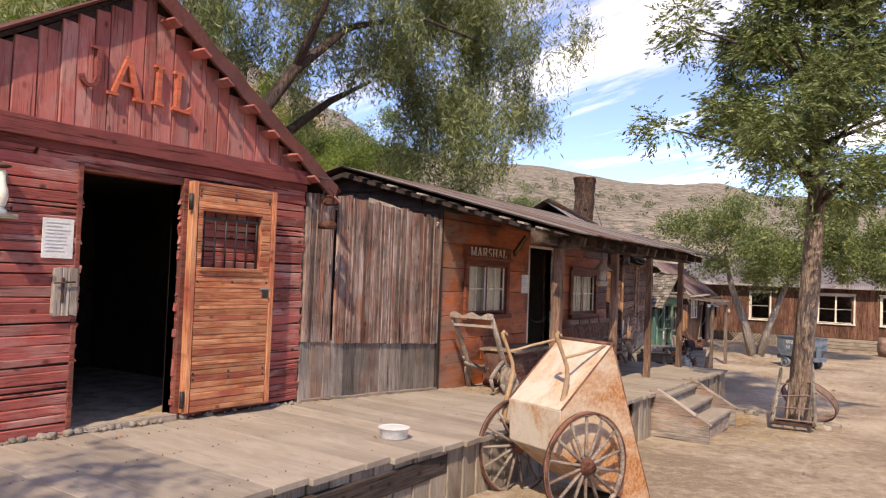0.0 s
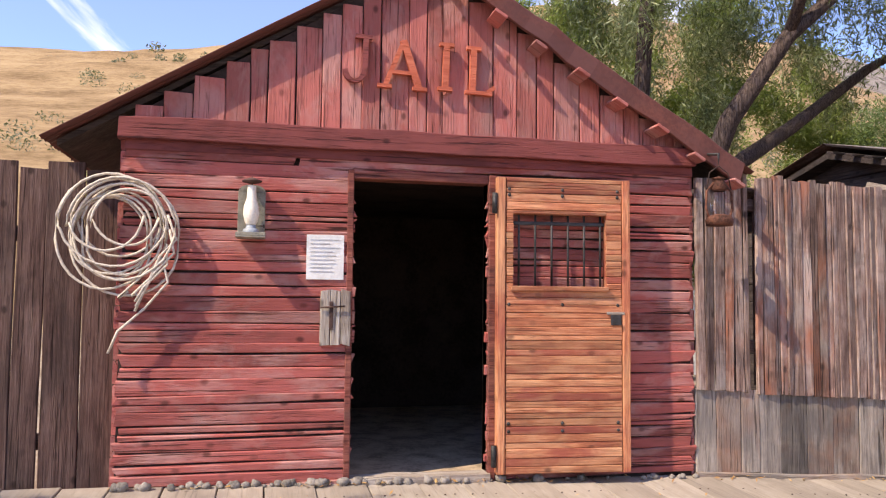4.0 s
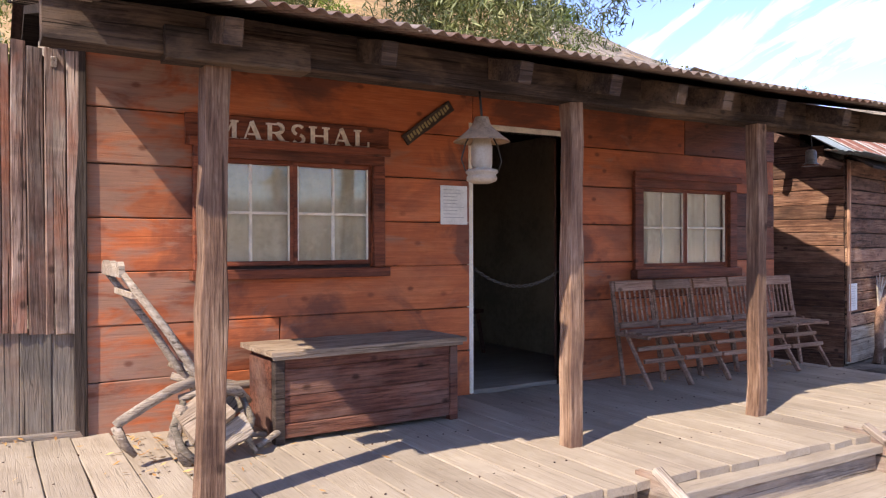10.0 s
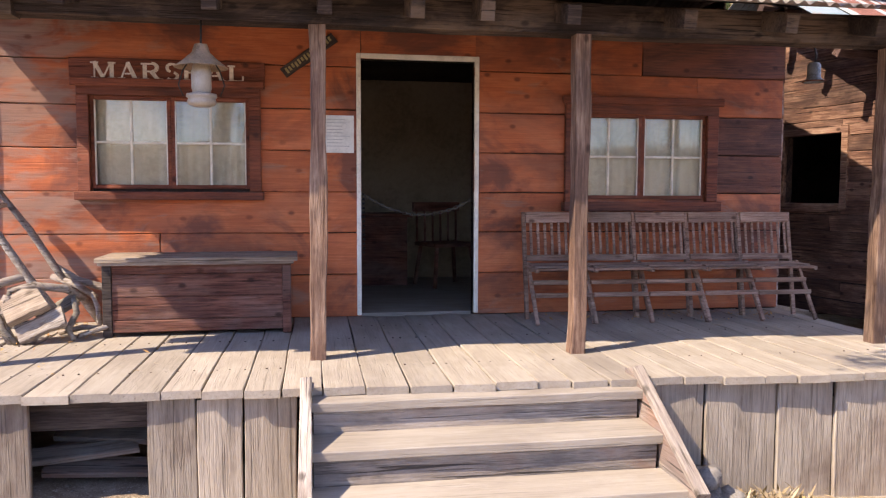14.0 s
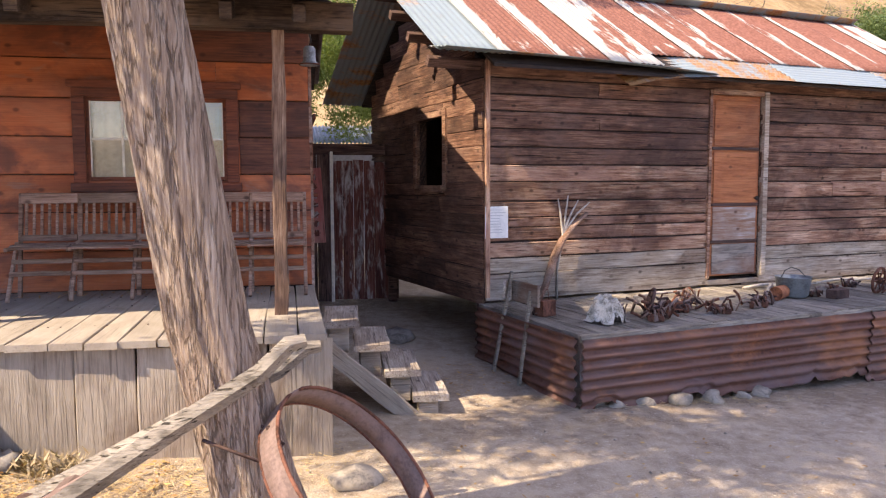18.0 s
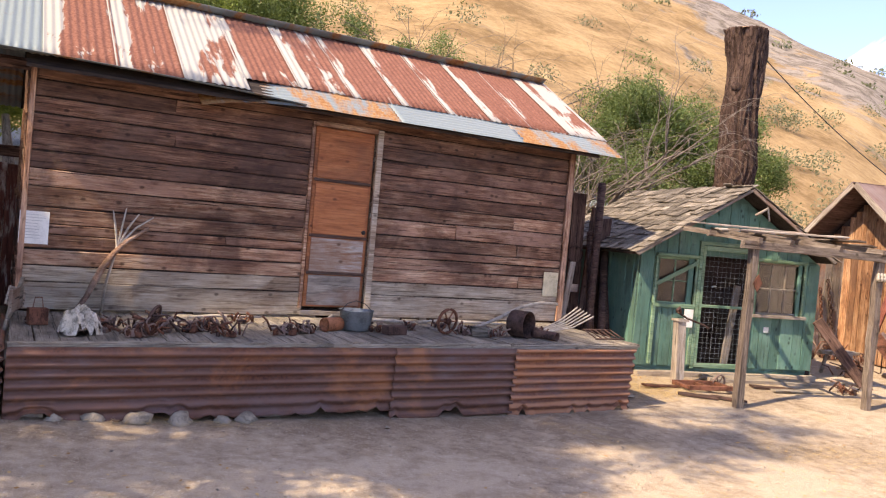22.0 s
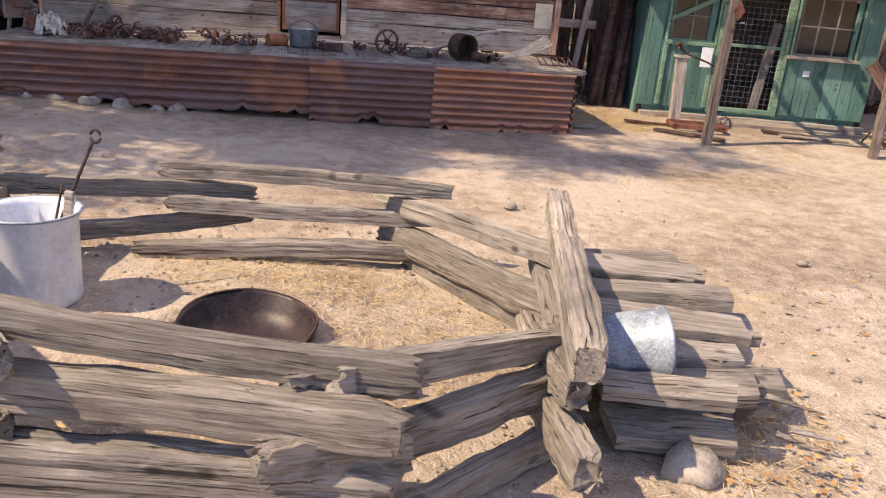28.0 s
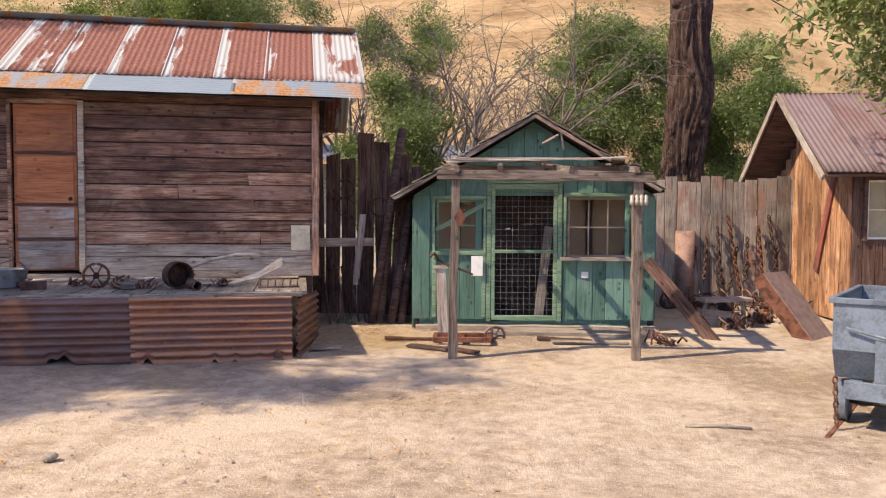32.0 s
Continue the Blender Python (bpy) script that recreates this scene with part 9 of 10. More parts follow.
# ---- the shed with the purple-brown iron roof ----
rsh = thing("rust_roof_shed", "small board shed with a purplish rusted iron roof", "building")
RX_0, RX_1, RY = 30.0, 33.05, 7.6
rh = [(30.18, 31.36, 1.34, 2.14), (32.03, 32.80, 0.42, 2.12)]
rw_ = wall("front_wall", rsh, M_SHADEBLACK, pose(0, RY, 0), RX_0, RX_1, 0.3, 2.3, rh, 0.08)
staves(rw_, M_BROWN, RX_0, RX_1, 0.42, 2.3, 0.17, 0, 0.022, 0.2, None, rh, 121, 0.002)
part("base_tin", Geo().sheet(3.1, 0.5, 0.3, 0.006, 0.003, 8, None, 0.02, 5), M_SKIRTTIN2, rsh, "rusty sheet iron skirting", pose(RX_0, RY - 0.04, -0.05, 91, 0, 0))
lg = wall("gable_wall", rsh, M_SHADEBLACK, pose(RX_0, 10.1, 0, 0, 0, -90), 0, 2.5, 0.1, 2.25, (), 0.08, gable=(1.25, 3.35))
staves(lg, M_ORANGE, 0, 2.5, 0.2, 3.3, 0.16, 0, 0.024, 0.3, lambda x: 3.32 - 0.85 * abs(x - 1.25), (), 122, 0.007)
part("brace_board", plank(1.9, 0.13, 0.03, 4), M_JAMB, lg, "", pose(1.9, -0.05, 1.75, 0, -70, 0))
wall("side_wall", rsh, M_SHADEBLACK, pose(RX_1, RY, 0, 0, 0, 90), 0, 2.5, 0.1, 2.3, (), 0.08, gable=(1.25, 3.35))
wall("back_wall", rsh, M_SHADEBLACK, pose(0, 10.02, 0), RX_0, RX_1, 0.1, 2.3, (), 0.08)
part("room_floor", Geo().box(RX_0, RX_1, RY + 0.08, 10.02, 0.36, 0.42), M_BROWN, rsh)
window(rsh, pose(30.18, RY - 0.02, 1.34), 1.18, 0.80, 4, 2, M_BROWN, M_WHITE, 0.05, 1, True, 0.1, False)
part("plank_door", plank(1.72, 0.62, 0.03, 4, 0.003, 0.006, 5), M_BROWN, rsh, "", pose(31.70, RY - 0.05, 1.22, 0, 2, 0) @ UP)
part("door_batten", plank(0.66, 0.11, 0.02, 5), M_OLDWOOD, rsh, "", pose(31.72, RY - 0.085, 1.90))
part("door_batten", plank(0.66, 0.10, 0.02, 6), M_OLDWOOD, rsh, "", pose(31.62, RY - 0.085, 0.52))
part("door_brace", plank(1.35, 0.07, 0.02, 7), M_OLDWOOD, rsh, "", pose(31.66, RY - 0.09, 1.18, 0, -68, 0))
chain("door_chain", (32.05, RY - 0.02, 1.12), (32.78, RY - 0.02, 1.35), 0.16, rsh, M_GALV, 0.07, 0.008, "pale chain across the doorway")
rroof = part("roof", Geo().prism([(RY - 0.34, 2.16), (8.85, 3.40), (10.36, 2.16), (10.36, 2.2), (8.85, 3.44), (RY - 0.34, 2.2)][::-1], -33.3, -29.5, Matrix(((0, -1, 0, 0), (1, 0, 0, 0), (0, 0, 1, 0), (0, 0, 0, 1)))), M_BROWN, rsh, "plank underside of the roof")
sheet_roof("roof_sheet", rroof, M_RROOF, 29.46, 33.32, RY - 0.38, 2.225, 8.86, 3.49, 0.66, 0.03)
sheet_roof("roof_sheet", rroof, M_RROOF, 29.46, 33.32, 10.4, 2.225, 8.84, 3.49, 0.66, 0.03, 0.009, "", 0, 4, 4)
for s, y0 in ((-1, RY - 0.36), (1, 10.38)):
    ym = (y0 + 8.85) / 2
    part("barge_board", plank(2.0, 0.10, 0.03, 51 + s, 0.004, 0.01, 5), M_OLDWOOD, rroof, "pale barge board", Matrix.Translation((29.45, ym, 2.80)) @ pose(0, 0, 0, 0, 0, 90) @ pose(0, 0, 0, 0, s * 40.0, 0))
slab = thing("tipped_tray", "upturned rusty iron trough sloping down to the sand", "trough", Matrix.Translation((29.15, 7.12, 0.44)) @ Vector((0.42, -0.5, -0.78)).to_track_quat('X', 'Z').to_matrix().to_4x4())
part("plate", Geo().box(-0.6, 0.6, -0.28, 0.28, -0.006, 0.006), M_RUSTPINK, slab)
for yy in (-0.28, 0.272):
    part("side", Geo().box(-0.6, 0.6, yy, yy + 0.008, -0.19, -0.007), M_RUST, slab)
for xx in (-0.6, 0.592):
    part("end", Geo().box(xx, xx + 0.008, -0.271, 0.271, -0.19, -0.007), M_RUST, slab)
for k in range(9):
    x_ = 28.45 + 0.16 * k
    hc = thing("rusty_chain", "rusty chain hung over the old board fence", "chain", None, "chains on the fence")
    chain("chain_strand", (x_, 9.36, 1.15 + 0.17 * (k * 5 % 4)), (x_ + 0.12 * (k % 4 - 1.5), 9.26, 0.36 + 0.1 * (k * 3 % 4)), 0.05 * (k % 3), hc, M_RUST2 if k % 3 else M_RUST, 0.085, 0.014)
cs = thing("chopping_bench", "low grey wooden bench among the scrap", "bench", pose(28.35, 7.7, gz(28.3, 7.7)))
part("top", plank(0.7, 0.25, 0.05, 3), M_OLDWOOD, cs, "", pose(0, 0, 0.35, -90, 0, 10))
for xx in (-0.25, 0.25):
    part("leg", Geo().tube([(xx, 0, 0.33), (xx * 1.2, 0.05, 0.0)], 0.03, 6), M_OLDWOOD, cs)
# white-topped fence and roof past the shed
wr_ = thing("low_lean_to", "low grey lean-to with a pale iron roof", "building", pose(33.4, 8.3, 0))
staves(wr_, M_GREYLOW, 0, 3.2, 0.0, 1.65, 0.18, 0, 0.025, 0.2, None, (), 131)
sheet_roof("roof_sheet", wr_, M_GALV, -0.1, 3.4, -0.4, 1.70, 1.6, 2.05, 0.7)

# ---- low white building behind ----
wb = thing("white_building", "low white building with a pale corrugated roof behind the sheds", "building", pose(0, 14.2, 0))
part("wall", Geo().box(12.0, 27.5, 0, 4.0, 0.2, 2.75), M_WHITEWALL, wb)
part("window", Geo().box(23.6, 24.4, -0.03, 0.0, 1.9, 2.5), M_SHADEBLACK, wb, "dark window")
sheet_roof("roof_sheet", wb, M_GALV, 11.8, 27.8, -0.5, 2.82, 2.0, 3.35, 1.2, 0.02, 0.02, "", 0, 3, 6)

# ---- the mine cart ----
mc = thing("mine_car", "grey-painted iron mine car marked KEYES 103 in white", "mine cart", pose(28.36, 3.41, 0.0, 0, 0, -125))
body = part("tub", Geo().prism([(-0.50, 0.38), (0.50, 0.38), (0.66, 0.62), (0.66, 1.0), (-0.66, 1.0), (-0.66, 0.62)], -0.40, -0.385).prism([(-0.50, 0.38), (0.50, 0.38), (0.66, 0.62), (0.66, 1.0), (-0.66, 1.0), (-0.66, 0.62)], 0.385, 0.40)
            .box(-0.665, -0.645, -0.385, 0.385, 0.62, 1.0).box(0.645, 0.665, -0.385, 0.385, 0.62, 1.0).box(-0.5, 0.5, -0.385, 0.385, 0.38, 0.40)
            .add([(-0.5, -0.385, 0.38), (-0.66, -0.385, 0.62), (-0.66, 0.385, 0.62), (-0.5, 0.385, 0.38), (0.5, -0.385, 0.38), (0.66, -0.385, 0.62), (0.66, 0.385, 0.62), (0.5, 0.385, 0.38)], [(0, 1, 2, 3), (7, 6, 5, 4)]), M_MINE, mc)
part("top_rim", Geo().box(-0.69, 0.69, -0.43, -0.385, 0.985, 1.03).box(-0.69, 0.69, 0.385, 0.43, 0.985, 1.03).box(-0.69, -0.645, -0.385, 0.385, 0.985, 1.03).box(0.645, 0.69, -0.385, 0.385, 0.985, 1.03), M_MINE, body)
part("frame", Geo().box(-0.7, 0.7, -0.30, -0.2, 0.26, 0.37).box(-0.7, 0.7, 0.2, 0.30, 0.26, 0.37).box(-0.74, -0.7, -0.3, 0.3, 0.26, 0.4).box(0.7, 0.74, -0.3, 0.3, 0.26, 0.4), M_MINE, mc)
part("latch_post", Geo().box(0.66, 0.70, -0.1, 0.1, 0.4, 0.72), M_MINE, mc)
part("lever", Geo().tube([(0.70, -0.3, 0.80), (0.72, 0.0, 0.74), (0.70, 0.3, 0.82)], 0.012, 6), M_MINE, mc)
for xx in (-0.33, 0.33):
    part("axle", Geo().tube([(xx, -0.42, 0.17), (xx, 0.42, 0.17)], 0.025, 8), M_IRON, mc)
    for yy in (-0.36, 0.36):
        w_ = part("wheel", Geo().lathe([(0.03, -0.05), (0.06, -0.05), (0.075, -0.02), (0.14, -0.02), (0.15, -0.045), (0.165, -0.045), (0.17, 0.03), (0.19, 0.04), (0.03, 0.045)], 22, pose(xx, yy, 0.17, 90 if yy > 0 else -90)), M_MINE, mc)
me = mesh_text("KEYES", 0.15, 0.001)
part("lettering", me, M_WHITE, body, "white stencilled lettering", pose(-0.28, -0.405, 0.80, 90, 0, 0) @ Matrix.Diagonal((0.72, 1, 1, 1)))
me = mesh_text("103", 0.15, 0.001)
part("lettering", me, M_WHITE, body, "white stencilled lettering", pose(-0.28, -0.405, 0.62, 90, 0, 0) @ Matrix.Diagonal((0.72, 1, 1, 1)))
chain("hanging_chain", (0.74, -0.36, 0.42), (0.74, -0.34, 0.04), 0.0, mc, M_RUST, 0.06, 0.008, "rusty hanging chain")
rl = thing("track_rail", "short length of rusty track under the mine car", "track", pose(28.36, 3.41, 0.0, 0, 0, -125))
for yy in (-0.36, 0.36):
    part("rail", Geo().box(-1.0, 1.0, yy - 0.02, yy + 0.02, -0.05, 0.012), M_RUST, rl)
for xx in (-0.8, -0.3, 0.3, 0.8):
    part("sleeper", Geo().box(xx - 0.07, xx + 0.07, -0.55, 0.55, -0.1, -0.02), M_BROWN, rl)

# ---- the long building far back ----
lb_ = thing("long_building", "long dark board building with sash windows and a grey iron roof", "building", pose(38.0, 9.8, 0, 0, 0, -90))
LW = 10.32
lh = [(0.9, 1.5, 1.15, 2.15), (3.04, 3.86, 1.2, 2.4), (5.88, 7.27, 1.2, 2.4), (8.34, 9.21, 1.2, 2.4)]
lwl = wall("front_wall", lb_, M_SHADEBLACK, pose(0, 0, 0), 0, LW, 0.0, 2.75, lh, 0.1)
staves(lwl, M_LONG, 0, LW, 0.55, 2.7, 0.2, 0, 0.02, 0.2, None, lh, 141)
part("skirt_back", Geo().box(0, LW, -0.012, -0.002, -0.1, 0.55), M_SHADEBLACK, lb_)
for k in range(4):
    hboard(lb_, M_SKIRT, 5.3, LW, -0.06 + 0.15 * k, 0.075 + 0.15 * k, -0.035, 0.02, "skirt_board", 0, 0.004, 0.02)
for k in range(22):
    for a in (-45, 45):
        part("lattice_strip", Geo().box(-0.40, 0.40, -0.008, 0.0, -0.02, 0.02), M_SKIRT, lb_, "", pose(2.4 + 0.13 * k, -0.02 if a > 0 else -0.032, 0.24, 0, a, 0))
for (a, b_, c, d) in lh[1:]:
    window(lb_, pose(a, -0.01, c), b_ - a, d - c, 1, 2, M_MUNTIN, M_MUNTIN, 0.07, 2 if b_ - a > 1 else 1, False)
wall("side_wall", lb_, M_BROWN, pose(LW, 0, 0, 0, 0, 90), 0, 5.0, 0, 2.75, (), 0.1, gable=(2.5, 3.9))
wall("side_wall", lb_, M_BROWN, pose(0, 5.0, 0, 0, 0, -90), 0, 5.0, 0, 2.75, (), 0.1, gable=(2.5, 3.9))
wall("back_wall", lb_, M_BROWN, pose(0, 4.9, 0), 0, LW, 0, 2.75, (), 0.1)
part("room_floor", Geo().box(0, LW, 0.1, 4.9, 0.3, 0.4), M_BROWN, lb_)
sheet_roof("roof_sheet", lb_, M_GREYROOF, -0.3, LW + 0.35, -0.45, 2.70, 2.5, 4.02, 0.9, 0.02, 0.012, "", 0, 3, 4)
sheet_roof("roof_sheet", lb_, M_GREYROOF, -0.3, LW + 0.35, 5.45, 2.70, 2.5, 4.02, 0.9, 0.02, 0.012, "", 0, 3, 4)
solid("clay_barrel", Geo().lathe([(0, 0), (0.3, 0.0), (0.36, 0.25), (0.36, 0.5), (0.3, 0.75), (0.27, 0.75), (0.3, 0.4), (0, 0.05)], 20), M_TERRA, "pinkish clay barrel before the long building", "barrel", pose(36.6, 1.2, 0))
for k, (px, py) in enumerate(((35.0, -0.5), (35.6, -0.9), (36.0, -0.2))):
    junk_gear(pose(px, py, 0.35, 70 if k else 20, 0, 30 * k), 0.4, M_SPOKE, 10, "old_wheel", "old wooden wagon wheel lying on the ground")

# ---- worm fence round the pan: rails from end to end ----
wf = thing("rail_fence", "low zigzag fence of grey split rails around bare ground", "fence")


def split_rail(a, b_, r, seed, flat=0.75):
    r_ = random.Random(seed)
    a, b_ = Vector(a), Vector(b_)
    d = (b_ - a).normalized()
    a, b_ = a - d * 0.10, b_ + d * 0.10
    n = 36
    bend = (0.02 * r_.uniform(-1, 1), 0.02 * r_.uniform(-1, 1))
    pts, rad = [], []
    for i in range(n):
        f = i / (n - 1)
        p = a.lerp(b_, f) + 0.009 * Vector((noise.noise(Vector((f * 7, seed, 0))), noise.noise(Vector((f * 7, seed, 5))), noise.noise(Vector((f * 7, seed, 9)))))
        p.z += 0.012 * math.sin(f * 3 + seed) + bend[0] * math.sin(f * math.pi)
        p.y += bend[1] * math.sin(f * math.pi)
        pts.append(p)
        end = min(i, n - 1 - i)
        rad.append(r * (0.99 + 0.10 * noise.noise(Vector((f * 9, seed, 2)))) * (0.85, 0.95, 0.99)[end] if end < 3 else r * (0.99 + 0.10 * noise.noise(Vector((f * 9, seed, 2)))))
    L = (b_ - a).length
    x_ = (b_ - a).normalized()
    z_ = Vector((0, 0, 1))
    y_ = z_.cross(x_).normalized()
    z_ = x_.cross(y_)
    m = Matrix(((x_.x, y_.x, z_.x, a.x), (x_.y, y_.y, z_.y, a.y), (x_.z, y_.z, z_.z, a.z), (0, 0, 0, 1)))
    inv = m.inverted()
    k_n = 28
    sides = [0.955 + 0.09 * r_.random() for _ in range(k_n)]
    checks = {r_.randrange(k_n): 0.12 + 0.14 * r_.random() for _ in range(6)}
    vs, fs = [], []
    square = [max(abs(math.cos(q)), abs(math.sin(q))) ** 0.92 for q in [2 * math.pi * k / k_n + 0.12 for k in range(k_n)]]
    for i, p in enumerate(pts):
        q = inv @ p
        for k in range(k_n):
            t = 2 * math.pi * k / k_n + 0.12
            split = checks.get(k, 0.0) * max(0.0, noise.noise(Vector((i * 0.2, k, seed))) + 0.4)
            rr = rad[i] * sides[k] / square[k] * (1 + 0.008 * r_.uniform(-1, 1) + 0.07 * noise.noise(Vector((i * 0.28, k * 0.6, seed + 9))) - split)
            xo = (0.055 * noise.noise(Vector((k * 0.8, seed, i))) + 0.02 * r_.uniform(-1, 1)) * (1 if i in (0, n - 1) else 0.6) if i < 2 or i > n - 3 else 0
            vs.append((q.x + xo, q.y + math.cos(t) * rr * flat, q.z + math.sin(t) * rr * 1.02))
    for i in range(n - 1):
        for k in range(k_n):
            k2 = (k + 1) % k_n
            fs.append((i * k_n + k, (i + 1) * k_n + k, (i + 1) * k_n + k2, i * k_n + k2))
    fs.append(tuple(range(k_n)))
    fs.append(tuple(range((n - 1) * k_n, n * k_n))[::-1])
    return part("rail", Geo().add(vs, fs), M_RAIL, wf, "", m)


RAILS_NORTH = (
    ((20.10, 0.37, 0.530), (21.53, 0.42, 0.540), 0.044),
    ((20.17, 0.28, 0.370), (21.46, 0.45, 0.360), 0.044),
    ((19.35, -0.05, 0.500), (20.40, 0.45, 0.410), 0.049),
    ((19.30, -0.12, 0.260), (20.38, 0.45, 0.260), 0.047),
    ((20.05, 0.12, 0.140), (21.35, 0.36, 0.150), 0.051),
    ((21.28, 0.54, 0.400), (22.30, -0.48, 0.460), 0.053),
    ((21.32, 0.50, 0.220), (22.12, -0.45, 0.260), 0.078),
    ((21.45, 0.42, 0.100), (22.20, -0.50, 0.120), 0.055),
    ((22.20, 0.05, 0.600), (22.13, -1.56, 0.564), 0.077),
)
RAILS_SIDES = (
    ((22.12, -0.10, 0.360), (22.16, -1.25, 0.350), 0.063),
    ((22.05, -0.30, 0.150), (22.12, -1.10, 0.148), 0.059),
    ((19.29, -0.10, 0.700), (19.41, -1.50, 0.659), 0.057),
    ((19.33, -0.15, 0.420), (19.42, -1.48, 0.398), 0.063),
    ((19.30, -0.30, 0.160), (19.45, -1.35, 0.177), 0.059),
    ((20.20, -1.93, 0.715), (21.50, -1.89, 0.605), 0.053),
    ((19.33, -1.05, 0.524), (20.42, -2.00, 0.605), 0.061),
    ((19.98, -1.94, 0.475), (21.46, -2.01, 0.465), 0.070),
    ((19.92, -2.03, 0.265), (21.44, -1.97, 0.240), 0.084),
)
RAILS_SOUTH = (
    ((19.35, -1.10, 0.288), (20.05, -1.74, 0.395), 0.059),
    ((21.45, -1.86, 0.555), (22.06, -1.26, 0.440), 0.051),
    ((21.46, -1.88, 0.330), (22.10, -1.30, 0.320), 0.067),
    ((19.48, -1.20, 0.116), (20.20, -1.95, 0.155), 0.063),
    ((21.50, -1.98, 0.135), (22.10, -1.40, 0.131), 0.055),
    ((20.08, -1.76, 0.360), (20.38, -1.96, 0.375), 0.045),
    ((21.32, -1.88, 0.530), (21.52, -1.76, 0.500), 0.052),
    ((21.28, -2.02, 0.365), (21.48, -1.90, 0.340), 0.060),
    ((22.05, -1.35, 0.247), (22.12, -1.70, 0.255), 0.067),
    ((19.30, -1.30, 0.304), (19.17, -1.66, 0.152), 0.039),
    ((22.10, -1.50, 0.419), (22.05, -1.15, 0.372), 0.063),
)
for k, (a, b_, r) in enumerate(RAILS_NORTH + RAILS_SIDES + RAILS_SOUTH):
    split_rail(a, b_, r, 900 + k)

pile = thing("slab_pile", "stack of short grey split slabs beside the rail fence", "lumber pile")
for k, (y, z, x0, x1, w, tl) in enumerate(((-1.34, 0.30, 22.24, 22.80, 0.11, 0), (-1.18, 0.24, 22.3, 22.95, 0.16, 8), (-1.02, 0.30, 22.3, 22.95, 0.14, 10),
                                           (-0.86, 0.36, 22.2, 23.0, 0.16, 4), (-0.70, 0.42, 22.22, 22.95, 0.13, 12), (-0.55, 0.46, 22.2, 22.85, 0.14, 3), (-0.42, 0.42, 22.2, 22.92, 0.18, 9), (-0.25, 0.40, 22.22, 22.86, 0.15, 5),
                                           (-1.28, 0.10, 22.3, 22.85, 0.2, 3), (-0.9, 0.12, 22.25, 23.12, 0.2, 3), (-0.5, 0.14, 22.25, 23.05, 0.22, 3), (-0.65, 0.27, 22.3, 23.1, 0.18, 4), (-1.0, 0.18, 22.35, 23.15, 0.14, 4), (-0.3, 0.25, 22.3, 22.95, 0.18, 4))):
    part("slab", plank(x1 - x0 - 0.08, w, 0.06, 950 + k, 0.012, 0.03, 5), M_RAIL, pile, "", pose((x0 + x1) / 2 - 0.04, y, z + 0.03, -75 - tl, (k * 37 % 7) - 3, (k * 53 % 11) - 6))
for k in range(5):
    a = Vector((22.70 + 0.25 * rng.random(), -1.55 + 1.4 * rng.random(), 0.12 + 0.3 * rng.random()))
    part("splinter", Geo().tube([a, a + Vector((0.16 + 0.08 * rng.random(), rng.uniform(-0.08, 0.08), -0.03))], [0.014, 0.004], 4, smooth=False), M_RAIL, pile)
bk = thing("galvanised_bucket", "dented galvanised bucket lying on the slab pile", "bucket", Matrix.Translation((22.21, -1.14, 0.375)) @ pose(0, 0, 0, 0, 86, 4))
part("body", Geo().lathe([(0.0, 0.012), (0.105, 0.012), (0.11, 0.0), (0.118, 0.012), (0.15, 0.285), (0.157, 0.29), (0.156, 0.30), (0.145, 0.298), (0.112, 0.02), (0.0, 0.02)], 30), M_GALV, bk)
part("seam", Geo().lathe([(0.121, 0.03), (0.124, 0.035), (0.122, 0.04)], 30), M_GALV, bk)
pail = thing("enamel_pail", "tall white enamel pail with chipped black rim", "pail", pose(19.77, -0.58, gz(19.8, -0.6)))
part("body", Geo().lathe([(0.0, 0.01), (0.18, 0.0), (0.19, 0.02), (0.188, 0.04), (0.195, 0.40), (0.212, 0.425), (0.215, 0.435), (0.205, 0.44), (0.188, 0.41), (0.18, 0.05), (0.0, 0.03)], 36), M_ENAMEL, pail)
part("rim_chip", Geo().tube([(0.213 * math.cos(t), 0.213 * math.sin(t), 0.436) for t in [2 * math.pi * k / 36 for k in range(37)]], 0.007, 5, cap=False), M_GALV, pail)
part("tongs", Geo().tube([(0.0, 0.0, 0.1), (0.10, 0.15, 0.45), (0.17, 0.27, 0.70)], 0.008, 6).tube([(0.18 + 0.025 * math.sin(t), 0.285, 0.73 - 0.03 * math.cos(t)) for t in [2 * math.pi * k / 12 for k in range(13)]], 0.007, 5, cap=False), M_RUST2, pail, "iron tongs with a ring")
part("stick", Geo().box(-0.02, 0.02, -0.01, 0.01, 0.05, 0.53), M_OLDWOOD, pail, "flat wooden stick", pose(0.09, 0.04, 0, 0, 8, 0))
part("rod", Geo().tube([(0.02, 0.03, 0.1), (0.13, 0.05, 0.56)], 0.006, 5), M_RUST2, pail)
part("ear", Geo().tube([(-0.2, -0.05, 0.36), (-0.235, -0.06, 0.32), (-0.2, -0.07, 0.28)], 0.009, 5), M_RUST2, pail)
pan = thing("rusty_pan", "large round dark rusty iron pan sunk in the sand", "pan", pose(20.79, -0.74, 0.165, 6, 2, 0) @ pose(0, 0, -0.16) @ Matrix.Scale(1.04, 4))
part("bowl", Geo().lathe([(0.0, 0.0), (0.12, 0.006), (0.2, 0.03), (0.255, 0.075), (0.285, 0.14), (0.295, 0.15), (0.288, 0.154), (0.276, 0.142), (0.246, 0.08), (0.195, 0.038), (0.12, 0.015), (0.0, 0.009)], 44), M_PAN, pan)
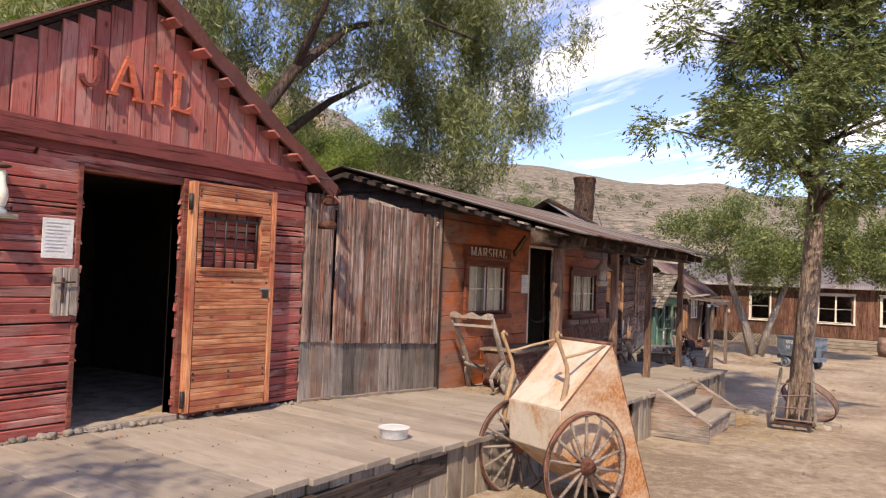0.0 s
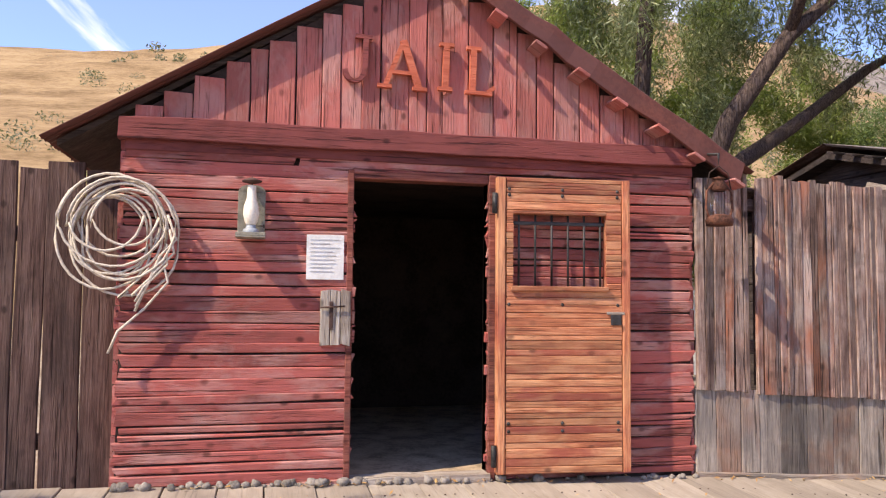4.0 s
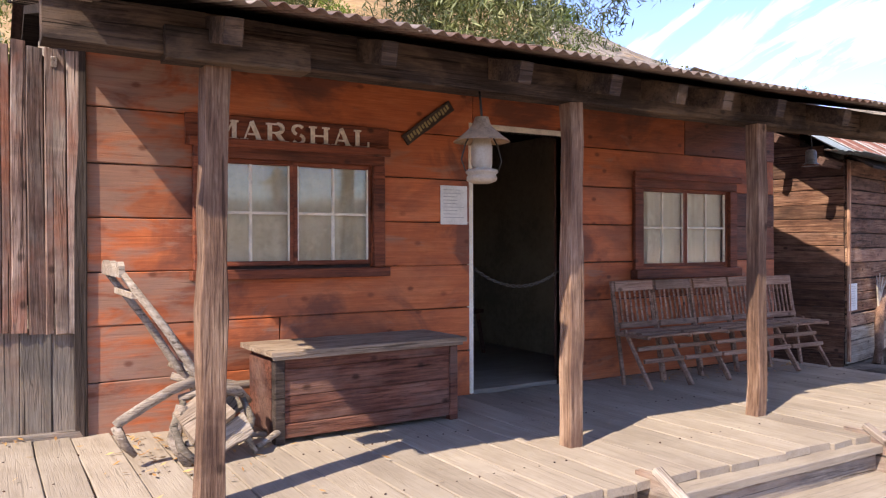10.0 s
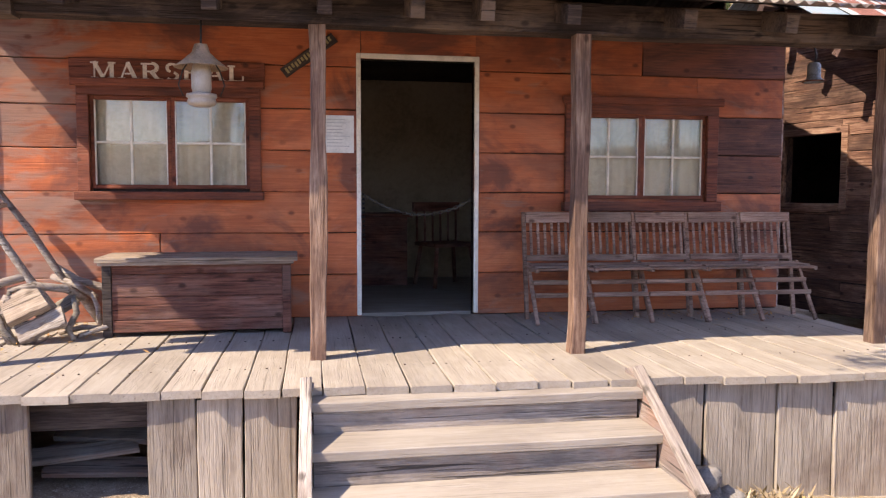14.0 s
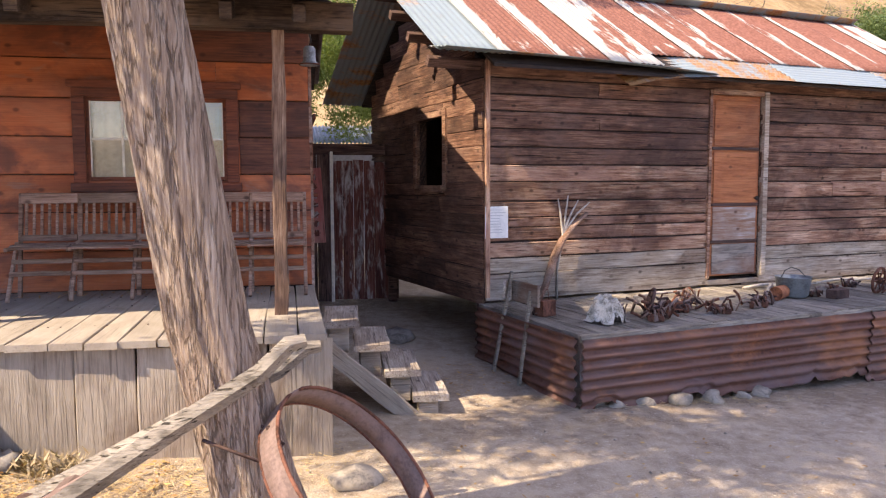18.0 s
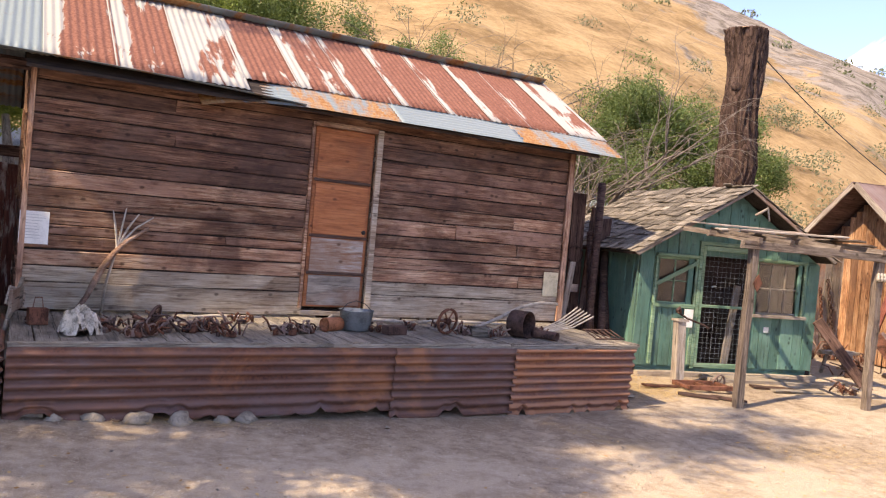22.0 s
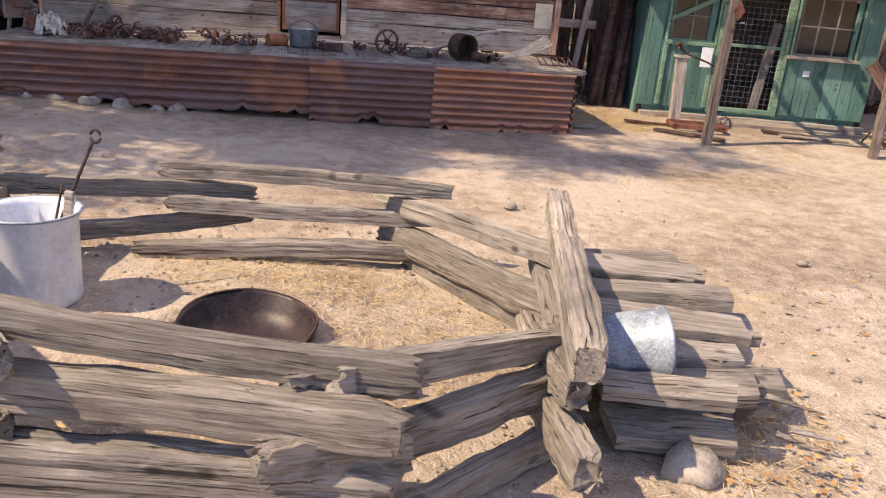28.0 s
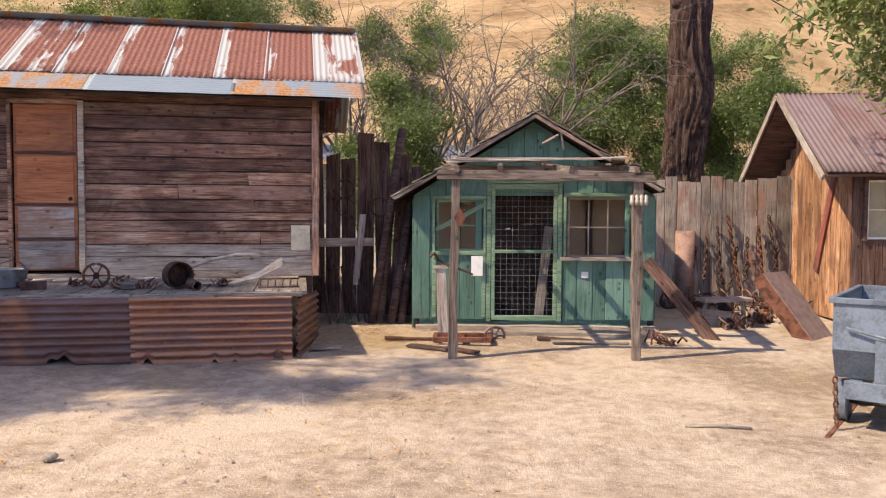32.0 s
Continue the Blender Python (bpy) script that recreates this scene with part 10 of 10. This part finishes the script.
part("rim_bead", Geo().tube([((0.291 + 0.008 * math.sin(5 * t)) * math.cos(t), (0.291 + 0.008 * math.sin(5 * t)) * math.sin(t), 0.15 + 0.008 * math.sin(3 * t + 1)) for t in [2 * math.pi * k / 40 for k in range(41)]], 0.006, 6, cap=False, rough=0.2), M_RUST2, pan, "ragged rusted rim")
rim_ = Geo()
vs, fs = [], []
for k in range(64):
    t = 2 * math.pi * k / 64
    for q, (rr, zz) in enumerate(((0.325, -0.05), (0.332, 0.006), (0.36, 0.018), (0.42, 0.012), (0.52, -0.02))):
        j = 1 + 0.10 * noise.noise(Vector((math.cos(t) * 2, math.sin(t) * 2, q * 0.4))) * (q > 1)
        vs.append((rr * j * math.cos(t), rr * j * math.sin(t), zz + 0.016 * noise.noise(Vector((math.cos(t) * 4, math.sin(t) * 4, q)))))
for k in range(64):
    for q in range(4):
        fs.append((k * 5 + q, k * 5 + q + 1, (k + 1) % 64 * 5 + q + 1, (k + 1) % 64 * 5 + q))
tagged(part("sand_ring", rim_.add(vs, fs, None, True), M_GROUND, None, "", pose(20.74, -0.76, gz(21.3, -0.76) + 0.012)), "low ring of loose sand heaped round the pan", "sand", kind="stuff")
solid("pale_stone", Geo().rock(0.115, None, 3, 0.7), M_ROCK, "pale rounded stone by the slab pile", "stone", pose(22.60, -1.44, 0.07))
for k, (sx, sy, r) in enumerate(((17.46, 4.06, 0.10), (17.79, 4.10, 0.12), (18.12, 4.15, 0.13), (18.45, 4.24, 0.09), (18.65, 4.28, 0.11), (17.2, 4.0, 0.07))):
    solid("stone", Geo().rock(r, None, 20 + k, 0.6), M_ROCK, "pale rounded stone along the iron skirt", "stone", pose(sx, sy, gz(sx, sy) + 0.01, 0, 0, 40 * k), "stones along the platform")
for k, (sx, sy, r) in enumerate(((12.74, 3.02, 0.13), (12.86, 2.88, 0.13), (12.98, 3.02, 0.12), (12.82, 3.10, 0.11), (13.08, 2.98, 0.10), (12.72, 2.86, 0.10), (12.93, 2.97, 0.11), (12.76, 3.0, 0.17))):
    solid("stone", Geo().rock(r * 0.85, None, 40 + k, 0.62), M_GREYROCK, "grey stone piled beside the steps", "stone", pose(sx, sy, gz(sx, sy) + 0.06 + 0.12 * (k >= 6), 0, 0, 40 * k), "stones beside the steps")
for k, (sx, sy, r, lab) in enumerate(((15.75, 6.3, 0.22, "flat grey stone in the alley"), (15.0, 2.62, 0.16, "low stone at the foot of the cedar"), (13.9, 1.35, 0.15, "pale stone under the hand truck"), (14.45, 1.25, 0.14, "stone at the foot of the cedar"), (31.4, 5.0, 0.25, "pale rock under the far tree"), (30.6, 5.2, 0.2, "pale rock under the far tree"), (31.9, 5.4, 0.22, "pale rock under the far tree"), (22.1, 1.88, 0.055, "small stone on the sand"), (24.05, 1.15, 0.05, "small flat stone on the sand"), (25.3, -0.1, 0.07, "small stone on the sand"))):
    solid("stone", Geo().rock(r, None, 60 + k, 0.5), M_GREYROCK if k < 1 else M_ROCK, lab, "stone", pose(sx, sy, gz(sx, sy) + 0.02, 0, 0, 33 * k))
solid("fallen_stick", Geo().tube([(0, 0, 0.01), (0.25, 0.03, 0.015), (0.5, 0.0, 0.012)], 0.013, 6, rough=0.1), M_RAIL, "thin dry stick lying on the sand", "stick", pose(26.5, 3.0, gz(26.5, 3.0), 0, 0, -5))

# ---- trees ----
def tree(name, label, base, trunk, limbs, clumps, per, leaf, bark_m, leaf_m, seed, droop=0.0, spread=1.0, cat="tree"):
    t = thing(name, label, cat)
    for k, (pts, rad) in enumerate(trunk):
        part("trunk", limb(pts, rad, 14, 0.04, seed + k), bark_m, t)
    for k, (pts, rad) in enumerate(limbs):
        part("limb", limb(pts, rad, 8, 0.06, seed + 50 + k), bark_m, t)
    crown("crown", clumps, per, leaf, leaf_m, t, seed, droop, spread)
    return t


# big drooping tree behind fence and office
lm, cl = [], []
r_ = random.Random(8)
lm.append(([(8.1, 10.2, 1.0), (8.45, 9.7, 3.6), (8.8, 9.3, 4.9), (9.5, 9.0, 6.0), (10.6, 8.8, 7.0), (12.0, 8.6, 7.6)], [0.2, 0.16, 0.13, 0.10, 0.07, 0.03]))
lm.append(([(8.45, 9.7, 3.6), (9.4, 9.9, 4.5), (10.4, 10.1, 5.1), (11.6, 10.0, 6.0), (12.6, 9.8, 6.6)], [0.14, 0.12, 0.10, 0.07, 0.03]))
lm.append(([(8.0, 10.4, 1.0), (7.85, 10.1, 4.0), (7.9, 9.8, 6.5), (8.0, 9.5, 8.5)], [0.17, 0.13, 0.11, 0.06]))
lm.append(([(9.5, 9.0, 6.0), (9.6, 8.4, 7.2), (9.9, 7.8, 8.4)], [0.08, 0.05, 0.03]))
lm.append(([(10.6, 8.8, 7.0), (11.6, 8.0, 7.4), (12.8, 7.4, 7.2)], [0.06, 0.04, 0.02]))
for (c, rad, n, s) in (((8.0, 9.6, 8.6), (3.2, 2.2, 2.4), 34, 0.8), ((10.8, 9.0, 8.3), (3.0, 2.0, 1.8), 36, 0.75), ((12.8, 8.6, 7.6), (2.0, 1.6, 1.5), 24, 0.65), ((13.6, 8.2, 6.2), (1.4, 1.3, 1.5), 22, 0.6), ((15.2, 8.4, 7.6), (1.7, 1.5, 1.5), 22, 0.6), ((14.6, 7.6, 9.0), (2.2, 1.6, 1.3), 22, 0.7), ((7.0, 11.5, 5.2), (2.6, 1.5, 1.8), 18, 0.7), ((10.5, 10.8, 6.2), (2.2, 1.2, 1.2), 12, 0.6)):
    cl += blobs(c, rad, n, s, r_.randrange(999))
tree("willow_tree", "large drooping olive-green tree with dark arching limbs", None, [], lm, cl, 92, 0.044, M_BARKDARK, L_OLIVE, 21, 0.9, 0.85)
# lighter shrubs up the slope behind
for k, (c, rad, n, s, mt, sd) in enumerate((((6.0, 15.5, 4.2), (3.0, 2.0, 2.4), 22, 0.8, L_YELLOW, 31), ((12.5, 16.5, 4.6), (3.4, 2.0, 2.6), 26, 0.8, L_YELLOW, 32), ((17.0, 14.5, 4.6), (2.0, 1.6, 2.0), 14, 0.7, L_YELLOW, 33), ((2.0, 16, 4), (2.5, 2, 2.2), 14, 0.8, L_YELLOW, 34), ((8.2, 13.4, 6.9), (1.7, 1.0, 2.1), 17, 0.6, L_YELLOW, 36), ((10.5, 13.6, 7.2), (1.6, 1.0, 1.9), 15, 0.6, L_YELLOW, 37), ((12.7, 13.2, 6.4), (1.3, 0.9, 1.3), 9, 0.55, L_YELLOW, 38), ((14.8, 12.3, 4.4), (1.5, 1.2, 1.6), 14, 0.6, L_YELLOW, 35))):
    gz0 = gz(c[0], c[1])
    tree("slope_tree", "light yellow-green tree on the slope behind the buildings", None, [([(c[0], c[1], gz0 - 0.2), (c[0] + 0.2, c[1], gz0 + 1.2), (c[0], c[1] + 0.1, gz0 + 2.6)], [0.16, 0.12, 0.06])], [([(c[0], c[1], gz0 + 1.0), (c[0] - 0.8, c[1] + 0.2, gz0 + 2.6)], [0.08, 0.03])], blobs((c[0], c[1], max(c[2], gz0 + 2.0)), rad, int(n * 2.0), s * 0.8, sd), 110, 0.034, M_PALEBARK, mt, sd, 0.2, 0.8)
# green bushes behind cabin and sheds
for k, (c, rad, n, s, sd) in enumerate((((23.4, 12.3, 2.6), (1.0, 1.0, 1.7), 22, 0.5, 41), ((27.9, 14.0, 3.9), (1.7, 1.3, 2.4), 40, 0.6, 42), ((30.6, 14.2, 3.7), (1.3, 1.2, 2.1), 26, 0.55, 43), ((19.8, 15.0, 5.9), (2.0, 1.2, 1.9), 30, 0.6, 44), ((17.2, 15.4, 5.4), (1.8, 1.2, 1.8), 22, 0.6, 45), ((23.3, 16.5, 5.6), (1.2, 1.0, 1.3), 10, 0.55, 46))):
    gz0 = gz(c[0], c[1])
    tree("green_bush", "dense green bush behind the sheds", None, [([(c[0], c[1], gz0 - 0.2), (c[0] + 0.1, c[1], gz0 + 1.6)], [0.12, 0.07])], [([(c[0], c[1], gz0 + 0.8), (c[0] + 0.6, c[1], gz0 + 2.2)], [0.06, 0.02])], blobs((c[0], c[1], max(c[2], gz0 + rad[2] * 0.8)), rad, int(n * 1.9), s * 0.85, sd), 120, 0.036, M_BARKDARK, L_BUSH, sd, 0.1, 0.9, "bush")


# bare grey trees
def bare(base, h, seed, label="leafless grey tree with arching twigs"):
    t = thing("bare_tree", label, "tree")
    r_ = random.Random(seed)

    def grow(p, d, L, r, depth, g):
        pts, rad = [p], [r]
        q, e = Vector(p), Vector(d)
        for k in range(4):
            e = (e + Vector((r_.uniform(-0.22, 0.22), r_.uniform(-0.22, 0.22), r_.uniform(-0.16, 0.12) - (0.16 if depth > 2 else 0)))).normalized()
            q = q + e * L / 4
            pts.append(q.copy())
            rad.append(r * (1 - 0.18 * (k + 1)))
        g.tube(pts, rad, 5 if depth > 1 else 8, cap=False)
        if depth < 4:
            for k in range(3 if depth else 5):
                f = pts[r_.randrange(2, 5)]
                dd = (e + Vector((r_.uniform(-0.9, 0.9), r_.uniform(-0.9, 0.9), r_.uniform(-0.2, 0.5)))).normalized()
                grow(f, dd, L * (0.55 + 0.25 * r_.random()), r * 0.42, depth + 1, g)
    for k in range(3):
        g = Geo()
        grow(Vector(base) + Vector((r_.uniform(-0.3, 0.3), r_.uniform(-0.2, 0.2), -0.1)), Vector((r_.uniform(-0.35, 0.35), r_.uniform(-0.2, 0.2), 1)).normalized(), h * 0.5, 0.10, 0, g)
        part("limb", g, M_TWIG, t)


bare((25.6, 12.6, gz(25.6, 12.6)), 5.6, 51)
bare((24.6, 12.9, gz(24.6, 12.9)), 5.0, 55)
bare((24.0, 15.0, gz(24.0, 15.0)), 6.5, 53)
bare((22.4, 16.0, gz(22.4, 16.0)), 6.0, 54)
bare((21.2, 15.2, gz(21.2, 15.2)), 5.6, 52)

# far tree with two pale trunks
cl = blobs((31.0, 5.4, 4.6), (3.0, 3.4, 1.7), 60, 0.8, 61) + blobs((31.6, 2.6, 4.2), (2.0, 2.4, 1.3), 34, 0.7, 62)
tree("twin_tree", "spreading tree with two pale trunks before the long building", None, [([(31.1, 5.4, -0.1), (31.0, 5.7, 1.2), (30.9, 6.2, 2.6), (30.8, 6.5, 4.0)], [0.19, 0.15, 0.11, 0.05]), ([(31.2, 5.25, -0.1), (31.3, 4.9, 1.2), (31.4, 4.4, 2.6), (31.5, 4.0, 4.2)], [0.18, 0.13, 0.10, 0.05])], [], cl, 60, 0.06, M_PALEBARK, L_CEDAR, 63, 0.3, 1.1)
# shade trees behind the walker
for k, (bx, by, c, rad, n, sd) in enumerate(((-4.5, 0.2, (-3.8, 1.0, 7.2), (2.4, 2.0, 1.6), 22, 71), (1.5, -6.0, (2.4, -5.2, 6.8), (3.2, 2.6, 1.8), 46, 72), (8.5, -7.5, (9.2, -6.8, 7.0), (3.0, 2.4, 1.8), 36, 73))):
    tree("shade_tree", "broad leafy shade tree beside the street", None, [([(bx, by, gz(bx, by) - 0.2), (bx + 0.2, by + 0.2, 3.0), (c[0], c[1], c[2] - 0.5)], [0.3, 0.22, 0.1])], [], blobs(c, rad, n, 0.7, sd), 34, 0.06, M_BARK, L_OLIVE, sd, 0.2, 1.1)

# shrubs dotted on the slopes
r_ = np.random.default_rng(5)
C, A, B = [], [], []
for k in range(1300):
    a = radians(r_.uniform(-5, 125))
    d = 40 + 520 * r_.random() ** 1.6
    x_, y_ = 13 + d * math.cos(a), d * math.sin(a)
    h = gz(x_, y_)
    if h < 2.5 or y_ < 14:
        continue
    if math.degrees(a) > 52 and r_.random() < 0.55:
        continue
    s = (0.5 + 1.0 * r_.random()) * (1 + d / 260)
    n = 200 if d < 130 else 60
    u = unit(n, r_)
    C.append(np.array([x_, y_, h + s * 0.35]) + u * np.array([s, s, s * 0.62]) * (r_.random(n) ** 0.4)[:, None])
    A.append(unit(n, r_) * s * (0.08 if n > 100 else 0.2))
    B.append(unit(n, r_) * s * (0.09 if n > 100 else 0.22))
tagged(quads("hill_shrubs", np.concatenate(C), np.concatenate(A), np.concatenate(B), L_SAGE), "scattered grey-green shrubs on the dry hillside", "shrubs", kind="stuff")

# dry weeds standing by the steps and walls
r_ = np.random.default_rng(15)
for k, (x_, y_, hh, n) in enumerate(((13.35, 2.92, 0.26, 150), (13.2, 2.98, 0.2, 90), (30.9, 7.35, 0.3, 120), (23.2, 7.3, 0.22, 90), (8.2, 3.1, 0.2, 80))):
    a = r_.random(n) * 2 * math.pi
    C = np.stack([x_ + 0.10 * r_.normal(size=n), y_ + 0.06 * r_.normal(size=n), gz(x_, y_) + hh * 0.4 * r_.random(n)], 1)
    A = np.stack([0.9 * np.cos(a), 0.9 * np.sin(a), 0.2 + 0.9 * r_.random(n)], 1) * hh * (0.1 + 0.2 * r_.random((n, 1)))
    B = np.stack([-np.sin(a), np.cos(a), 0.5 * (r_.random(n) - 0.5)], 1) * 0.016
    tagged(quads("dry_weed", C, A, B, M_DEADWEED if k < 2 else L_SAGE), "clump of dry curled weeds at the foot of the boards", "weed", "dry weeds")

# overhead wire and white pole
solid("utility_pole", Geo().tube([(0, 0, 0), (0, 0, 5.2)], [0.07, 0.06], 10), M_BONE, "thin pale pole behind the rusty shed", "pole", pose(38.5, 14.5, gz(38.5, 14.5) - 0.3))
wire = [Vector((28.9, 11.3, 6.4)).lerp(Vector((38.5, 12.8, 2.9)), f) + Vector((0, 0, -0.5 * 4 * f * (1 - f))) for f in [k / 16 for k in range(17)]]
solid("overhead_wire", Geo().tube(wire, 0.012, 5), M_IRON, "thin dark wire sagging from the cut trunk", "wire")

# loose boards and rusty strips about the foot of the shed
for k, (lx, ly, ll, lw, an, mt, lab) in enumerate(((24.2, 6.35, 0.75, 0.10, 8, M_RUST, "rusty iron strip lying by the shed"), (24.35, 5.9, 0.5, 0.12, -20, M_BROWN, "loose brown board lying by the shed"), (26.0, 6.45, 0.7, 0.14, -8, M_BLACKBD, "charred board lying before the shed"), (26.3, 6.3, 0.9, 0.10, 4, M_RAIL, "loose grey board lying before the shed"), (23.2, 5.75, 0.4, 0.07, 25, M_RAIL, "broken grey stick at the end of the platform"), (24.75, 5.8, 0.45, 0.09, -30, M_RUST2, "dark rusty strip lying by the shed"))):
    solid("loose_board", plank(ll, lw, 0.025, 700 + k, 0.008, 0.03, 5), mt, lab, "board", Matrix.Translation((lx, ly, gz(lx, ly) + 0.024)) @ pose(0, 0, 0, 0, 0, an) @ pose(0, 0, 0, -87, 2, 0), "loose boards round the shed")
# ---- litter on the ground ----
def strewn(name, label, areas, material, seed, length, width, lift=0.006, flat=True):
    r_ = np.random.default_rng(seed)
    C, A, B = [], [], []
    for (x_, y_, rx, ry, n) in areas:
        rad = r_.random(n) ** 0.6
        t = r_.random(n) * 2 * math.pi
        px, py = x_ + rx * rad * np.cos(t), y_ + ry * rad * np.sin(t)
        z = ground_base(px, py)[0] + lift + r_.random(n) * 0.02
        a = r_.random(n) * 2 * math.pi
        L = length * (0.4 + r_.random(n))
        C.append(np.stack([px, py, z], 1))
        A.append(np.stack([np.cos(a) * L, np.sin(a) * L, (r_.random(n) - 0.4) * L * 0.35], 1))
        B.append(np.stack([-np.sin(a) * width, np.cos(a) * width, (r_.random(n) - 0.5) * width], 1))
    return tagged(quads(name, np.concatenate(C), np.concatenate(A), np.concatenate(B), material), label, "ground litter", kind="stuff")


strewn("straw", "dry yellow straw strewn on the sand", [(20.8, 0.0, 0.75, 0.32, 1300), (21.6, -0.6, 0.5, 0.6, 800), (23.5, 6.5, 0.5, 0.35, 700), (24.2, 6.7, 0.4, 0.3, 300), (20.9, -0.5, 1.0, 0.9, 800), (21.0, -1.3, 0.8, 0.4, 900), (19.2, -1.6, 0.6, 0.8, 1700), (18.6, -1.9, 1.2, 0.9, 1200), (21.0, -2.5, 1.6, 0.4, 1200), (18.6, -0.9, 0.9, 0.8, 500), (13.6, 2.75, 1.0, 0.35, 1600), (12.0, 2.2, 1.1, 0.5, 900), (24.0, 6.2, 0.5, 0.35, 1500), (23.6, 5.9, 0.5, 0.3, 900), (24.2, 3.6, 1.0, 0.4, 900), (23.4, 6.6, 0.7, 0.5, 600), (23.0, 2.5, 1.6, 1.2, 900), (22.9, -1.3, 0.5, 0.8, 900), (20.2, -2.4, 1.5, 0.4, 700), (14.9, 2.9, 0.6, 0.4, 400), (17.9, 4.1, 1.2, 0.15, 500), (26, 1.2, 3, 2.0, 700), (9, 2.6, 2.2, 0.5, 500), (6.6, 2.7, 0.7, 0.5, 400)], M_STRAW, 81, 0.045, 0.003)
strewn("dry_leaves", "dry brown leaves scattered on the ground", [(13.3, 2.7, 1.1, 0.4, 500), (16.0, 5.0, 0.6, 0.6, 120), (17, 2.0, 3.0, 1.5, 260), (23.6, 6.9, 0.8, 0.4, 400), (12.4, 1.6, 2.0, 1.0, 200), (24, 2, 4, 3, 300), (19.5, -1.8, 1.2, 0.8, 180), (22.9, -1.0, 0.4, 0.7, 260)], M_LITTER, 82, 0.022, 0.02)
# pebbles
r_ = np.random.default_rng(9)
g = Geo()
oct_v = [(1, 0, 0), (0, 1, 0), (-1, 0, 0), (0, -1, 0), (0, 0, 0.8), (0, 0, -0.5)]
oct_f = [(0, 1, 4), (1, 2, 4), (2, 3, 4), (3, 0, 4), (1, 0, 5), (2, 1, 5), (3, 2, 5), (0, 3, 5)]
for k in range(9000):
    px, py = (r_.uniform(9, 30), r_.uniform(-4.2, 5.0)) if k % 3 == 0 else (r_.uniform(17.5, 25.5), r_.uniform(-3.4, 1.2))
    s = 0.006 + 0.013 * r_.random() ** 3 + (0.014 if k % 97 == 0 else 0)
    g.add(oct_v, oct_f, pose(px, py, gz(px, py) + s * 0.3 + 0.004, 0, 0, r_.uniform(0, 360)) @ Matrix.Diagonal((s, s * r_.uniform(0.6, 1), s * 0.7, 1)))
tagged(part("pebbles", g, M_ROCK), "small pale pebbles scattered over the sand", "pebbles", kind="stuff")
